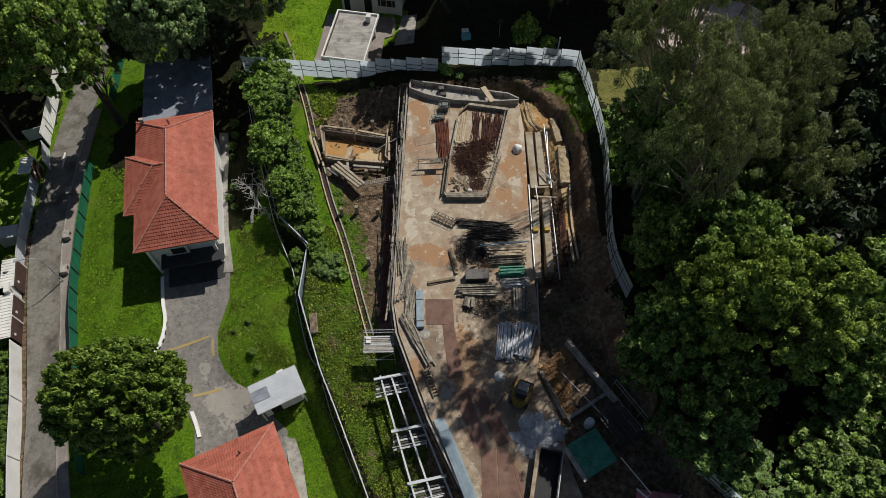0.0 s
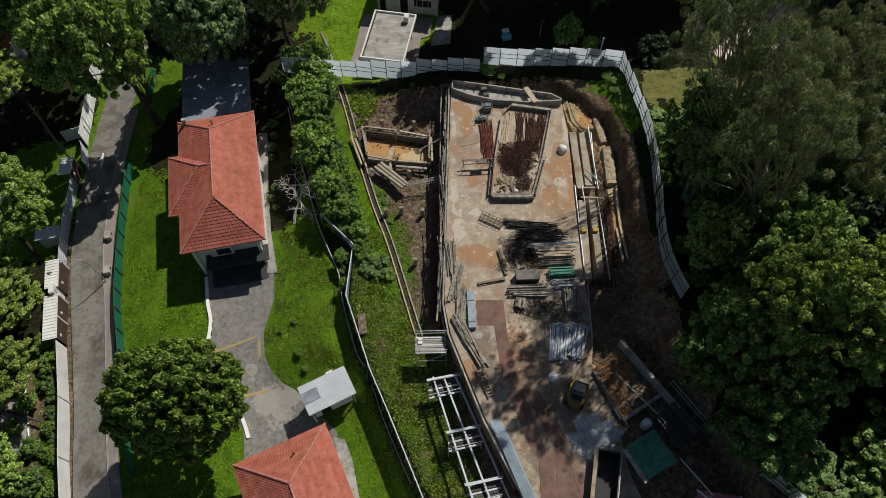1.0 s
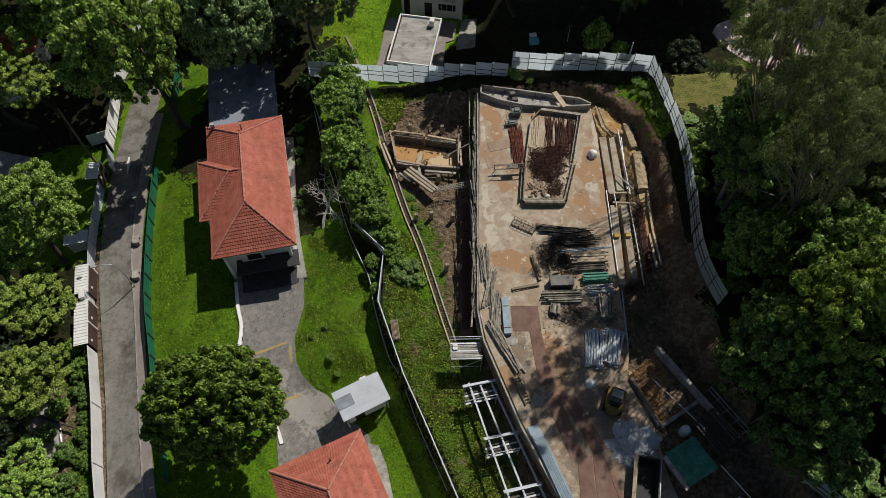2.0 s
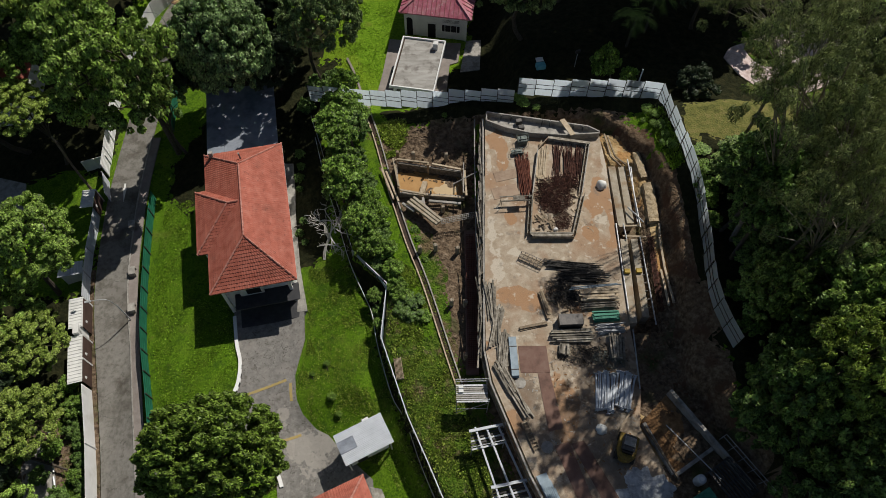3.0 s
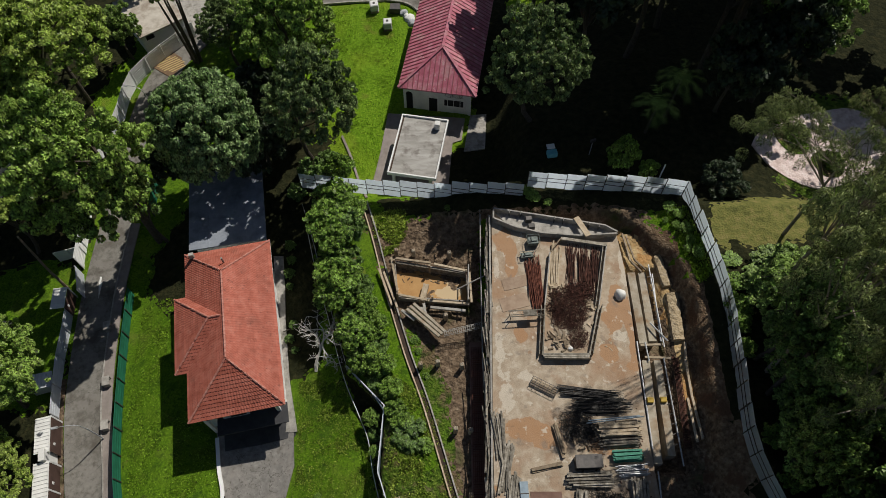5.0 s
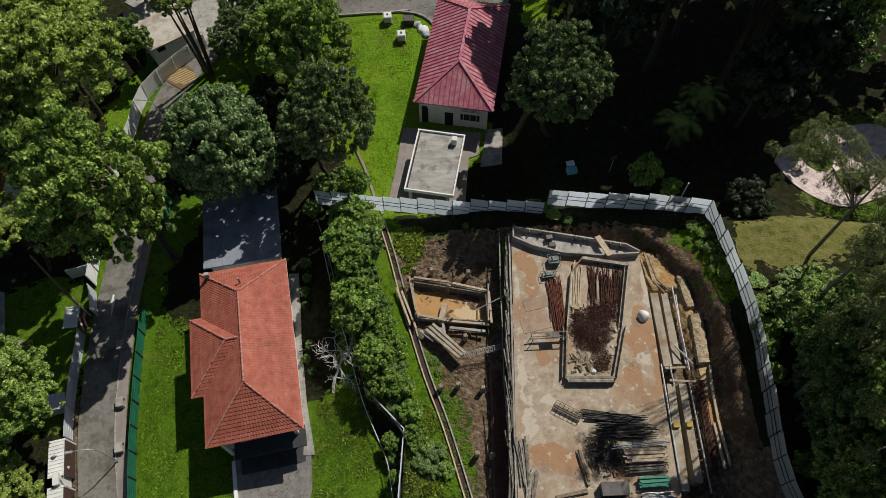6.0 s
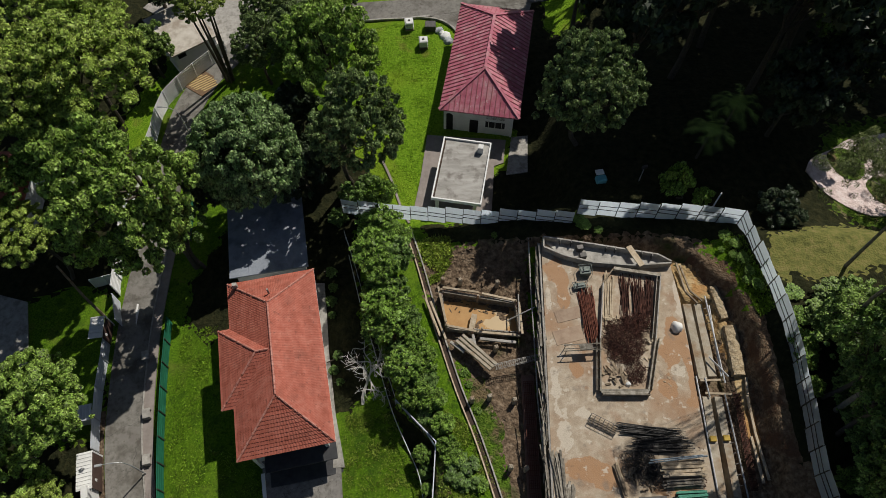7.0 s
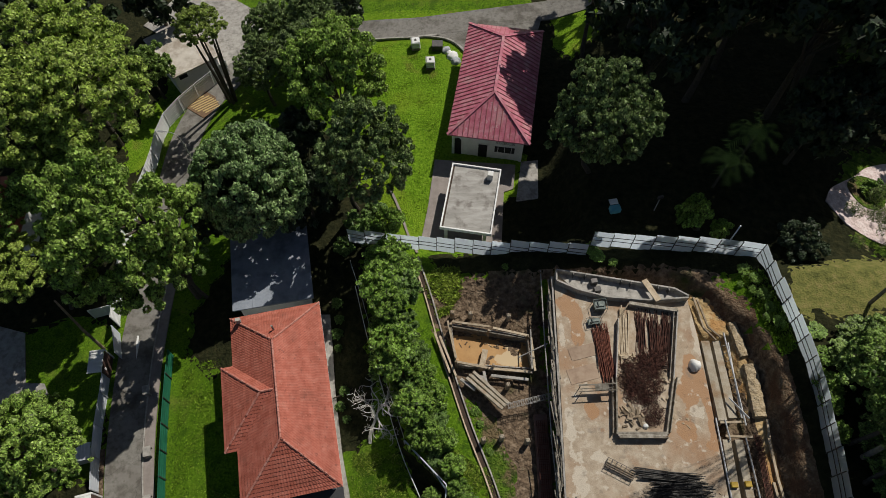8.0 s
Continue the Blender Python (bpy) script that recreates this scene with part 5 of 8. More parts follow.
for x, y, top, r in ((-20.6, 56.4, -1.8, 1.4), (-22.2, 57.8, -1.6, 1.4), (-20.4, 59.4, -2.2, 1.2), (-23.4, 55.6, -2.6, 1.1)):
    plant("thicket", x, y, top, r, x * 61 % 360, name="shrub", label="deep green bush in the shade of the trees", category="shrub", group="shrubs under the trees")
for x, y, r in ((-23.9, 50.2, 0.6), (-23.6, 48.6, 0.5), (-23.7, 47.2, 0.6), (-23.5, 45.8, 0.4), (-22.6, 41.6, 0.5), (-22.9, 40.2, 0.5), (-22.2, 39.0, 0.4)):
    plant("thicket", x, y, land1(x, y) + 0.3 + r, r, x * 83 % 360, name="shrub", label="small leafy plant beside the bungalow", category="shrub", group="plants beside the bungalow")
for x, y, r in ((-18.2, 23.05, 0.4), (-18.9, 26.1, 0.3), (-17.5, 21.6, 0.3), (-20.2, 25.2, 0.25)):
    plant("shrub", x, y, land1(x, y) + 0.2 + r, r, 30, name="small_plant", label="small bright green plant on the lawn", category="plant", group="plants on the lawn")
for k, (x, y, h, r) in enumerate(((-41.9, 22.6, 1.6, 1.2), (-41.6, 20.4, 1.2, 0.9), (-42.6, 18.6, 1.8, 1.0), (-40.5, 18.0, 0.9, 0.6), (-40.2, 16.4, 1.2, 0.7), (-41.2, 14.6, 1.5, 1.0), (-39.6, 14.2, 1.1, 0.7), (-40.4, 12.0, 1.6, 1.1), (-38.6, 11.2, 1.0, 0.7), (-39.3, 9.0, 1.6, 1.1), (-43.0, 24.6, 1.5, 1.0), (-43.4, 16.4, 1.3, 0.9), (-42.2, 10.0, 1.8, 1.2), (-37.6, 8.0, 1.0, 0.7))):
    plant("thicket" if k % 2 else "shrub", x, y, land1(x, y) + h, r, x * 57 % 360, name="shrub", label="leafy shrub in the untidy garden beside the lane wall", category="shrub", group="shrubs in the lane garden")
WEED = "low green weeds on the bare bank inside the hoarding"
for x, y, r in ((12.0, 49.6, 0.7), (12.6, 48.6, 0.6), (12.3, 47.6, 0.5), (12.9, 47.0, 0.7), (13.1, 45.8, 0.6), (12.8, 45.0, 0.5), (13.4, 44.4, 0.7), (11.6, 48.4, 0.4), (0.1, 51.9, 0.8), (-0.4, 52.6, 0.8), (1.4, 51.3, 0.5), (-8.0, 51.8, 0.4), (-11, 39.0, 0.5), (-10.6, 37.9, 0.4), (-9.9, 35.6, 0.4)):
    plant("shrub", x, y, land1(x, y) + 0.1 + r * 0.55, r * 0.85, (x * 71) % 360, name="weed", label=WEED, category="plant", group="weeds on the site")
for x, y, top, r in ((15.2, 38.8, 5.6, 1.1), (15.0, 37.4, 5.4, 0.9), (15.5, 41.2, 4.8, 0.9), (14.9, 35.2, 5.5, 0.8), (15.8, 43.4, 4.4, 0.8), (15.6, 28.4, 5.6, 1.0), (16.2, 25.6, 5.8, 1.1), (15.8, 21.2, 6.0, 1.2), (14.4, 19.4, 5.2, 1.2)):
    plant("shrub", x, y, top, r, (x * 91 + y) % 360, name="shrub", label="leafy shrub hanging over the hoarding", category="shrub", group="shrubs behind the hoarding")

# ---- pink court with round planting beds ----
bm = B()
drape(bm, [tuple(p)[:2] for p in smooth_line([(21.3, 57.0), (22.2, 58.4), (23.6, 59.3), (25.2, 60.2), (27.2, 61.6), (29.6, 62.2), (33.5, 62.8), (36, 60.5), (35.4, 57.2), (33.2, 55.0), (30.5, 53.6), (27.4, 52.6), (25.0, 53.0), (22.6, 54.6), (21.3, 57.0)], 4)][:-1], 0.12, 0.5)
solid("paving_court", bm, M["pinkpave"], "pale pink paved court behind the wood", "paving", kind="structure")
for x, y, r, lab in ((26.0, 58.4, 1.9, "round grass bed with a leafy shrub in the pink court"), (28.9, 55.6, 1.6, "round grass bed beneath the fine-leaved trees")):
    bm = B()
    drape(bm, [(x + r * (1 + 0.08 * math.sin(3 * a)) * math.cos(a), y + r * math.sin(a)) for a in np.linspace(0, 2 * math.pi, 25)[:-1]], 0.2, 0.5)
    solid("planting_bed", bm, M["roughgrass"], lab, "planting bed", "beds in the court")
    plant("shrub", x + 0.2, y, land1(x, y) + 1.5, r * 0.6, x * 37, name="shrub", label="leafy shrub in a round bed", category="shrub", group="shrubs in the beds")


# ---- palm in the shade ----
def palm(x, y, h, seed):
    rg = random.Random(seed)
    root = thing("palm", x, y, land1(x, y), 0, "slender palm with drooping fronds in the shade", "palm")
    bm = B()
    tube(bm, [(0, 0, 0), (0.1, 0.05, h * 0.5), (0.15, 0, h)], (0.14, 0.11, 0.09), 7)
    part("trunk", bm, M["bark"], root)
    for k in range(13):
        a = 2 * math.pi * k / 13 + rg.uniform(-0.15, 0.15)
        lift = rg.uniform(0.3, 1.0)
        bm = B()
        pts = [Vector((0.15 + math.cos(a) * r, math.sin(a) * r, h + lift * r - 0.32 * r * r)) for r in (0, 0.6, 1.2, 1.8, 2.3)]
        tube(bm, pts, (0.03, 0.025, 0.02, 0.015, 0.008), 4)
        side = Vector((-math.sin(a), math.cos(a), 0))
        for j in range(14):
            t = (j + 1) / 15 * 4
            i = min(3, int(t))
            p = pts[i].lerp(pts[i + 1], t - i)
            d = (pts[i + 1] - pts[i]).normalized()
            for s in (-1, 1):
                q = p + side * s * 0.5 + d * 0.25 - Vector((0, 0, 0.18))
                bm.faces.new([bm.verts.new(v) for v in (p, p + d * 0.07, q)])
        part("frond", bm, M["canopy"], root)


palm(13.3, 60.2, 5.2, 3)
palm(11.2, 58.4, 4.0, 4)

# ---- fences and walls ----
def resample(pts, gap):
    """Even steps along a line of (x, y, ...) points."""
    p = [Vector(q) for q in pts]
    out = [p[0]]
    total = sum((b - a).length for a, b in zip(p, p[1:]))
    n = max(1, round(total / gap))
    want = [total * k / n for k in range(1, n + 1)]
    run = 0.0
    for a, b in zip(p, p[1:]):
        seg = (b - a).length
        while want and want[0] <= run + seg + 1e-6:
            out.append(a.lerp(b, min(1, (want.pop(0) - run) / seg)))
        run += seg
    return out


def hoarding(label, pts, height, flip=1.0, seed=0):
    """A site hoarding of metal sheets, stepped along the slope; (x, y, foot) points."""
    rg = random.Random(seed)
    root = thing("hoarding", pts[0][0], pts[0][1], pts[0][2], 0, label, "hoarding", "site hoarding")
    o = Vector(pts[0])
    line = [p - o for p in resample([Vector((x, y, z)) for x, y, z in pts], 1.75)]
    for a, b in zip(line, line[1:]):
        d = (b - a)
        d.z = 0
        u = d.normalized()
        side = Vector((u.y, -u.x, 0)) * flip
        z0 = min(a.z, b.z) - 0.2
        top = 0.6 * max(a.z, b.z) + 0.4 * min(a.z, b.z) + height + rg.uniform(-0.05, 0.1)
        bm = B()
        tilt = side * rg.uniform(-0.06, 0.06)
        p, q = a + tilt, b + tilt
        prof = [p.lerp(q, k / 16) + side * (0.012 if k % 4 in (1, 2) else 0.0) for k in range(17)]
        for back in (0.0, -0.02):
            rows = [(bm.verts.new((v.x + side.x * back, v.y + side.y * back, z0)), bm.verts.new((v.x + side.x * back, v.y + side.y * back, top))) for v in prof]
            for r0, r1 in zip(rows, rows[1:]):
                bm.faces.new((r0[0], r1[0], r1[1], r0[1]))
            if back == 0.0:
                first = rows
        for r0, r1, f0, f1 in zip(rows, rows[1:], first, first[1:]):
            bm.faces.new((r0[1], r1[1], f1[1], f0[1]))
        part("panel", bm, M["hoard"], root)
        bm = B()
        e = a + side * 0.05
        beam(bm, (e.x, e.y, a.z - 0.3), (e.x, e.y, top - 0.1), 0.06)
        part("post", bm, M["darksteel"], root)
        for f in (0.42, 0.74):
            bm = B()
            z = z0 + 0.3 + (height - 0.3) * f
            r, s = a + side * 0.06, b + side * 0.06
            beam(bm, (r.x, r.y, z), (s.x, s.y, z), 0.045)
            part("rail", bm, M["darksteel"], root)
    return root


H_LABEL = "pale blue-grey sheet metal site hoarding on dark posts"
hoarding(H_LABEL, [(-22.8, 55.6, -2.5), (-20.8, 55.2, -2.35), (-15.1, 54.4, -2.1), (-9.8, 53.5, -1.25), (-4.6, 52.7, -0.13), (-0.9, 52.2, 0.5)], 2.1, 1, 1)
hoarding(H_LABEL, [(-0.5, 53.0, 1.3), (4.3, 52.4, 1.5), (8.6, 51.75, 2.35), (13.3, 50.9, 2.85)], 2.05, 1, 2)
hoarding(H_LABEL + " beside the wood", [(13.35, 50.8, 2.85), (13.6, 47.5, 3.4), (14.0, 44.3, 3.75), (14.3, 41, 3.85), (14.3, 37.4, 3.85), (13.95, 33, 4.0), (13.55, 29.2, 4.1), (13.65, 27.4, 4.2), (14.0, 25.7, 4.2), (14.55, 23.9, 4.2)], 2.0, 1, 3)
hoarding("end of the sheet metal hoarding under trees", [(17.6, 10.2, 3.8), (20.5, 7.2, 3.8)], 2.3, 1, 5)


def panel_fence(name, label, pts, height, gap, material, post_material, foot=0.2, ribs=3, post_out=0.0, brace=False, base=None, top=None):
    """A fence of flat sheets between posts that follows the land."""
    root = thing(name, pts[0][0], pts[0][1], land1(*pts[0]), 0, label, "fence")
    o = Vector((pts[0][0], pts[0][1], land1(*pts[0])))
    line = resample([Vector(p) for p in pts], gap)
    zs = [(land1(p.x, p.y) if base is None else base) - o.z for p in line]
    for k, (a, b) in enumerate(zip(line, line[1:])):
        if top:
            height = top((a.y + b.y) / 2) - base
        a2, b2 = a - o.xy, b - o.xy
        d = (b2 - a2).normalized()
        s = Vector((d.y, -d.x))
        bm = B()
        lo, hi = -foot, height
        vs = []
        for (p, z) in ((a2, zs[k]), (b2, zs[k + 1])):
            for w in (-0.02, 0.02):
                vs += [bm.verts.new((p.x + s.x * w, p.y + s.y * w, z + lo)), bm.verts.new((p.x + s.x * w, p.y + s.y * w, z + hi))]
        for f in ((0, 1, 3, 2), (4, 6, 7, 5), (0, 4, 5, 1), (2, 3, 7, 6), (1, 5, 7, 3), (0, 2, 6, 4)):
            bm.faces.new([vs[i] for i in f])
        for r in range(ribs):
            z = lo + (hi - lo) * (r + 1) / (ribs + 1)
            beam(bm, (a2.x + s.x * 0.025, a2.y + s.y * 0.025, zs[k] + z), (b2.x + s.x * 0.025, b2.y + s.y * 0.025, zs[k + 1] + z), 0.035, 0.05)
        part("panel", bm, material, root)
        bm = B()
        p = a2 + s * (0.06 + post_out)
        beam(bm, (p.x, p.y, zs[k] - foot), (p.x, p.y, zs[k] + height + 0.04), 0.09)
        if brace:
            beam(bm, (p.x, p.y, zs[k] + height - 0.1), (p.x + s.x * 0.5, p.y + s.y * 0.5, zs[k] + 0.1), 0.06)
        part("post", bm, post_material, root)
    return root


GREEN = "green sheet metal fence between the lane and the lawn"
panel_fence("green_fence", GREEN, [(-31.0, 12.0), (-33.4, 19.0), (-35.1, 24.2), (-36.6, 28.4), (-37.7, 32.9), (-38.6, 37.6), (-39.3, 42.7), (-39.6, 45.8)], 1.7, 2.4, M["green"], M["darksteel"], 0.2, 3)
panel_fence("green_fence", GREEN, [(-39.4, 55.0), (-39.7, 58.5), (-39.9, 62), (-39.6, 67)], 1.7, 2.2, M["green"], M["darksteel"], 0.2, 3)
WALL = "white painted sheet wall along the lane"
panel_fence("lane_wall", WALL, [(-33.6, 3), (-36.2, 9.8), (-37.9, 14.2), (-39.4, 19.3), (-41.0, 24.2)], 2.2, 6.0, M["lanewhite"], M["lanewhite"], 0.3, 0)
panel_fence("lane_wall", WALL + ", shaded by trees", [(-43.6, 33.2), (-44.6, 37.7), (-45.0, 42.4), (-45.3, 44.5)], 1.75, 2.6, M["sheetmetal"], M["steel"], 0.3, 4)
panel_fence("lane_wall", WALL + " near the bend", [(-45.5, 48.8), (-46.1, 53.5), (-46.7, 58.5), (-46.3, 64), (-45.7, 67.6), (-45.7, 71.0), (-45.35, 73.3), (-43.8, 76.1), (-41.8, 78.7), (-39.5, 81.5)], 2.3, 2.4, M["lanewhite"], M["lanewhite"], 0.3, 8)
panel_fence("lane_wall", "short return of the white wall at an entrance", [(-48.4, 50.0), (-47.2, 50.2), (-45.6, 50.5)], 1.7, 1.3, M["white"], M["white"], 0.3, 4)
panel_fence("lane_wall", "short corrugated sheet gate at an entrance", [(-45.3, 48.1), (-44.4, 45.4)], 1.9, 1.2, M["sheetmetal"], M["steel"], 0.3, 4)
BOUND = [(-16.9, 36.5), (-13.45, 33.0), (-13.65, 29.3), (-13.75, 27.6), (-11.15, 20.4), (-9.3, 16.4), (-7.0, 11.2), (-4.9, 6.4)]
root = panel_fence("boundary_fence", "pale sheet fence set into the edge of the grass bank", BOUND, 2.4, 1.8, M["bluesheet"], M["steel"], 0.2, 1, base=-5.3, top=lambda y: -2.72)
for a, b in zip(BOUND, BOUND[1:]):
    bm = B()
    o = root.matrix_basis.translation
    beam(bm, (a[0] - o.x, a[1] - o.y, -2.7 - o.z), (b[0] - o.x, b[1] - o.y, -2.7 - o.z), 0.09, 0.06)
    part("cap", bm, M["sheetmetal"], root, "pale capping")
FENCE = [(-22.6, 53.6), (-21.4, 50.2), (-19.8, 45.0), (-18.6, 41.4), (-16.9, 36.5)]
root = thing("wire_fence", *FENCE[0], land1(*FENCE[0]), 0, "thin wire fence on slim posts beside the shrubs", "fence")
o = Vector((*FENCE[0], land1(*FENCE[0])))
posts = resample([Vector(p) for p in FENCE], 2.2)
for a, b in zip(posts, posts[1:]):
    bm = B()
    za, zb = land1(a.x, a.y) - o.z, land1(b.x, b.y) - o.z
    tube(bm, [(a.x - o.x, a.y - o.y, za - 0.1), (a.x - o.x, a.y - o.y, za + 1.9)], 0.035, 5)
    part("post", bm, M["steel"], root)
    for h in (0.6, 1.2, 1.8):
        bm = B()
        tube(bm, [(a.x - o.x, a.y - o.y, za + h), (b.x - o.x, b.y - o.y, zb + h)], 0.015, 4)
        part("wire", bm, M["steel"], root)

# cable slung along the boundary fence
bm = B()
cable = smooth_line([(-22.1, 51.4, -3.9), (-20.4, 45.3, -4.1), (-19.2, 41.8, -4.2), (-17.3, 36, -4.2), (-15.75, 32.6, -4.2), (-14.8, 30.4, -4.2), (-14.2, 27.5, -4.2), (-12.7, 22.7, -4.2), (-11.4, 20.4, -4.2), (-9.9, 16.4, -4.2), (-7.4, 11, -4.2)], 5)
tube(bm, [Vector(c) for c in cable], 0.035, 5)
solid("cable", bm, M["white"], "thin pale cable slung along the boundary fence", "cable")


# gates with white canopies beside the lane
def gate(y_label, p, q, leaves, zb):
    root = thing("gate", p[0], p[1], zb, 0, "brown sheet metal gate under a white canopy" + y_label, "gate", "lane gates")
    a, b = Vector((0, 0)), Vector((q[0] - p[0], q[1] - p[1]))
    u = b.normalized()
    s = Vector((u.y, -u.x))
    for k in range(leaves):
        c, d = a.lerp(b, k / leaves + 0.01), a.lerp(b, (k + 1) / leaves - 0.01)
        bm = B()
        beam(bm, (c.x, c.y, 1.0), (d.x, d.y, 1.0), 0.06, 1.8)
        leaf = part("leaf", bm, M["brown"], root, "brown gate leaf")
        m = c.lerp(d, 0.25)
        part("plate", boxes(((m.x + s.x * 0.05, m.y + s.y * 0.05, 1.35), (0.05, 0.22, 0.3))), M["white"], leaf, "small pale plate")
        bm = B()
        e = d
        beam(bm, (e.x, e.y, -0.1), (e.x, e.y, 2.05), 0.14)
        part("post", bm, M["white"], root)
    w = -s * 1.25
    bm = B()
    beam(bm, (w.x * 0.5 + a.x, w.y * 0.5 + a.y, 2.1), (w.x * 0.5 + b.x, w.y * 0.5 + b.y, 2.1), 1.3, 0.08)
    n = int(b.length / 0.32)
    roof = part("canopy", bm, M["white"], root, "white corrugated canopy sheet")
    for k in range(n):
        m = a.lerp(b, (k + 0.5) / n)
        bm = B()
        beam(bm, (m.x, m.y, 2.16), (m.x + w.x, m.y + w.y, 2.16), 0.07, 0.05)
        part("rib", bm, M["white"], roof)


gate(", a double leaf", (-41.0, 24.4), (-42.2, 29.0), 2, -7.6)
gate(", a single leaf", (-42.4, 29.8), (-43.2, 32.9), 1, -7.6)
gate(", shaded by trees", (-45.0, 43.4), (-45.3, 45.6), 1, -7.6)
bm = B()
beam(bm, (-42.6, 28.9, -6.2), (-42.9, 29.9, -6.2), 0.5, 2.4)
solid("gate_pier", bm, M["white"], "white rendered pier between two gates", "pier", bevel=0.02)

# concrete benches on the drain covers
for x, y in ((-39.9, 36.6), (-39.0, 32.5), (-41.2, 42.2)):
    root = thing("bench", x, y, land1(x, y) + 0.1, 14, "small concrete bench with pale top beside the green fence", "bench", "benches by the lane")
    part("top", boxes(((0, 0, 0.62), (0.7, 0.9, 0.1))), M["concrete"], root, "", 0.02)
    part("side", boxes(((0, 0.4, 0.3), (0.6, 0.12, 0.6))), M["concrete"], root, "", 0.02)
    part("side", boxes(((0, -0.4, 0.3), (0.6, 0.12, 0.6))), M["concrete"], root, "", 0.02)


# street lamps and a pole
def street_lamp(x, y, h, reach, rz, label):
    root = thing("street_lamp", x, y, land1(x, y), rz, label, "street lamp")
    bm = B()
    tube(bm, [(0, 0, 0), (0, 0, h * 0.7)], (0.07, 0.055), 7)
    part("pole", bm, M["steel"], root)
    bm = B()
    tube(bm, smooth_line([(0, 0, h * 0.7), (-0.25, 0, h * 0.93), (-reach * 0.5, 0, h), (-reach, 0, h)], 4), 0.04, 6)
    part("arm", bm, M["steel"], root)
    part("lamp_head", boxes(((-reach - 0.2, 0, h - 0.03), (0.6, 0.22, 0.1))), M["steel"], root, "", 0.03)


street_lamp(-39.0, 31.4, 5.0, 1.8, 10, "slim grey street lamp with curved arm over the lane")
street_lamp(-41.4, 68.0, 5.5, 1.8, -10, "slim grey street lamp with curved arm at the bend")
root = thing("road_marking", -43.3, 47.4, land1(-43.3, 47.4) + 0.12, 3, "long faded white arrow painted on the lane", "road marking", kind="structure")
part("shaft", boxes(((-0.1, 1.1, 0.006), (0.2, 2.6, 0.008), 2)), M["white"], root)
bm = B()
prism(bm, [(-0.2, -0.2), (0.16, -2.1), (0.18, -0.2)], 0.002, 0.01)
part("arrow_head", bm, M["white"], root)
bm = B()
tube(bm, [(-46.6, 46.6, -8.2), (-46.9, 46.9, -4), (-47.3, 47.6, 0.8)], (0.16, 0.13, 0.09), 7)
solid("utility_pole", bm, M["wood"], "leaning grey utility pole behind the lane wall", "pole")

# striped hump on the bend
root = thing("speed_hump", -41.9, 76.7, land1(-41.9, 76.7) + 0.1, -34, "speed hump with worn yellow stripes", "speed hump", kind="structure")
part("ramp", boxes(((0, 0, 0.0), (3.4, 3.2, 0.1))), M["humppaint"], root, "dull brown ramp", 0.04)
for k in range(9):
    x = -1.5 + k * 0.375
    part("stripe", boxes(((x, 0, 0.054), (0.17, 2.7 if 1 < k < 7 else 1.9, 0.012), -20)), M["humpyellow"], root, "worn yellow stripe")

# kerbs and lines of the driveway
for pts, lab, mk in (([(-28.45, 31.05), (-27.83, 28.3), (-27.24, 26.45), (-27.15, 24.5), (-27.6, 23.1), (-28.3, 22.3)], "pale grey concrete kerb curving along the driveway", "plaster"), ([(-23.2, 17.6), (-22.6, 16.4), (-22.2, 15.4)], "short white painted kerb by the round tree", "white")):
    bm = B()
    ribbon(bm, smooth_line(pts, 4), -0.3, 0.0, 0.28, cross=2)
    solid("kerb_driveway", bm, M[mk], lab, "kerb", kind="structure")
block_line = smooth_line([(-27.0, 26.2), (-26.9, 24.5), (-27.3, 23.1), (-27.9, 22.4)], 4)
for k, (a, b) in enumerate(zip(block_line, block_line[1:])):
    bm = B()
    ribbon(bm, [a, b], -0.12, 0.06, 0.26, 0.2, 1)
    solid("kerb_block", bm, M["white" if k % 2 else "rubber"], "kerb block painted white beside the driveway" if k % 2 else "kerb block painted black beside the driveway", "kerb", kind="structure")
for a, b in (((-26.2, 23.35), (-22.6, 24.78)), ((-26.25, 23.4), (-25.95, 22.7)), ((-23.2, 19.1), (-20.9, 20.0)), ((-22.2, 24.5), (-21.95, 22.85))):
    bm = B()
    ribbon(bm, [Vector(a).lerp(Vector(b), k / 6) for k in range(7)], -0.12, 0.12, 0.13, 0.03, 1)
    solid("line_driveway", bm, M["linepaint"], "faded yellow line on the driveway", "road marking", kind="structure")
bm = B()
drape(bm, [(-25.6, 49.3), (-24.6, 49.3), (-23.6, 42.3), (-22.4, 36), (-21.3, 31.6), (-22.8, 31.6), (-23.4, 35), (-24.6, 42)], 0.14)
solid("path", bm, M["concrete"], "narrow concrete apron beside the bungalow", "path", kind="structure")
bm = B()
drape(bm, [(-14.4, 15.4), (-13.4, 15.2), (-12.6, 13.4), (-11.5, 9), (-10.6, 4), (-12, 4), (-13.0, 9.5), (-13.6, 12.5)], 0.14)
solid("path", bm, M["concrete"], "narrow concrete apron beside the tiled house", "path", kind="structure")


# ---- shed by the driveway ----
root = thing("shed", -16.2, 16.5, -6.2, 27.3, "small shed with grey corrugated metal roof", "shed")
part("wall", boxes(((2.2, 1.4, 1.15), (3.5, 2.0, 2.3))), M["plaster"], root, "pale shed walls", 0.01)
roof = part("roof", boxes(((2.2, 1.4, 2.5), (4.4, 2.8, 0.06)),), M["sheetmetal"], root, "grey corrugated roof")
for k in range(20):
    part("rib", boxes(((2.2, 0.1 + k * 0.137, 2.55), (4.4, 0.05, 0.05))), M["sheetmetal"], roof)
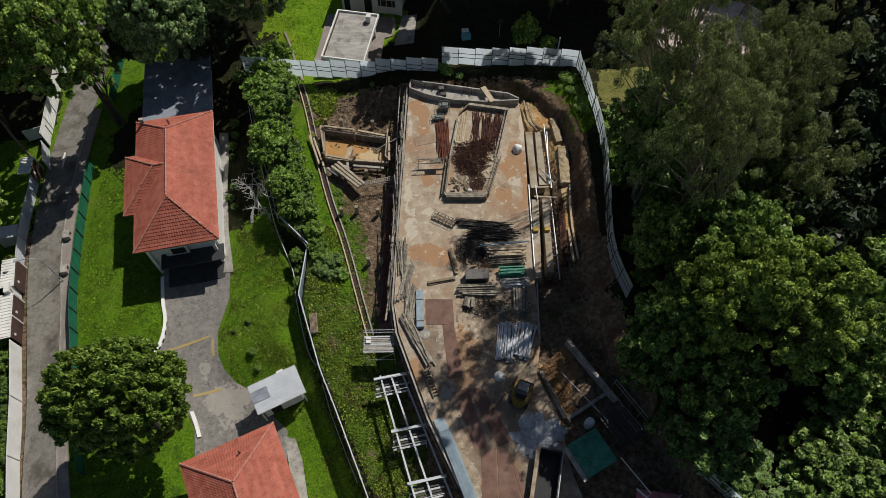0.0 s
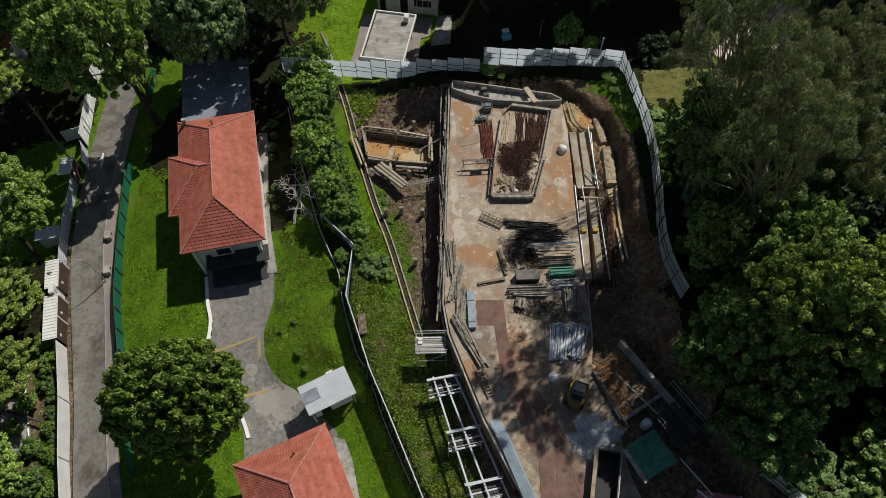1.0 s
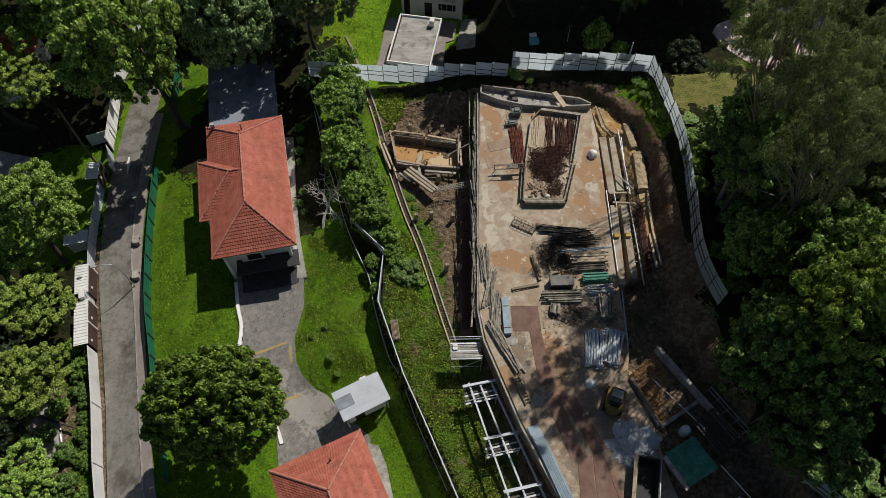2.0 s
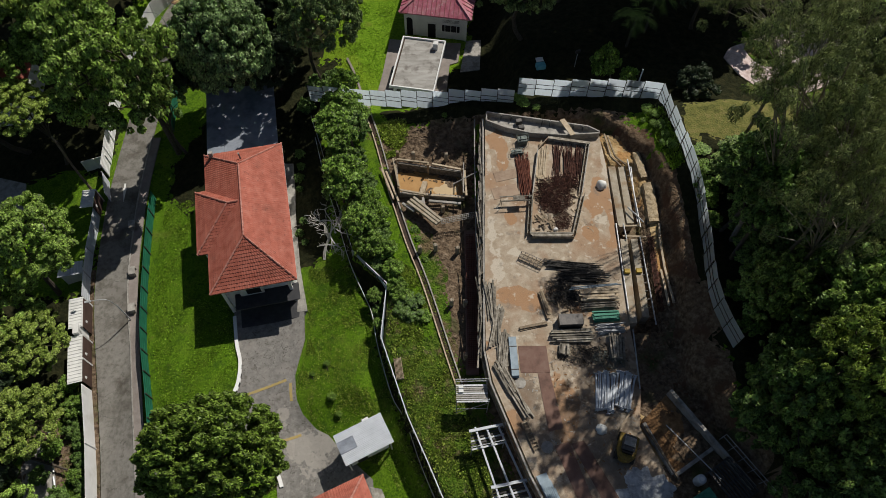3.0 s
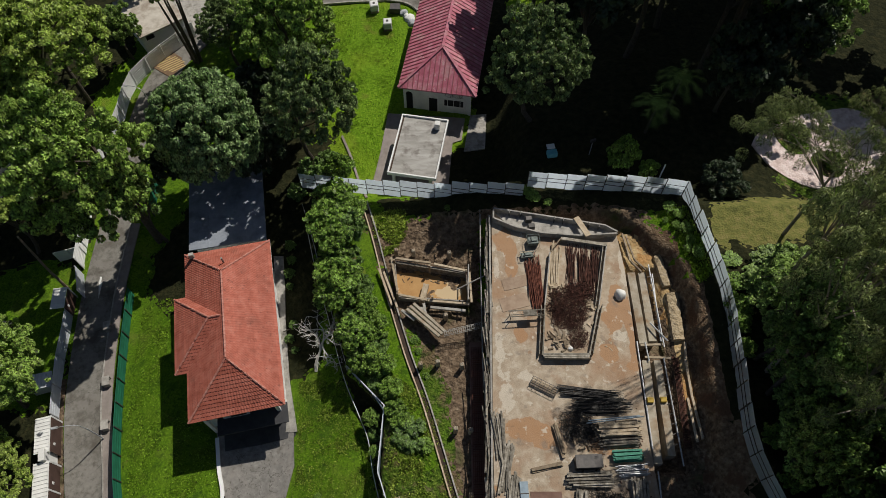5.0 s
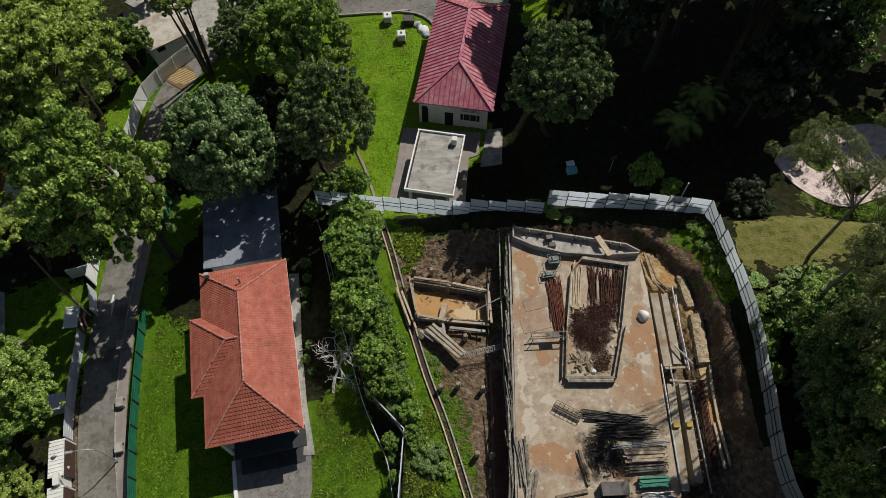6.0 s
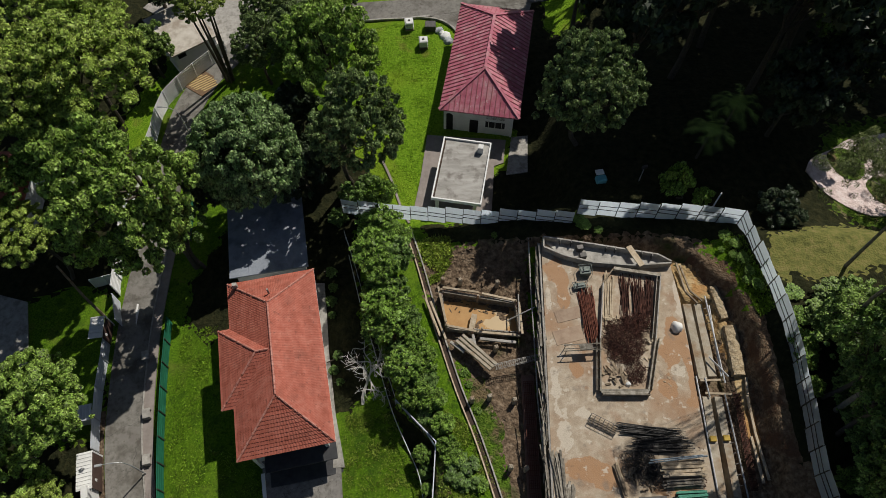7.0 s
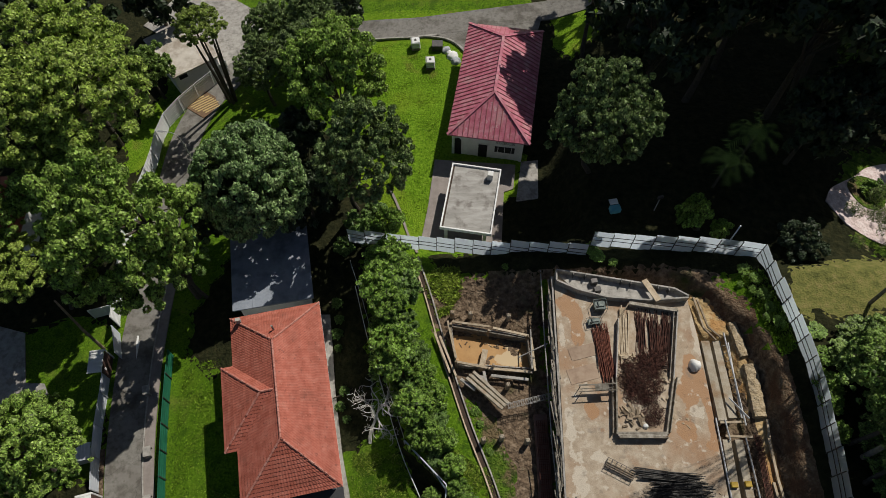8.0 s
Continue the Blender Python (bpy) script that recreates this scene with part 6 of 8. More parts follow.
part("dark_sheet", boxes(((0.75, 1.55, 2.6), (1.5, 1.05, 0.04))), M["blacksheet"], root, "dark sheet laid on the roof")
part("door", boxes(((1.5, 0.37, 1.0), (0.9, 0.06, 1.95))), M["darkgap"], root, "dark doorway")
part("hatch", boxes(((3.0, 2.85, 2.35), (0.6, 0.3, 0.2))), M["white"], root)
for x in (0.3, 4.1):
    part("post", boxes(((x, 0.12, 1.2), (0.12, 0.12, 2.4))), M["white"], root)

# ---- north lawn ----
for x, y, rz in ((-15.2, 80.6, 5), (-17.0, 83.8, 8)):
    root = thing("container_tank", x, y, land1(x, y), rz, "white plastic tank in a metal cage on the lawn", "tank", "tanks on the lawn")
    part("tank", boxes(((0, 0, 0.7), (0.95, 1.0, 0.95))), M["white"], root, "", 0.06)
    part("pallet", boxes(((0, 0, 0.1), (1.05, 1.1, 0.18))), M["wood"], root)
    for k in range(4):
        z = 0.35 + k * 0.25
        part("hoop", boxes(((0, 0.52, z), (1.05, 0.03, 0.03)), ((0, -0.52, z), (1.05, 0.03, 0.03)), ((0.51, 0, z), (0.03, 1.0, 0.03)), ((-0.51, 0, z), (0.03, 1.0, 0.03))), M["steel"], root)
    part("cap", boxes(((0, 0, 1.2), (0.25, 0.25, 0.08))), M["darksteel"], root)
bm = boxes(((0, 0, 0.4), (1.3, 1.1, 0.8)))
ob = solid("black_crate", bm, M["darksteel"], "dark crate standing on the lawn", "crate", bevel=0.04)
ob.location = (-14.4, 83.6, land1(-14.4, 83.6))


def lump(name, x, y, z, r, h, material, label, category, seed, group=""):
    """A soft slumped bag or heap."""
    bm = B()
    bmesh.ops.create_icosphere(bm, subdivisions=3, radius=1)
    for v in bm.verts:
        k = 1 + 0.25 * noise.noise(v.co * 1.7 + Vector((seed, 0, 0))) + 0.1 * noise.noise(v.co * 5 + Vector((0, seed, 0)))
        v.co = Vector((v.co.x * r * k, v.co.y * r * k, max(-0.05, v.co.z * h * k)))
    for f in bm.faces:
        f.smooth = True
    ob = solid(name, bm, material, label, category, group)
    ob.location = (x, y, z)
    return ob


for i, (x, y, r) in enumerate(((-13.3, 83.2, 0.55), (-12.6, 82.2, 0.7), (-12.2, 81.4, 0.6), (-13.0, 82.6, 0.4))):
    lump("rubble_bag", x, y, land1(x, y), r, 0.45, M["white"] if i % 2 else M["cement"], "pale slumped rubble bag on the lawn", "bag", i, "bags on the lawn")

# blue cart and a lamp stand behind the hoarding
root = thing("garden_cart", 2.1, 56.9, land1(2.1, 56.9), 10, "pale blue plastic cart with white lid behind the hoarding", "cart")
part("body", boxes(((0, -0.3, 0.45), (1.0, 0.7, 0.6))), M["blue"], root, "", 0.08)
part("lid", boxes(((0, 0.35, 0.75), (0.8, 0.6, 0.12))), M["white"], root, "white lid", 0.04)
for x in (-0.4, 0.4):
    bm = B()
    tube(bm, [(x - 0.05, -0.4, 0.15), (x + 0.05, -0.4, 0.15)], 0.15, 10)
    part("wheel", bm, M["rubber"], root)
root = thing("floodlight_stand", 5.7, 56.4, land1(5.7, 56.4), 20, "thin stand with a small floodlight behind the hoarding", "floodlight")
bm = B()
tube(bm, [(0, 0, 0), (0, 0, 2.0)], 0.04, 6)
part("pole", bm, M["steel"], root)
part("floodlight", boxes(((0, 0, 2.1), (0.5, 0.2, 0.35))), M["darksteel"], root)
bm = B()
tube(bm, [(11.5, 52.6, 1.8), (11.5, 52.6, 5.0)], 0.07, 6)
solid("standpipe", bm, M["sheetmetal"], "tall pale blue pipe behind the hoarding", "pipe")

bm = B()
drape(bm, [(-6.2, 61.2), (-3.9, 61.6), (-3.6, 66.5), (-5.4, 66.3)], 0.12)
solid("paving_house", bm, M["concrete"], "pale concrete strip beside the metal-roofed house", "paving", kind="structure")

# ---- corner building and houses beyond the lane ----
root = thing("pump_house", -44.69, 77.82, -7.2, 37.6, "small grey building with flat concrete roof at the bend", "building")
part("wall", boxes(((2.9, 3.6, 1.8), (5.4, 7.0, 3.9))), M["plaster"], root, "grey plastered walls", 0.02)
part("roof", boxes(((2.9, 3.6, 3.85), (5.9, 7.9, 0.2))), M["paleroof"], root, "pale weathered concrete roof", 0.02)
for i in range(6):
    part("louvre", boxes(((1.2, 0.06, 2.9 + i * 0.11), (1.0, 0.08, 0.05))), M["darkgap"], root)
root = thing("lane_house", -59.9, 60.4, land1(-58, 60) - 0.2, 5, "house with red roof among trees beyond the lane", "house")
part("wall", boxes(((0, 0, 2.2), (6, 7, 4.4))), M["plaster"], root)
slopes, lines = hip(7, 8, 4.4, 2, x0=-3.5, y0=-4)
bm = B()
under_roof(bm, slopes)
sheet(bm, slopes)
part("roof", bm, M["tile"], root, "red roof")
bm = B()
drape(bm, [(-60, 49.8), (-55.2, 48.5), (-53.6, 43.4), (-51.7, 43.3), (-51.0, 42.2), (-55, 41.4), (-60, 41)], 0.12)
solid("paving_yard", bm, M["concrete"], "pale concrete yard beyond the lane wall", "paving", kind="structure")
root = thing("lean_to", -45.2, 36.3, -8.0, 12, "grey corrugated lean-to behind the lane wall", "lean-to")
part("roof", boxes(((-0.4, 0, 2.0), (2.4, 1.5, 0.08))), M["sheetmetal"], root)
for k in range(8):
    part("rib", boxes(((-1.45 + k * 0.3, 0, 2.06), (0.06, 1.5, 0.04))), M["sheetmetal"], root)
part("wall", boxes(((-0.5, 0, 1.0), (1.8, 1.1, 2.0))), M["plaster"], root)
bm = B()
slopes, lines = hip(3.2, 3.6, 1.3, 1.1)
root = thing("red_hut", 13.3, 5.9, 0.6, -8, "small hut with faded red pitched roof", "hut")
sheet(bm, slopes)
under_roof(bm, slopes)
part("roof", bm, M["redmetal"], root, "faded red roof")
part("wall", boxes(((1.6, 1.8, 0.65), (2.7, 3.1, 1.35))), M["wood"], root)
for p, q in lines:
    bm = B()
    beam(bm, p, q, 0.12, 0.08)
    part("ridge_cap", bm, M["white"], root)

# yard of the neighbouring garden
bm = B()
drape(bm, [(-44.6, 19.2), (-43.4, 19.4), (-41.7, 15.2), (-42.4, 13.4), (-44.4, 14.6), (-45.4, 17.2)], 0.1)
solid("paving_garden", bm, M["concrete"], "cracked grey concrete pad in the garden beyond the lane wall", "paving", kind="structure")
for a, b, r in (((-44.0, 21.1), (-43.1, 18.7), 0.16), ((-43.05, 18.4), (-42.3, 16.8), 0.08), ((-42.2, 16.4), (-41.3, 14.2), 0.1)):
    bm = B()
    tube(bm, [(*a, land1(*a) + 0.3), (*b, land1(*b) + 0.3)], r, 8)
    solid("garden_pipe", bm, M["steel"], "pale drain pipe lying beside the garden pad", "pipe", "garden pipes")
bm = B()
tube(bm, [(-45.6, 18.4, land1(-45.6, 18.4)), (-44.2, 17.9, -7.2), (-40.9, 16.9, -6.9)], (0.2, 0.17, 0.09), 7)
solid("fallen_bough", bm, M["bark"], "crooked bough leaning across the garden pad", "bough")
for x, y, top, r in ((-40.6, 19.4, -6.6, 0.8), (-40.2, 17.8, -6.9, 0.7), (-39.4, 15.6, -6.9, 0.8), (-38.8, 13.6, -6.8, 0.7), (-45.2, 22.6, -6.6, 0.9), (-44.0, 23.6, -6.4, 1.0), (-42.9, 12.0, -6.6, 1.0), (-40.8, 11.4, -6.4, 1.2)):
    plant("thicket", x, y, top, r, x * 61 % 360, name="shrub", label="leafy shrub in the garden beyond the lane wall", category="shrub", group="garden shrubs")

# ---- building site: upper slab ----
S = SLAB_Z


def low_wall(root, a, b, z0, z1, w=0.18, material="concrete", name="wall"):
    o = root.matrix_basis.translation
    bm = B()
    beam(bm, (a[0] - o.x, a[1] - o.y, (z0 + z1) / 2 - o.z), (b[0] - o.x, b[1] - o.y, (z0 + z1) / 2 - o.z), w, z1 - z0)
    return part(name, bm, M[material], root)


root = thing("concrete_trough", -3.7, 50.0, S, 0, "long concrete trough of raw walls at the slab edge", "trough")
outer = [(-3.75, 50.4), (0.67, 49.62), (6.35, 48.55), (7.42, 47.85)]
inner = [(-3.8, 49.35), (-2.0, 48.45), (0.45, 47.75), (3.9, 47.45), (7.38, 47.68)]
for line in (outer, inner):
    for a, b in zip(line, line[1:]):
        low_wall(root, a, b, S - 0.05, S + 0.72, 0.14)
low_wall(root, outer[0], inner[0], S - 0.05, S + 0.72, 0.14)
bm = B()
prism(bm, [(x - root.location.x, y - root.location.y) for x, y in outer + inner[::-1][1:-1]], 0.0, 0.12)
part("floor", bm, M["concrete"], root, "grey wet floor")
for x, y in ((-2.3, 49.95), (-1.3, 49.8), (1.8, 49.25), (2.6, 49.1), (4.9, 48.65), (5.8, 48.45)):
    part("tie", boxes(((x + 3.7, y - 50.0, 0.42), (0.07, 0.3, 0.7))), M["darksteel"], root)
for x, y in ((-0.55, 49.3), (-0.35, 48.5)):
    part("block", boxes(((x + 3.7, y - 50.0, 0.45), (0.6, 0.45, 0.55), 8)), M["darksteel"], root, "dark block standing in the trough", 0.03)
bm = B()
beam(bm, (3.75, 49.3, S + 0.82), (4.7, 47.3, S + 0.82), 0.55, 0.08)
solid("board", bm, M["palewood"], "pale board laid across the concrete trough", "board", bevel=0.01)

root = thing("concrete_pit", 2.0, 41.0, S, 0, "low concrete pit walls full of rusty steel and debris", "pit")
pit = [(2.25, 47.25), (6.3, 46.55), (4.95, 40.6), (3.65, 36.15), (-0.2, 36.15), (0.3, 40.6), (1.15, 45.8)]
for a, b, w, k in ((pit[0], pit[1], 0.3, "oldboard"), (pit[1], pit[2], 0.1, "concrete"), (pit[2], pit[3], 0.12, "oldboard"), (pit[3], pit[4], 0.14, "oldboard"), (pit[4], pit[5], 0.12, "oldboard"), (pit[5], pit[6], 0.1, "concrete"), (pit[6], pit[0], 0.1, "wood")):
    low_wall(root, a, b, S - 0.05, S + 0.55, w, k)
for a, b, dx, dy in ((pit[2], pit[3], 0.3, 0.05), (pit[3], pit[4], 0.1, -0.36), (pit[4], pit[5], -0.3, 0.0), (pit[1], pit[2], -0.3, 0.0)):
    low_wall(root, (a[0] + dx, a[1] + dy), (b[0] + dx, b[1] + dy), S, S + 0.5, 0.06, "oldboard", "form_board")
    for k in range(6):
        p = Vector(a).lerp(Vector(b), (k + 0.5) / 6)
        low_wall(root, (p.x, p.y), (p.x + dx, p.y + dy), S + 0.3, S + 0.36, 0.06, "darksteel", "tie")
bm = B()
prism(bm, [(x - 2.0, y - 41.0) for x, y in pit], 0.0, 0.06)
part("floor", bm, M["slab"], root, "stained concrete floor strewn with debris")


def bundle(name, label, category, c, length, width, layers, per, rz, material, size=0.05, round_bar=False, jitter=0.15, spread=2.0, seed=0, base=None, group="", cut=0.15):
    """A stack of long bars, each a part, lying along their own x axis turned by rz."""
    rg = random.Random(seed)
    root = thing(name, c[0], c[1], S if base is None else base, rz, label, category, group)
    shapes = []
    for k in range(4):
        bm = B()
        L = length * (1 - cut * k / 3)
        if round_bar:
            tube(bm, [(-L / 2, 0, 0), (L / 2, 0, 0)], size / 2, 6)
        else:
            box(bm, (0, 0, 0), (L, size * (1 + 0.4 * (k % 2)), size * (0.8 if k < 2 else 0.5)))
        shapes.append(meshed("bar", bm, M[material]))
    for la in range(layers):
        n = max(1, per - la)
        for j in range(n):
            ob = new("bar", shapes[rg.randrange(4)])
            ob.parent = root
            y = (j + 0.5) / n * width - width / 2 + rg.uniform(-1, 1) * jitter * size
            ob.matrix_basis = pose(rg.uniform(-jitter, jitter) * length * 0.25, y, size * 0.5 + la * size * 0.95 + rg.uniform(0, 0.01), 0, rg.uniform(-0.6, 0.6), rg.uniform(-spread, spread))
    return root


bundle("rebar_bundle", "bundle of long rust-brown steel bars on the slab", "steel bars", (-0.35, 43.0), 4.9, 1.2, 5, 16, 93, "rust", 0.06, True, 0.5, 4.5, 1, cut=0.35)
bundle("rebar_bundle", "narrow bundle of dark rusty steel bars in the pit", "steel bars", (2.95, 44.6), 4.0, 0.7, 5, 9, 84, "rustdark", 0.06, True, 0.7, 8, 2, cut=0.55)
bundle("rebar_bundle", "long bundle of dark rusty steel bars in the pit", "steel bars", (4.0, 44.1), 4.6, 0.9, 6, 11, 84, "rustdark", 0.06, True, 0.7, 8, 3, cut=0.55)
bundle("rebar_bundle", "dark rusty steel bars leaning along the pit wall", "steel bars", (4.95, 44.3), 4.2, 0.8, 6, 11, 80, "rustdark", 0.06, True, 0.7, 8, 5, cut=0.55)
bundle("timber_stack", "pale long timbers along the pit wall", "timber", (1.45, 44.5), 4.6, 0.9, 3, 8, 82, "palewood", 0.1, False, 0.4, 3, 4, cut=0.4)


def tangle(name, label, c, rx, ry, n, material, length, thick, height, seed, category="scrap", squared=False):
    """A loose heap of crossed bars."""
    rg = random.Random(seed)
    root = thing(name, c[0], c[1], S, 0, label, category)
    shapes = []
    for k in range(5):
        L = length * (0.45 + 0.14 * k)
        bm = B()
        if squared:
            box(bm, (0, 0, 0), (L, thick * 2.2, thick * 0.7))
        else:
            bend = rg.uniform(-0.35, 0.35)
            tube(bm, [(-L / 2, 0, 0), (-L * 0.15, bend, rg.uniform(0, 0.15)), (L * 0.2, bend * 0.4, rg.uniform(0, 0.2)), (L / 2, bend * 2, 0)], thick / 2, 5)
        shapes.append(meshed("bar", bm, M[material]))
    if not squared:
        bm = B()
        tube(bm, [(0.28 * math.cos(a), 0.28 * math.sin(a), 0.02 * math.sin(3 * a)) for a in np.linspace(0, 6, 13)], thick / 2, 5)
        shapes.append(meshed("ring", bm, M[material]))
    for k in range(n):
        ob = new("bar", shapes[rg.randrange(len(shapes))])
        ob.parent = root
        a, q = rg.uniform(0, 2 * math.pi), math.sqrt(rg.random())
        ob.matrix_basis = pose(math.cos(a) * q * rx, math.sin(a) * q * ry, 0.08 + rg.random() * height * (1 - 0.6 * q), rg.uniform(-20, 20), rg.uniform(-14, 14), rg.choice((80, 95, 10, 60, 120, 0)) + rg.gauss(0, 25))
    return root


tangle("rebar_heap", "tangled heap of dark rusty steel cages in the pit", (2.3, 40.5), 1.6, 1.9, 420, "rustdark", 1.1, 0.045, 0.9, 1)
tangle("rebar_heap", "tangled heap of dark rusty steel offcuts in the pit", (3.6, 42.0), 1.2, 0.9, 150, "rustdark", 1.0, 0.045, 0.6, 2)
tangle("rebar_heap", "small heap of rusty offcuts and steel rings in the pit", (2.9, 37.9), 0.75, 1.0, 120, "rustdark", 0.7, 0.04, 0.5, 12)
tangle("timber_scrap", "broken pale timber offcuts in the corner of the pit", (1.3, 37.5), 1.1, 1.0, 26, "wood", 0.7, 0.08, 0.35, 3, squared=True)
tangle("timber_scrap", "a few broken boards beside the pit wall", (4.1, 40.0), 0.5, 1.2, 14, "palewood", 0.9, 0.07, 0.3, 4, squared=True)
tangle("timber_scrap", "split pale boards among the steel in the pit", (1.6, 42.2), 0.7, 0.7, 20, "palewood", 0.8, 0.07, 0.4, 5, squared=True)
for k in range(3):
    bm = B()
    beam(bm, (-0.3 + 0.1 * k, 36.1 - 0.15 * k, S + 0.58 + 0.01 * k), (3.75 - 0.12 * k, 36.08 - 0.15 * k, S + 0.58), 0.12, 0.05)
    solid("form_board", bm, M["oldboard"], "weathered form board along the pit wall", "board", "pit boards", bevel=0.008)
lump("plaster_bag", 2.2, 36.75, S + 0.05, 0.22, 0.25, M["white"], "small torn white bag among debris in the pit", "bag", 33)

for x, y, w, d in ((-1.95, 43.02, 2.55, 1.1), (-2.25, 41.07, 2.5, 1.3)):
    bm = boxes(((0, 0, 0.02), (w, d, 0.03)))
    ob = solid("steel_plate", bm, M["clayplate"], "thin clay-stained steel plate lying on the slab", "steel plate", "steel plates", bevel=0.006)
    ob.matrix_basis = pose(x, y, S, 0, 0, 14.5)


def strewn(label, area, n, material, size, seed, z=None, flat=0.35):
    """Small broken bits lying about in an area (x0, y0, x1, y1)."""
    rg = random.Random(seed)
    x0, y0, x1, y1 = area
    bm = B()
    for _ in range(n):
        u, v = rg.random(), rg.random()
        x, y = x0 + (x1 - x0) * u, y0 + (y1 - y0) * v
        a, b = size * rg.uniform(0.4, 1.6), size * rg.uniform(0.15, 0.5)
        h = b * flat * rg.uniform(0.6, 1.4)
        box(bm, (x, y, (land1(x, y) if z is None else z) + h * 0.5), (a, b, h), rg.uniform(0, 180))
    return solid("strewn_bits", bm, M[material], label, "rubble", "strewn bits", "stuff")


strewn("splinters and short offcuts of timber on the slab", (0.8, 19.6, 7.4, 25.4), 90, "wood", 0.32, 41, S)
strewn("crumbs of concrete and mortar on the slab", (-1.5, 16.5, 7.0, 24.5), 150, "concrete", 0.16, 42, S)
strewn("lumps of dry mud dropped on the slab", (0.4, 15.0, 7.2, 23.5), 160, "clay", 0.2, 43, S)
strewn("rusty clips and short bar ends on the slab", (1.5, 23.6, 7.4, 32.0), 110, "rustdark", 0.2, 44, S)
strewn("splinters of pale timber beside the pit", (-0.8, 36.4, 6.4, 38.0), 40, "palewood", 0.25, 45, S)
strewn("clods of earth on the churned mud", (-12.5, 44.6, -4.8, 51.0), 170, "mud", 0.3, 46, None, 0.9)
strewn("clods of earth along the foot of the cut bank", (8.6, 22.0, 12.2, 32.0), 120, "bank", 0.3, 47, None, 0.9)


def machine(x, y, rz, label, w=1.0, d=0.75, h=0.7):
    root = thing("generator", x, y, S, rz, label, "generator")
    part("body", boxes(((0, 0, h * 0.45), (w * 0.86, d * 0.86, h * 0.7))), M["machinegrey"], root, "", 0.05)
    part("top", boxes(((0.08, 0.05, h * 0.85), (w * 0.5, d * 0.55, 0.16))), M["machinegrey"], root, "", 0.04)
    part("tank_cap", boxes(((-w * 0.25, -d * 0.2, h * 0.84), (0.16, 0.16, 0.08))), M["rubber"], root)
    for sx in (-1, 1):
        bm = B()
        tube(bm, [(sx * w / 2, -d / 2, 0.05), (sx * w / 2, -d / 2, h), (sx * w / 2, d / 2, h), (sx * w / 2, d / 2, 0.05)], 0.025, 5)
        part("frame", bm, M["machinegrey"], root)
    for sy in (-1, 1):
        bm = B()
        tube(bm, [(-w / 2, sy * d / 2, h), (w / 2, sy * d / 2, h)], 0.025, 5)
        part("frame", bm, M["machinegrey"], root)


machine(-0.3, 47.0, 5, "dark portable generator in a tube frame on the slab", 1.1, 0.9, 0.8)
machine(-0.9, 45.6, 8, "low dark compactor on the slab", 1.2, 0.6, 0.5)
bag = lump("bulk_bag", 7.0, 41.75, S, 0.52, 0.7, M["white"], "slumped white bulk bag on the slab", "bag", 9)
bm = boxes(((-1.35, -0.25, 0.5), (0.05, 0.05, 1.0)), ((1.35, -0.25, 0.5), (0.05, 0.05, 1.0)), ((-1.35, 0.25, 0.5), (0.05, 0.05, 1.0)), ((1.35, 0.25, 0.5), (0.05, 0.05, 1.0)), ((0, 0.26, 1.0), (3.0, 0.1, 0.06)), ((0, -0.26, 1.0), (3.1, 0.07, 0.06)), ((0.3, 0, 1.05), (1.1, 0.5, 0.05), 4), ((0, 0.1, 0.55), (2.7, 0.05, 0.06)))
ob = solid("trestle", bm, M["oldboard"], "slim timber trestle with an open board top on the slab", "trestle")
ob.matrix_basis = pose(-1.4, 39.6, S, 0, 0, 3)


def frame_cage(x, y, rz, L, W, H, label, material="darksteel", n=7):
    root = thing("wire_cage", x, y, S, rz, label, "wire cage")
    for z in (0.03, H):
        for s in (-1, 1):
            part("bar", boxes(((0, s * W / 2, z), (L, 0.03, 0.03))), M[material], root)
    for k in range(n):
        q = -L / 2 + L * k / (n - 1)
        part("hoop", boxes(((q, 0, 0.03), (0.03, W, 0.03)), ((q, 0, H), (0.03, W, 0.03)), ((q, W / 2, H / 2), (0.03, 0.03, H)), ((q, -W / 2, H / 2), (0.03, 0.03, H))), M[material], root)
    for k in range(4):
        part("slat", boxes(((0, -W / 2 + W * (k + 0.5) / 4, H * 0.5), (L, W / 9, 0.03))), M["wood"], root)


frame_cage(-0.3, 33.45, -28, 2.2, 0.7, 0.5, "open steel frame stack lying on the slab")

# stacks in the middle of the slab
bundle("scaffold_stack", "stack of dark scaffold frames on the slab", "scaffold", (3.2, 32.95), 5.0, 0.8, 6, 9, -6, "blacksteel", 0.06, True, 0.4, 2.5, 11, cut=0.3)
bundle("scaffold_stack", "wide stack of dark scaffold frames on the slab", "scaffold", (3.9, 31.9), 4.4, 1.2, 7, 12, -2, "blacksteel", 0.06, True, 0.6, 4, 12, cut=0.45)
bundle("timber_stack", "stack of long pale timbers with dark gaps on the slab", "timber", (5.4, 30.0), 3.3, 1.1, 4, 7, 3, "palewood", 0.15, False, 0.3, 2, 13)
bundle("pipe_stack", "pale steel pipes lying over the timber stack", "pipes", (4.9, 30.75), 4.6, 0.25, 1, 2, 6, "bluesheet", 0.12, True, 0.3, 1.5, 14, S + 0.35)
bundle("timber_stack", "shadowed stack of boards on the slab", "timber", (5.2, 29.0), 3.0, 0.6, 4, 6, 3, "oldboard", 0.1, False, 0.3, 2, 15)
tangle("steel_heap", "dark tangled heap of steel offcuts and hoses", (2.1, 30.3), 1.3, 1.2, 240, "blacksteel", 0.9, 0.04, 0.6, 6)
tangle("steel_heap", "grey tangled heap of couplers and offcuts", (3.2, 29.7), 1.0, 0.9, 90, "blacksteel", 0.5, 0.04, 0.45, 7)
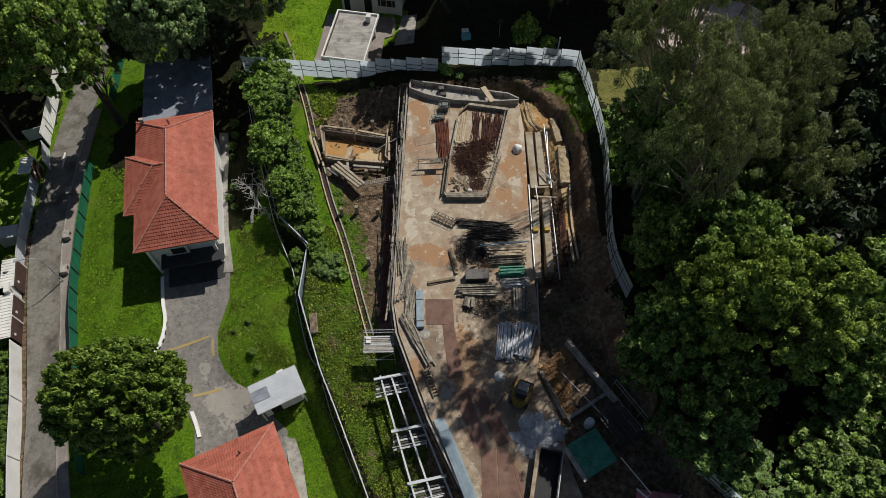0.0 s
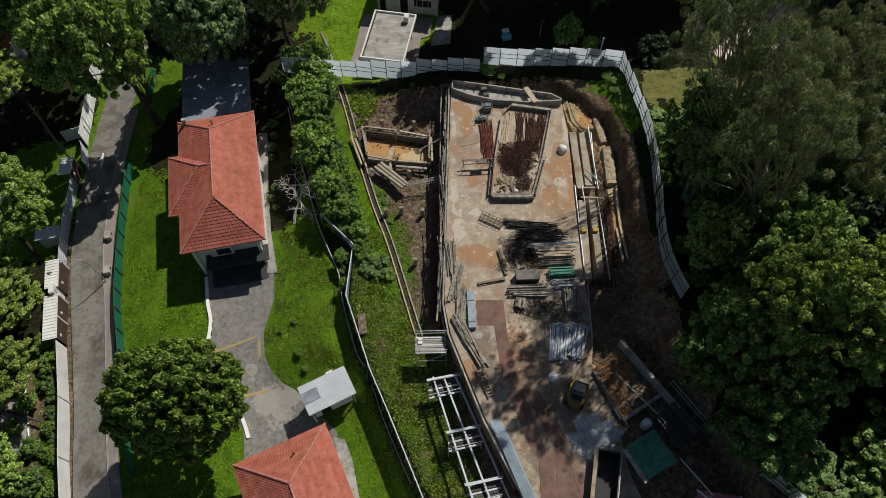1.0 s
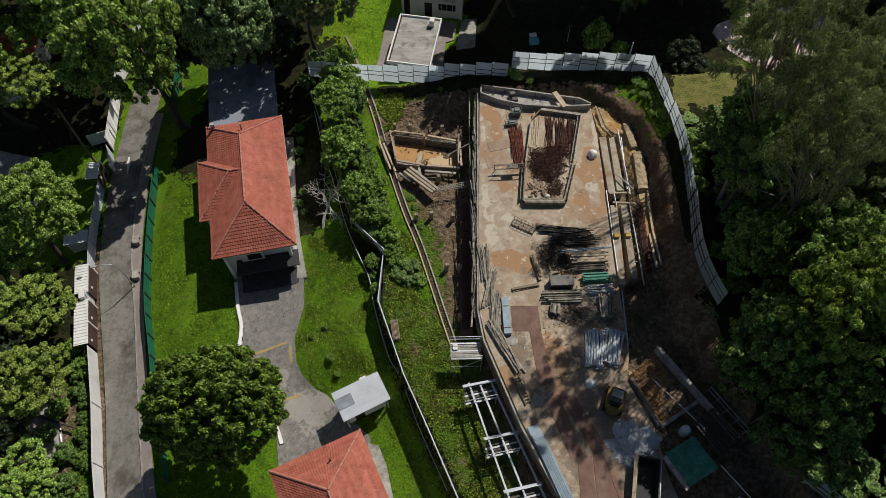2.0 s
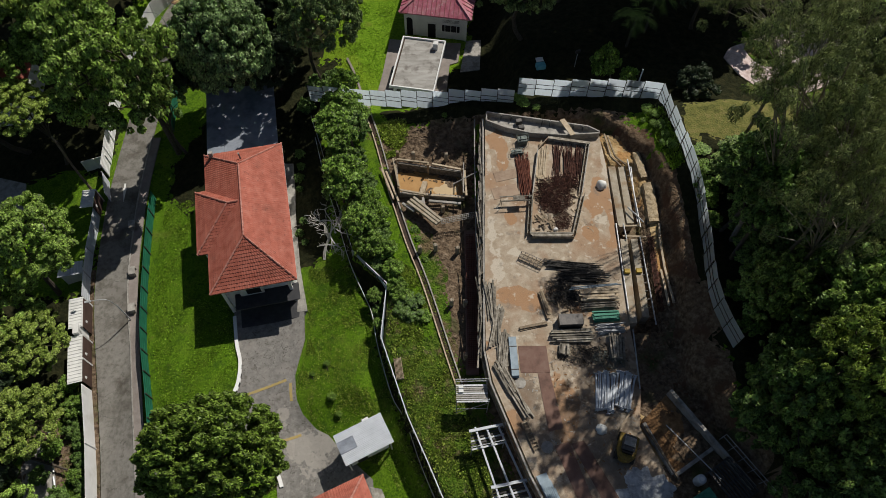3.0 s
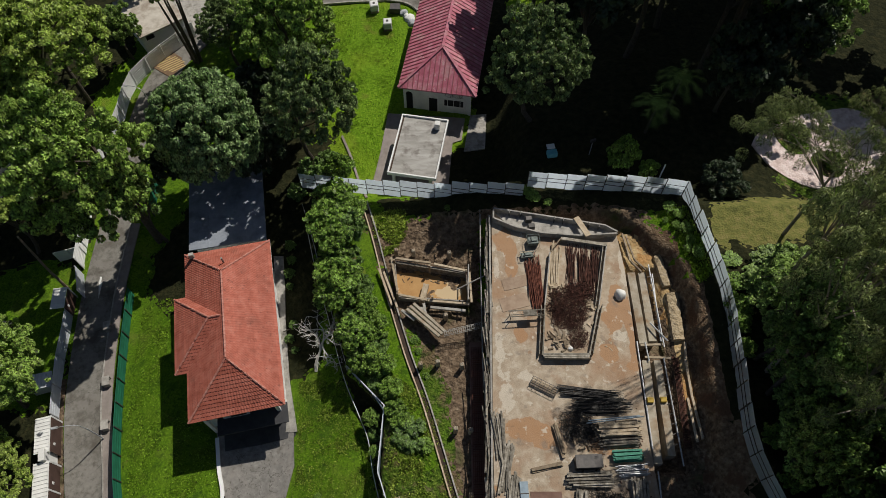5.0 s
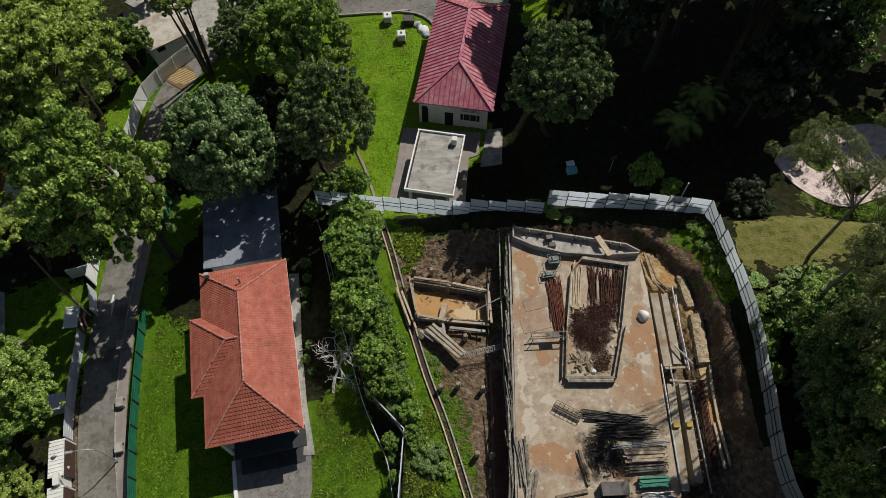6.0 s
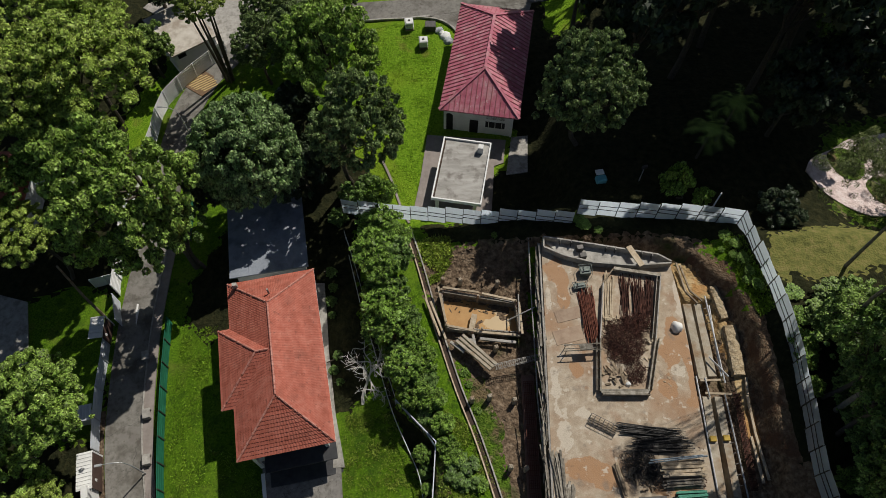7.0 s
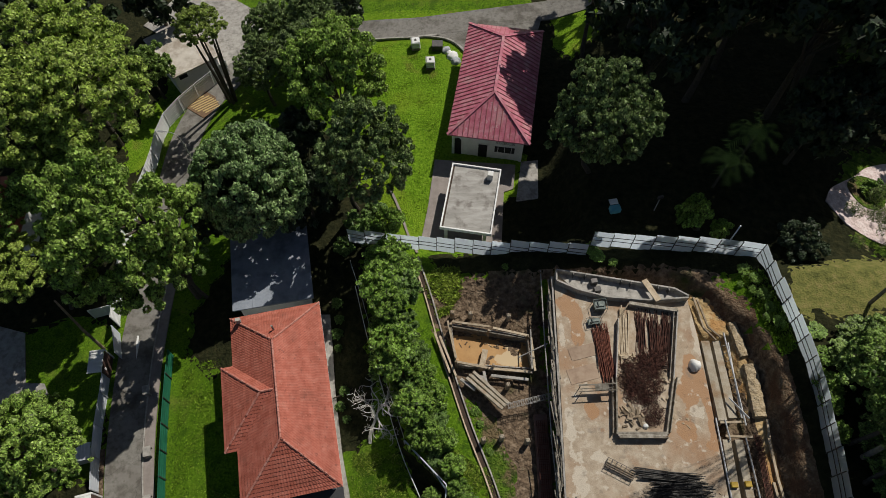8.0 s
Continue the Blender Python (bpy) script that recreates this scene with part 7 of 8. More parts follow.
tangle("timber_scrap", "scattered splintered boards beside the steel heap", (2.3, 29.2), 0.9, 0.7, 14, "wood", 1.0, 0.08, 0.35, 8, squared=True)
bundle("board_pair", "two long boards lying on the slab", "boards", (-0.4, 27.2), 2.7, 0.5, 2, 2, 12, "wood", 0.14, False, 0.3, 1.5, 16)
bundle("board_pair", "boards leaning upright beside the steel heap", "boards", (0.6, 29.2), 2.6, 0.5, 3, 3, 103, "wood", 0.14, False, 0.3, 2, 17)
bm = boxes(((0, 0, 0.42), (2.0, 0.95, 0.8)))
root = thing("tool_box", 2.6, 27.45, S, 2, "large dark steel tool box on the slab", "tool box")
part("body", bm, M["darksteel"], root, "", 0.03)
part("lid", boxes(((0, 0, 0.86), (2.06, 1.0, 0.08))), M["darksteel"], root, "", 0.02)
bundle("board_stack", "stack of brown and grey boards on the slab", "boards", (2.7, 26.25), 3.4, 1.1, 4, 8, 2, "oldboard", 0.12, False, 0.35, 2.5, 18)
bundle("board_stack", "bundle of green-wrapped boards on the slab", "boards", (5.75, 28.0), 2.2, 0.9, 6, 8, 3, "greenroof", 0.11, False, 0.3, 1.5, 19)
bundle("frame_stack", "stack of grey steel frames on the slab", "scaffold", (6.0, 26.9), 2.2, 0.9, 5, 7, 5, "steel", 0.09, True, 0.4, 4, 20)
bundle("board_stack", "stack of short pale boards on the slab", "boards", (1.9, 25.0), 1.0, 0.9, 5, 6, 80, "oldboard", 0.12, False, 0.3, 3, 21)
bundle("board_stack", "stack of weathered planks in shade on the slab", "boards", (6.3, 25.2), 2.2, 1.3, 4, 8, 88, "oldboard", 0.12, False, 0.3, 3, 22)
tangle("steel_heap", "dark strewn couplers and scrap on the slab", (3.6, 24.6), 2.2, 0.9, 160, "blacksteel", 0.6, 0.04, 0.25, 9)
tangle("steel_heap", "grey strewn clamps and short tubes on the slab", (5.6, 24.0), 1.4, 0.7, 90, "machinegrey", 0.5, 0.04, 0.3, 10)


def props(c, n, length, rz, seed, label, width):
    """Telescopic steel props with end plates."""
    rg = random.Random(seed)
    bm = B()
    tube(bm, [(-length / 2, 0, 0), (0.1, 0, 0)], 0.085, 7)
    tube(bm, [(0.1, 0, 0), (length / 2, 0, 0)], 0.062, 7)
    outer_tube = meshed("tube", bm, M["sheetmetal"])
    plate = meshed("end_plate", boxes(((0, 0, 0), (0.04, 0.28, 0.28))), M["sheetmetal"])
    for k in range(n):
        r = thing("steel_prop", c[0], c[1], S, rz, label, "prop", "steel props")
        layer = k // 9
        r.matrix_basis = pose(c[0], c[1], S, 0, 0, rz) @ pose(rg.uniform(-0.2, 0.2), (k % 9 - 4) * width / 9 + rg.uniform(-0.05, 0.05), 0.12 + layer * 0.16, 0, 0, rg.gauss(0, 3.5))
        ob = new("tube", outer_tube)
        ob.parent = r
        for s in (-1, 1):
            ob = new("end_plate", plate)
            ob.parent = r
            ob.location = (s * length / 2, 0, 0)


props((4.85, 21.4), 15, 3.1, 82, 3, "galvanised steel prop in a pile on the slab", 1.6)
props((6.35, 21.5), 15, 2.9, 75, 4, "galvanised steel prop in a fanned pile on the slab", 1.5)

root = thing("panel_bundle", -2.35, 24.3, S, 2, "strapped bundle of pale grey metal panels on the slab", "panels")
for k in range(4):
    part("panel", boxes(((0.01 * (k % 2), 0.02 * k, 0.09 + 0.1 * k), (0.62, 3.4, 0.09))), M["bluesheet"], root, "", 0.01)
for y in (-1.1, 0.9):
    part("strap", boxes(((0, y, 0.26), (0.65, 0.06, 0.42))), M["darksteel"], root)
for k, (c, L, rz, n, sd) in enumerate((((-4.0, 29.2), 4.0, 96, 5, 31), ((-3.6, 27.2), 3.6, 82, 6, 32), ((-3.2, 25.0), 3.4, 86, 8, 33), ((-3.1, 22.6), 3.0, 112, 7, 34), ((-2.2, 20.8), 3.2, 118, 5, 35))):
    bundle("plank_heap", "loose heap of weathered planks along the slab edge", "planks", c, L, 0.8, 3, n, rz, "oldboard", 0.11, False, 0.4, 7, sd)
PLATE = "brown rusted steel road plate on the slab"
for quad in (((-1.9, 25.4), (0.45, 25.4), (0.6, 23.05), (-1.8, 23.05)), ((-0.42, 23.0), (0.55, 23.1), (1.29, 18.52), (0.1, 18.25)), ((0.46, 17.14), (1.63, 17.46), (3.11, 12.85), (2.13, 12.49)), ((1.78, 17.3), (2.8, 17.54), (4.99, 13.3), (3.92, 12.78)),
             ((2.6, 12.35), (3.7, 12.7), (3.75, 7.2), (2.5, 7.2)), ((3.8, 12.7), (4.5, 12.8), (5.9, 7.2), (3.85, 7.2)), ((4.6, 12.7), (5.12, 11.55), (7.0, 7.2), (6.0, 7.2))):
    bm = B()
    cx, cy = sum(p[0] for p in quad) / 4, sum(p[1] for p in quad) / 4
    prism(bm, [(x - cx, y - cy) for x, y in quad], 0.0, 0.035)
    ob = solid("road_plate", bm, M["rustplate"], PLATE, "steel plate", "road plates")
    ob.location = (cx, cy, S)
root = thing("ladder", -1.35, 17.9, S, -68, "short wooden ladder lying on the slab", "ladder")
for s in (-0.25, 0.25):
    part("rail", boxes(((0, s, 0.12), (2.5, 0.08, 0.12))), M["wood"], root)
for k in range(9):
    part("rung", boxes(((-1.1 + k * 0.27, 0, 0.13), (0.1, 0.5, 0.06))), M["wood"], root)
for x, y in ((-1.9, 22.2), (-0.1, 17.05)):
    bm = B()
    tube(bm, [(0, 0, 0), (0, 0, 0.04)], 0.47, 20)
    tube(bm, [(0, 0, 0.04), (0, 0, 0.055)], 0.4, 20)
    ob = solid("manhole_cover", bm, M["concrete"], "round grey manhole cover set in the slab", "manhole cover", "manhole covers")
    ob.location = (x, y, S)
root = thing("roof_sheet_stack", -0.7, 14.9, S, -68.5, "stack of pale blue corrugated sheets along the slab edge", "metal sheets")
for k in range(3):
    part("sheet", boxes(((3.6 + 0.25 * k, 0.05 * k, 0.1 + 0.1 * k), (7.4 - k * 0.8, 0.85, 0.03))), M["bluesheet"], root)
for k in range(6):
    part("rib", boxes(((3.9, -0.35 + 0.14 * k, 0.34), (6.0, 0.04, 0.04))), M["bluesheet"], root)

# cement spill and small things
bm = B()
ring = []
for a in np.linspace(0, 2 * math.pi, 90)[:-1]:
    c, d = math.cos(a), math.sin(a)
    r = 1.75 * (1 + 0.4 * noise.noise((c * 1.3, d * 1.3, 2)) + 0.28 * noise.noise((c * 4, d * 4, 5)) + 0.16 * noise.noise((c * 11, d * 11, 8)))
    ring.append((7.0 + 1.25 * r * c, 13.6 + 0.9 * r * d))
prism(bm, ring, S - 0.02, S + 0.025)
solid("cement_spill", bm, M["cement"], "dried grey cement spill with ragged edges on the slab", "cement spill")
bm = B()
prism(bm, [(7.2 + 0.6 * (x - 7.0), 13.7 - 0.6 * (y - 13.6)) for x, y in ring[::-1]], S, S + 0.05)
solid("cement_crust", bm, M["cement"], "thicker crust in the middle of the cement spill", "cement spill")
lump("cement_bag", 4.25, 18.4, S, 0.45, 0.5, M["white"], "white torn cement bag on the slab", "bag", 21)


def site_dumper(x, y, rz):
    root = thing("site_dumper", x, y, S, rz, "small muddy yellow site machine with grey hood", "site machine")
    for sx in (-0.6, 0.6):
        for sy in (-0.7, 0.7):
            bm = B()
            tube(bm, [(sx - 0.14, sy, 0.38), (sx + 0.14, sy, 0.38)], 0.38, 14)
            part("wheel", bm, M["rubber"], root)
    bm = B()
    prism(bm, [(0.72 * math.cos(a), -0.45 + 0.75 * math.sin(a)) for a in np.linspace(math.pi, 2 * math.pi, 13)] + [(0.72, 0.9), (-0.72, 0.9)], 0.35, 1.05)
    part("body", bm, M["mudyellow"], root, "muddy yellow body", 0.05)
    bm = B()
    beam(bm, (0, -0.5, 1.35), (0, 0.75, 1.2), 1.0, 0.6)
    part("hood", bm, M["darksteel"], root, "grey hood", 0.12)
    part("panel", boxes(((0, 0.2, 1.62), (0.85, 0.7, 0.05), 0, -7, 0)), M["concrete"], root, "grey hood panel", 0.01)
    part("window", boxes(((0, -0.62, 1.3), (0.8, 0.1, 0.35))), M["darkgap"], root)
    bm = B()
    tube(bm, [(0.3, -0.3, 1.4), (0.3, -0.3, 1.9)], 0.04, 6)
    part("exhaust", bm, M["darksteel"], root)


site_dumper(5.9, 16.9, -20)

# ---- south-east corner of the site ----
bm = B()
prism(bm, [(7.5, 19.0), (9.8, 21.2), (12.6, 16.9), (9.3, 14.9)], -1.0, S + 0.02)
solid("clay_base", bm, M["clay"], "damp clay floor inside unfinished footing walls", "footing", kind="structure")
root = thing("footing_wall", 7.5, 19.0, S, 0, "low raw concrete footing walls round a clay floor", "footing")
for a, b, h in (((7.6, 18.9), (9.3, 15.0), 0.25), ((9.4, 14.9), (12.6, 16.9), 0.3), ((9.9, 21.3), (12.7, 17.1), 1.0), ((12.7, 17.1), (14.9, 13.9), 1.0)):
    low_wall(root, a, b, S - 0.4, S + h, 0.28)
bm = B()
tube(bm, [(9.2, 18.6, S + 0.6), (12.3, 14.4, S + 1.4)], 0.04, 6)
solid("pipe", bm, M["steel"], "long thin steel pipe leaning over the footing", "pipe")
for k, (a, b) in enumerate((((7.2, 20.4), (3.6, 15.8)), ((7.6, 18.6), (9.6, 14.6)))):
    bm = B()
    beam(bm, (*a, S + 0.2 + 0.05 * k), (*b, S + 0.2 + 0.05 * k), 0.16, 0.2)
    solid("long_board", bm, M["wood"], "long weathered board lying on the slab", "board", bevel=0.01)
root = thing("slatted_platform", 11.6, 14.9, S, 0, "dark slatted platform over shaded ground", "platform")
o = Vector((11.6, 14.9, 0))
A_, B_, C_, D_ = [Vector(p) for p in ((11.6, 14.9), (13.3, 16.0), (14.9, 13.6), (13.1, 12.5))]
for k in range(9):
    p, q = A_.lerp(B_, k / 8), D_.lerp(C_, k / 8)
    bm = B()
    beam(bm, (p.x - o.x, p.y - o.y, 1.3), (q.x - o.x, q.y - o.y, 1.3), 0.12, 0.1)
    part("joist", bm, M["darksteel"], root)
for p, q in ((A_, B_), (D_, C_), (A_.lerp(D_, 0.5), B_.lerp(C_, 0.5))):
    bm = B()
    beam(bm, (p.x - o.x, p.y - o.y, 1.18), (q.x - o.x, q.y - o.y, 1.18), 0.14, 0.14)
    part("bearer", bm, M["darksteel"], root)
for p in (A_, B_, C_, D_):
    part("post", boxes(((p.x - o.x, p.y - o.y, 0.2), (0.14, 0.14, 2.0))), M["darksteel"], root)
root = thing("guard_rail", 13.0, 17.4, S, -56, "scaffold tube guard rail beside the platform", "guard rail")
for k in range(6):
    bm = B()
    tube(bm, [(k * 1.0, 0.3, -0.2), (k * 1.0, 0.3, 1.9)], 0.03, 5)
    part("post", bm, M["steel"], root)
for z in (1.2, 1.8):
    bm = B()
    tube(bm, [(0, 0.3, z), (5, 0.3, z)], 0.03, 5)
    part("rail", bm, M["steel"], root)
root = thing("site_hut", 8.9, 12.4, S, 29.5, "site hut with green tarpaulin roof", "hut")
part("wall", boxes(((1.3, -1.2, 0.9), (2.3, 2.2, 1.8))), M["wood"], root)
part("roof", boxes(((1.32, -1.3, 1.9), (2.65, 2.75, 0.08), 0, -2, 0)), M["greenroof"], root, "green tarpaulin roof", 0.02)
for k in range(7):
    part("rib", boxes(((1.32, -0.1 - k * 0.4, 1.95), (2.6, 0.05, 0.04))), M["greenroof"], root)
part("side_board", boxes(((-0.2, -1.4, 1.75), (0.35, 2.7, 0.08))), M["concrete"], root, "pale board along the eave")
root = thing("water_barrel", 11.0, 14.45, S, 0, "white plastic water barrel on the site", "barrel")
bm = B()
tube(bm, [(0, 0, 0), (0, 0, 0.15), (0, 0, 0.6), (0, 0, 1.1), (0, 0, 1.2)], (0.33, 0.36, 0.38, 0.36, 0.25), 16)
part("body", bm, M["sheetmetal"], root, "", 0)
bm = B()
tube(bm, [(0, 0, 1.2), (0, 0, 1.26)], 0.16, 12)
part("cap", bm, M["white"], root)
root = thing("waste_bin", 7.4, 10.3, S, -12, "long open dark steel waste bin", "waste bin")
for c, s in (((-0.85, 0, 0.5), (0.12, 4.2, 1.1)), ((0.85, 0, 0.5), (0.12, 4.2, 1.1)), ((0, 2.1, 0.5), (1.6, 0.12, 1.1)), ((0, -2.1, 0.5), (1.6, 0.12, 1.1))):
    part("side", boxes((c, s)), M["darksteel"], root)
part("floor", boxes(((0, 0, 0.05), (1.7, 4.2, 0.06))), M["darkgap"], root)
part("rim", boxes(((0.9, 0, 1.08), (0.06, 4.3, 0.06))), M["steel"], root)
part("rim", boxes(((-0.98, 0, 1.08), (0.28, 4.3, 0.06))), M["wood"], root)
bm = B()
tube(bm, [(12.8, 11.6, 2.4), (14.6, 9.0, 2.6), (14.3, 8.8, 2.6)], 0.04, 6)
solid("pipe", bm, M["white"], "thin white pipe beside the site hut", "pipe")

# ---- east edge: strip footings, rails and trench ----
root = thing("strip_footing", 8.6, 44.0, 0.0, 0, "pairs of long raw concrete footing beams in a trench", "footing")
for a, b, w in (((8.22, 43.9), (8.32, 37.2), 0.68), ((9.17, 43.9), (9.15, 37.4), 0.66), ((8.3, 35.7), (8.0, 27.4), 0.64), ((9.24, 35.7), (9.15, 28.0), 0.6)):
    low_wall(root, a, b, -1.0, 0.78, w, "beamconc", "beam")
for k in range(10):
    y = 43.4 - k * 0.68
    low_wall(root, (9.5, y), (9.85, y + 0.1), 0.8, 0.84, 0.05, "darksteel", "stirrup")
for k in range(9):
    y = 35.2 - k * 0.8
    low_wall(root, (9.45, y), (9.8, y + 0.1), 0.8, 0.84, 0.05, "darksteel", "stirrup")
for k, (a, b, za, zb) in enumerate((((9.68, 44.4), (9.86, 36.7), 1.3, 1.2), ((9.95, 43.6), (9.7, 37.3), 1.1, 1.1), ((9.72, 35.8), (9.87, 27.2), 1.0, 0.9), ((7.8, 37.4), (7.75, 28.5), 0.75, 0.75), ((7.85, 26.8), (7.68, 21.6), 0.9, 0.9), ((9.0, 38.9), (10.2, 37.2), 1.2, 1.3), ((8.4, 37.2), (8.5, 35.6), 1.0, 0.95))):
    bm = B()
    tube(bm, [(*a, za), (*b, zb)], 0.065, 6)
    solid("scaffold_tube", bm, M["steel"], "long galvanised scaffold tube along the footing trench", "scaffold tube", "scaffold tubes")
for a, b in (((8.0, 37.0), (10.0, 37.05)), ((8.2, 35.95), (10.3, 35.85))):
    bm = B()
    beam(bm, (*a, 0.92), (*b, 0.92), 0.18, 0.1)
    solid("walk_board", bm, M["palewood"], "weathered board laid across the footing trench", "board", "trench boards", bevel=0.01)
for x, y in ((8.1, 32.3), (9.15, 32.35)):
    bm = boxes(((0, 0, 0.14), (0.5, 0.42, 0.28)))
    ob = solid("yellow_box", bm, M["yellow"], "small yellow plastic box on the footing beam", "box", "yellow boxes", bevel=0.03)
    ob.location = (x, y, 0.78)
for a, b, z in (((11.7, 37.2), (11.5, 35.8), 1.05), ((11.5, 35.8), (11.45, 32.7), 0.95), ((11.45, 32.7), (11.7, 29.2), 0.95), ((11.1, 32.5), (11.25, 29.0), 0.9)):
    bm = B()
    beam(bm, (*a, z), (*b, z), 0.2, 0.16)
    solid("timber", bm, M["palewood"], "long squared timber lying along the trench", "timber", "trench timbers", bevel=0.015)
for a, b, z in (((7.95, 47.9), (8.3, 45.0), 0.85), ((8.25, 47.7), (8.7, 45.2), 0.8), ((8.3, 45.0), (9.1, 43.9), 0.9), ((8.7, 45.2), (9.6, 44.2), 0.75)):
    bm = B()
    beam(bm, (*a, z), (*b, z), 0.16, 0.14)
    solid("timber", bm, M["wood"], "squared edging timber beside the sandy ledge", "timber", "ledge timbers", bevel=0.015)


def sheeted_bank(a, b, w, top, label):
    """A long low heap under a crumpled sheet, from a to b."""
    a, b = Vector(a), Vector(b)
    d = b - a
    s = Vector((d.y, -d.x)).normalized()
    n, m = 34, 9
    bm = B()
    rows = []
    for i in range(n + 1):
        row = []
        for j in range(m + 1):
            e = j / m * 2 - 1
            p = a + d * (i / n) + s * (e * w / 2 * (1 + 0.12 * noise.noise((i * 0.4, j * 0.1, 3))))
            edge = 1 if 0 < i < n and 0 < j < m else 0
            z = (0.85 + 0.15 * (1 - e * e)) * top + 0.12 * noise.noise((p.x * 1.6, p.y * 1.6, 1)) + 0.03 * noise.noise((p.x * 6, p.y * 6, 2))
            row.append(bm.verts.new((p.x, p.y, z if edge else -0.2)))
        rows.append(row)
    for r0, r1 in zip(rows, rows[1:]):
        for j in range(m):
            bm.faces.new((r0[j], r0[j + 1], r1[j + 1], r1[j]))
    return solid("sand_bank", bm, M["sandsheet"], label, "sand bank", "sand banks")


sheeted_bank((11.4, 41.9), (11.3, 37.3), 1.25, 1.15, "sheet-covered bank of pale sand beside the trench")
sheeted_bank((10.75, 45.6), (11.2, 42.4), 0.9, 1.05, "sheet-covered strip of pale sand below the cut bank")


def rebar_mat(label, a, b, w, z, n, material):
    a, b = Vector(a), Vector(b)
    root = thing("rebar_mat", a.x, a.y, z, 0, label, "reinforcement")
    d = b - a
    u = d.normalized()
    s = Vector((-u.y, u.x))
    for k in range(n):
        p = d * (k / (n - 1))
        bm = B()
        beam(bm, (p.x - s.x * w / 2, p.y - s.y * w / 2, 0), (p.x + s.x * w / 2, p.y + s.y * w / 2, 0), 0.04)
        part("cross_bar", bm, M[material], root)
    for k in range(6):
        q = s * (w * (k / 5 - 0.5))
        bm = B()
        beam(bm, (q.x, q.y, 0.04), (q.x + d.x, q.y + d.y, 0.04), 0.04)
        part("long_bar", bm, M[material], root)


rebar_mat("rust-brown reinforcement mat in the trench", (10.75, 36.0), (10.5, 28.5), 0.5, 0.8, 60, "rustdark")
rebar_mat("rust-brown reinforcement mat below the slab wall", (-5.55, 38.0), (-5.6, 24.5), 0.8, -2.25, 70, "rust")
bm = B()
beam(bm, (-5.55, 38.6, -2.6), (-5.6, 24.0, -2.6), 1.1, 0.3)
solid("wall_footing", bm, M["rustplate"], "dark red-brown footing below the slab wall", "footing")

# ---- low ground west of the slab ----
DRAIN = smooth_line([(-16.4, 54.0), (-15.0, 49.5), (-13.4, 43.4), (-12.9, 41.9), (-11.5, 37.5), (-9.8, 32.9), (-7.8, 26.4), (-6.8, 23.2)], 8)
root = thing("open_drain", -16.4, 54.0, 0, 0, "narrow open drain with concrete rims across the grass", "drain", kind="structure")
for lo, hi, lift, mk, nm in ((-0.34, -0.22, 0.2, "concrete", "rim"), (0.22, 0.34, 0.2, "palewood", "rim"), (-0.22, 0.22, 0.03, "drainbed", "bed")):
    bm = B()
    ribbon(bm, DRAIN, lo, hi, lift, 0.3, 1)
    bmesh.ops.translate(bm, vec=(16.4, -54.0, 0), verts=bm.verts)
    part(nm, bm, M[mk], root)

PZ = -3.0
root = thing("pit_frame", -9.6, 44.4, PZ, 0, "timber and concrete formwork round a pit of orange clay water", "formwork")
corners = [(-13.0, 46.4), (-6.3, 45.2), (-6.1, 42.4), (-12.6, 42.9)]
for a, b, z1 in ((corners[0], corners[1], -1.9), (corners[1], corners[2], -1.7), (corners[2], corners[3], -2.3), (corners[3], corners[0], -1.9)):
    low_wall(root, a, b, PZ - 0.2, z1, 0.1, "oldboard")
    low_wall(root, (a[0], a[1] + 0.25), (b[0], b[1] + 0.25), PZ - 0.2, z1 - 0.15, 0.1, "concrete")
    for k in range(12):
        p = Vector(a).lerp(Vector(b), (k + 0.5) / 12)
        part("starter_bar", boxes(((p.x + 9.6, p.y + 0.12 - 44.4, z1 - PZ - 0.05), (0.03, 0.03, 0.6), 0, 8 * (k % 3 - 1), 6 * (k % 2))), M["rust"], root)
bm = B()
prism(bm, [(x + 9.6, y - 44.4) for x, y in corners], 0.05, 0.16)
part("clay_floor", bm, M["orange"], root, "orange wet clay floor")
low_wall(root, (-10.0, 44.3), (-10.4, 42.5), PZ, -2.2, 0.5, "palewood", "cross_board")
for x, y in corners + [(-9.7, 45.8), (-9.4, 42.6)]:
    part("post", boxes(((x + 9.6, y - 44.4, 0.7), (0.18, 0.18, 1.9))), M["wood"], root)
for a, b, z in (((-12.9, 46.75), (-9.6, 46.25), -1.75), ((-9.3, 46.15), (-6.2, 45.4), -1.75), ((-13.3, 46.8), (-12.6, 43.3), -1.7), ((-12.7, 43.1), (-9.9, 42.5), -1.95), ((-9.8, 42.45), (-6.0, 42.1), -1.95), ((-6.0, 45.2), (-5.85, 42.1), -1.6), ((-14.0, 45.6), (-12.6, 41.9), -2.3), ((-14.5, 46.0), (-13.1, 42.2), -2.35)):
    bm = B()
    beam(bm, (*a, z), (*b, z), 0.2, 0.16)
    solid("form_timber", bm, M["palewood"], "pale squared timber on the pit formwork", "timber", "formwork timbers", bevel=0.01)
for off in (0, 0.36, 0.72):
    bm = B()
    beam(bm, (-11.7 + off * 0.8, 41.6 + off * 0.75, -1.9), (-8.75 + off * 0.7, 38.85 + off * 0.6, -1.7), 0.26, 0.25)
    solid("precast_beam", bm, M["beamconc"], "diagonal raw concrete beam below the pit", "beam", "precast beams", bevel=0.02)
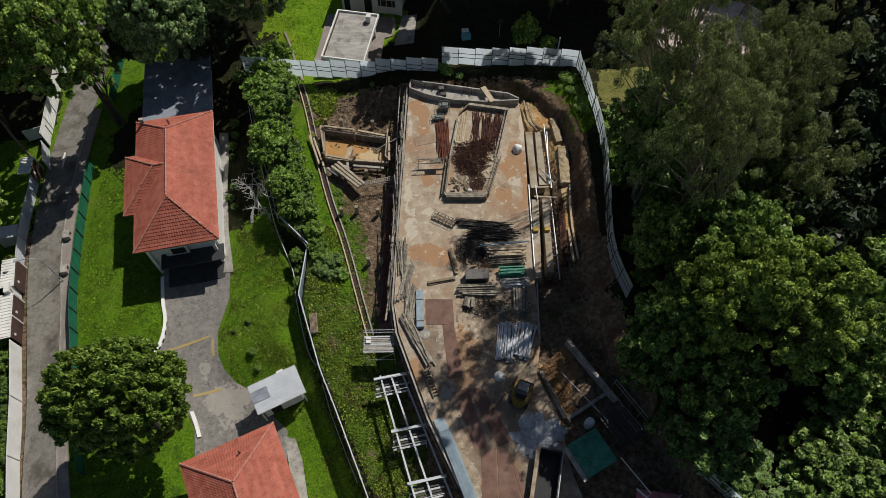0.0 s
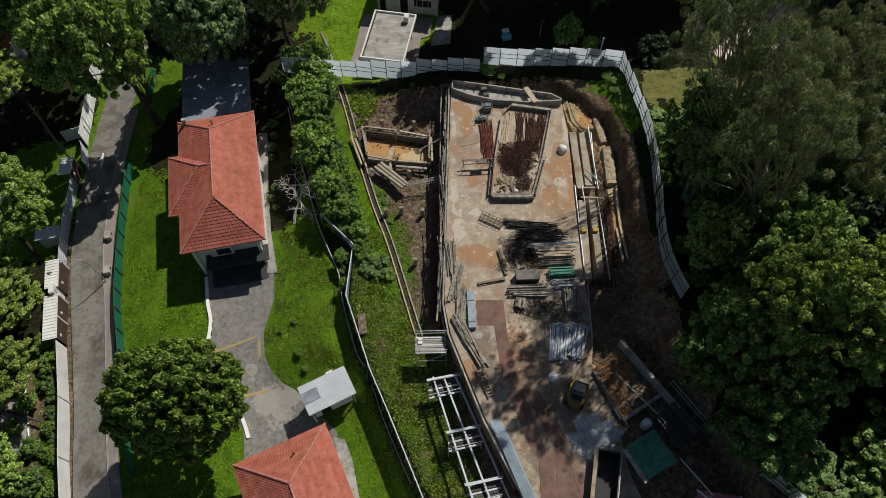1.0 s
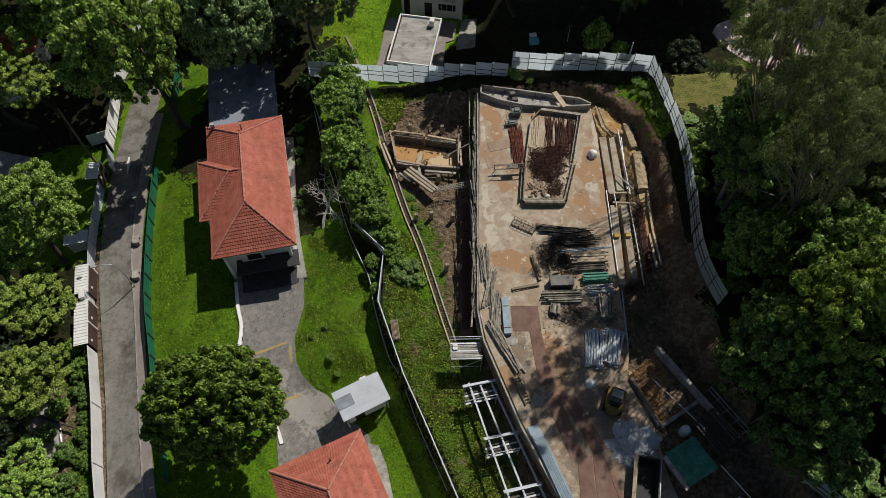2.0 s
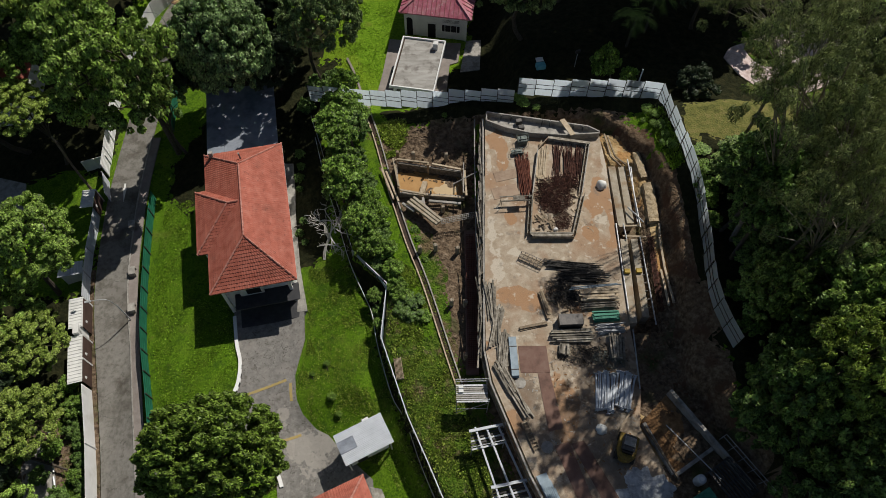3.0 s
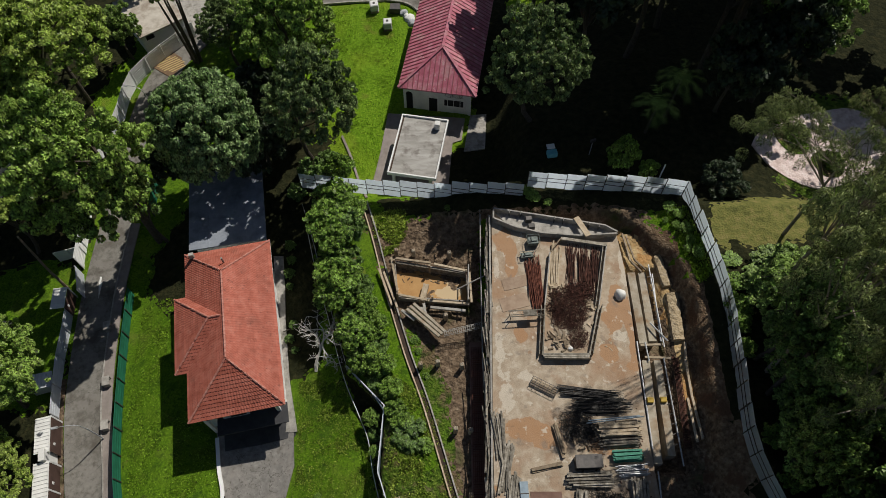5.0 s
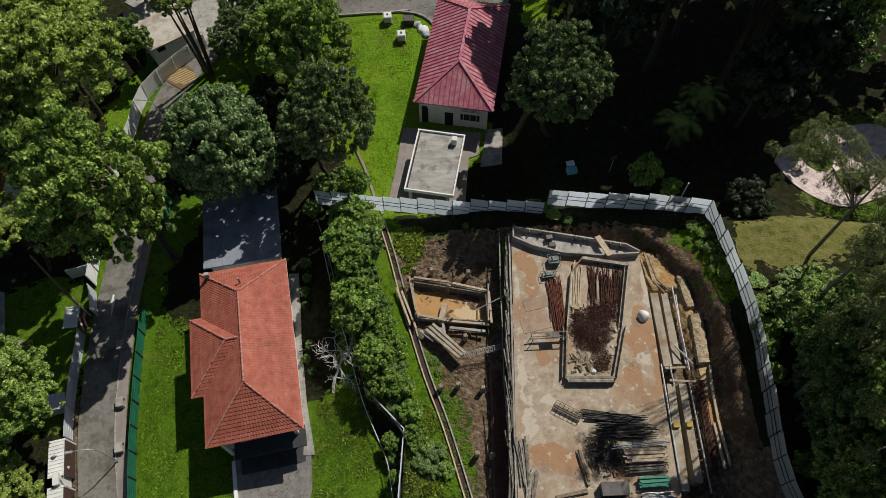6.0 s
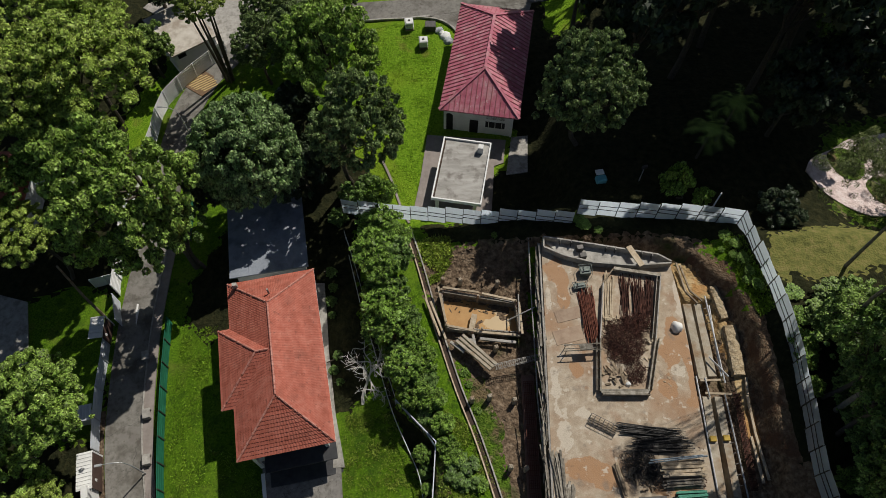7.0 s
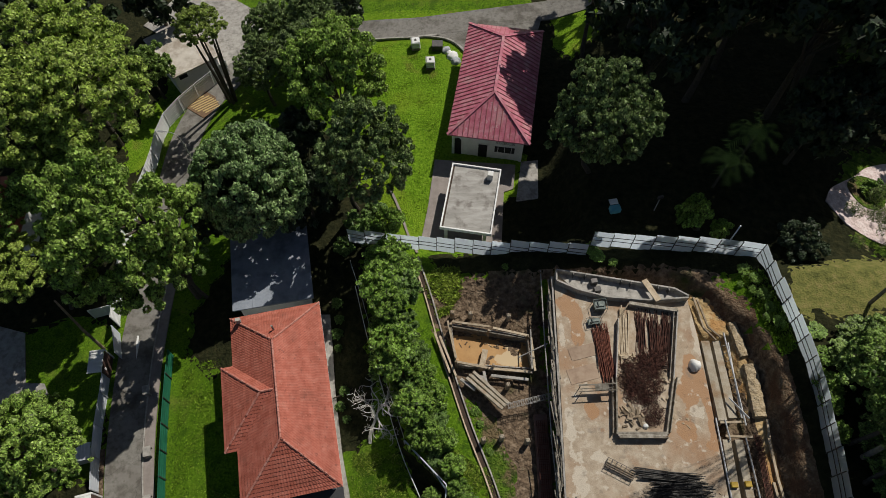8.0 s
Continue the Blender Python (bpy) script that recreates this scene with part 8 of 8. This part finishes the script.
for a, b in (((-11.5, 41.9), (-10.2, 41.7)), ((-10.2, 42.3), (-9.9, 40.4)), ((-12.2, 41.6), (-11.0, 40.6)), ((-9.6, 41.9), (-6.4, 41.5))):
    bm = B()
    beam(bm, (*a, -2.2), (*b, -2.1), 0.25, 0.2)
    solid("kerb_beam", bm, M["concrete"], "short raw concrete edge beam by the pit", "beam", "edge beams", bevel=0.02)
root = thing("rebar_cage", -8.4, 39.0, -1.6, 13.5, "grey ladder-like steel cage spanning to the slab", "rebar cage")
for s in (-0.2, 0.2):
    part("bar", boxes(((2.25, s, 0), (4.5, 0.035, 0.035)), ((2.25, s, 0.3), (4.5, 0.035, 0.035))), M["concrete"], root)
for k in range(24):
    part("stirrup", boxes(((0.1 + k * 0.19, 0, 0), (0.03, 0.42, 0.03)), ((0.1 + k * 0.19, 0, 0.3), (0.03, 0.42, 0.03)), ((0.1 + k * 0.19, 0.2, 0.15), (0.03, 0.03, 0.3))), M["concrete"], root)
for a, b in (((-7.2, 43.2, -1.2), (-4.8, 44.1, -0.3)), ((-5.0, 47.6, -0.3), (-5.1, 36.0, -0.3)), ((-5.1, 36.4, -0.5), (-4.9, 30.0, -0.4)), ((-6.1, 45.6, -0.8), (-6.2, 42.0, -0.8)), ((-4.9, 52.0, -0.2), (-5.0, 47.0, -0.2))):
    bm = B()
    tube(bm, [a, b], 0.06, 6)
    solid("brace_tube", bm, M["concrete"], "galvanised brace tube beside the slab wall", "scaffold tube", "scaffold tubes")
# starter bars and formwork along the west face of the slab
root = thing("slab_formwork", -4.3, 50.0, S, 0, "upright formwork boards along the west face of the slab", "formwork")
for k in range(34):
    y = 49.6 - k * 0.72
    x = float(np.interp(y, (24.9, 31, 40, 50.2), (-4.68, -4.58, -4.28, -3.98)))
    part("stud", boxes(((x + 4.3 - 0.1, y - 50.0, -1.2), (0.1, 0.12, 2.5))), M["wood"], root)
for a, b in (((-4.1, 50), (-4.35, 40)), ((-4.35, 40), (-4.75, 25)), ((-4.75, 25), (-4.3, 22.2)), ((-4.3, 22.2), (-1.6, 15.0)), ((-1.6, 15.0), (0.9, 9.8))):
    low_wall(root, a, b, S - 0.25, S + 0.12, 0.14, "concrete", "edge_beam")
    low_wall(root, (a[0] - 0.25, a[1]), (b[0] - 0.25, b[1]), S - 0.5, S - 0.35, 0.12, "wood", "waler")
rgb = random.Random(77)
board_shapes = []
for L, w in ((3.2, 0.16), (2.4, 0.12), (1.6, 0.2), (2.9, 0.09), (0.9, 0.14)):
    bm = boxes(((0, 0, 0), (w, L, 0.05)))
    board_shapes.append(meshed("board", bm, M["oldboard"]))
for k in range(120):
    y = rgb.uniform(23.5, 49.0)
    x = float(np.interp(y, (22, 24.9, 31, 40, 50.2), (-4.3, -4.85, -4.75, -4.45, -4.15)))
    ob = new("board", rgb.choice(board_shapes))
    ob.parent = root
    ob.matrix_basis = pose(x + 4.3 + rgb.uniform(-0.35, 0.2), y - 50.0, rgb.uniform(-0.75, 0.08), rgb.gauss(0, 3), rgb.gauss(0, 30), rgb.gauss(1, 3))
for k in range(46):
    y = rgb.uniform(23.5, 49.0)
    x = float(np.interp(y, (22, 24.9, 31, 40, 50.2), (-4.3, -4.85, -4.75, -4.45, -4.15)))
    bm = B()
    tube(bm, [(x + 4.3 - 0.2, y - 50.0, -0.9), (x + 4.3 - 0.25 + rgb.gauss(0, 0.08), y - 50.0 + rgb.gauss(0, 0.12), rgb.uniform(0.1, 0.5))], 0.022, 5)
    part("starter_bar", bm, M["rustdark"] if k % 3 else M["darksteel"], root)
for x, y in ((-10.4, 36.4), (-8.9, 36.6), (-6.8, 36.3), (-7.4, 30.8), (-6.15, 30.7), (-11.25, 47.6), (-7.85, 47.3), (-12.9, 47.7), (-8.2, 41.0), (-6.2, 25.6)):
    root = thing("pile_stub", x, y, land1(x, y) - 0.1, (x * 37) % 20, "short broken concrete pile stub in the mud", "pile", "pile stubs")
    bm = boxes(((0, 0, 0.6), (0.36, 0.34, 1.3)))
    part("stub", bm, M["beamconc"], root, "", 0.04)
    for k in range(4):
        part("bar", boxes((((k % 2 - 0.5) * 0.18, (k // 2 - 0.5) * 0.18, 1.3), (0.025, 0.025, 0.25))), M["rust"], root)
lump("rock", -8.0, 41.6, land1(-8.0, 41.6), 0.4, 0.4, M["mud"], "dark boulder in the mud by the pit", "rock", 41)

# scaffold platform and steel frame on the west bank
root = thing("scaffold_platform", -5.8, 21.6, land1(-5.8, 21.6), 1, "scaffold platform with slatted deck and guard rails", "scaffold")
H = -0.2 - land1(-5.8, 21.6)
for k in range(9):
    part("deck_board", boxes(((0, -0.7 + k * 0.17, H), (2.6, 0.13, 0.05))), M["concrete"] if k % 4 else M["steel"], root)
for x in (-1.3, 1.3):
    for y in (-0.85, 0.85):
        bm = B()
        tube(bm, [(x, y, 0), (x, y, H + 1.0)], 0.035, 6)
        part("standard", bm, M["steel"], root)
for z in (H * 0.45, H + 0.5, H + 1.0):
    for y in (-0.85, 0.85):
        bm = B()
        tube(bm, [(-1.35, y, z), (1.35, y, z)], 0.03, 5)
        part("rail", bm, M["steel"], root)
bm = B()
tube(bm, [(-1.3, -0.85, 0.1), (1.3, -0.85, H)], 0.03, 5)
part("brace", bm, M["steel"], root)
part("tray", boxes(((-0.9, 0.3, H + 0.12), (0.4, 0.5, 0.15))), M["white"], root)
root = thing("gantry", -4.6, 18.6, -2.9, 0, "long pale steel frame of three beams on towers", "gantry")
TOP = 2.3
for a, b in (((-5.6, 18.9), (-1.2, 5.2)), ((-4.7, 18.9), (0.3, 5.2)), ((-3.7, 18.9), (2.0, 5.2))):
    bm = B()
    beam(bm, (a[0] + 4.6, a[1] - 18.6, TOP), (b[0] + 4.6, b[1] - 18.6, TOP), 0.14, 0.2)
    part("beam", bm, M["sheetmetal"], root)
for cx, cy in ((-4.6, 18.6), (-3.0, 14.3), (-1.6, 10.3), (0.0, 6)):
    for j in range(6):
        bm = B()
        e = Vector((cx + 4.6, cy - 18.6 - 1.1 + j * 0.22))
        beam(bm, (e.x - 1.35, e.y - 0.3, TOP - 0.35), (e.x + 1.35, e.y + 0.3, TOP - 0.35), 0.14, 0.05)
        part("walkway_board", bm, M["darksteel"] if j % 3 else M["steel"], root)
    bm = B()
    beam(bm, (cx + 4.6 - 1.5, cy - 18.6 + 0.25 - 0.3, TOP + 0.15), (cx + 4.6 + 1.5, cy - 18.6 + 0.25 + 0.3, TOP + 0.15), 0.22, 0.12)
    part("cross_beam", bm, M["sheetmetal"], root)
    for sx in (-1.3, 1.3):
        for sy in (-1.1, 0.1):
            bm = B()
            tube(bm, [(cx + 4.6 + sx, cy - 18.6 + sy + sx * 0.22, -0.1), (cx + 4.6 + sx, cy - 18.6 + sy + sx * 0.22, TOP + 0.5)], 0.04, 6)
            part("standard", bm, M["steel"], root)
    for sy in (-1.1, 0.1):
        bm = B()
        tube(bm, [(cx + 4.6 - 1.3, cy - 18.6 + sy - 0.29, TOP + 0.45), (cx + 4.6 + 1.3, cy - 18.6 + sy + 0.29, TOP + 0.45)], 0.03, 5)
        part("rail", bm, M["steel"], root)
root = thing("timber_pile", -12.05, 24.6, land1(-12.05, 24.6), 100, "small pile of grey timber pallets on the grass", "pallets")
for k in range(7):
    part("board", boxes(((0, -0.3 + k * 0.1, 0.3), (2.0 - 0.12 * (k % 3), 0.06, 0.06))), M["wood"], root)
for k in range(5):
    part("bearer", boxes(((-0.9 + k * 0.45, 0, 0.13), (0.08, 0.7, 0.22))), M["wood"], root)


# ---- bare tree ----
def bare_tree(x, y, top):
    rg = random.Random(8)
    root = thing("bare_tree", x, y, land1(x, y), 0, "leafless pale dead tree beside the bungalow", "tree")
    h = top - land1(x, y)
    bm = B()

    def grow(p, d, length, r, depth):
        pts, q = [p], p
        for k in range(4):
            d = (d + Vector((rg.gauss(0, 0.26), rg.gauss(0, 0.26), rg.gauss(0, 0.12)))).normalized()
            q = q + d * length / 4
            pts.append(q)
        tube(bm, pts, [r, r * 0.86, r * 0.74, r * 0.62, r * 0.5], 5)
        if depth:
            for k in range(4 if depth > 1 else 3):
                e = (d + Vector((rg.gauss(0, 0.8), rg.gauss(0, 0.8), rg.gauss(0, 0.3)))).normalized()
                grow(pts[(4, 3, 4, 2)[k]], e, length * rg.uniform(0.5, 0.75), r * 0.58, depth - 1)

    grow(Vector((0, 0, 0)), Vector((-0.12, 0.5, 0.8)), h * 0.4, 0.17, 4)
    part("trunk", bm, M["deadwood"], root)


bare_tree(-20.0, 36.9, 1.4)
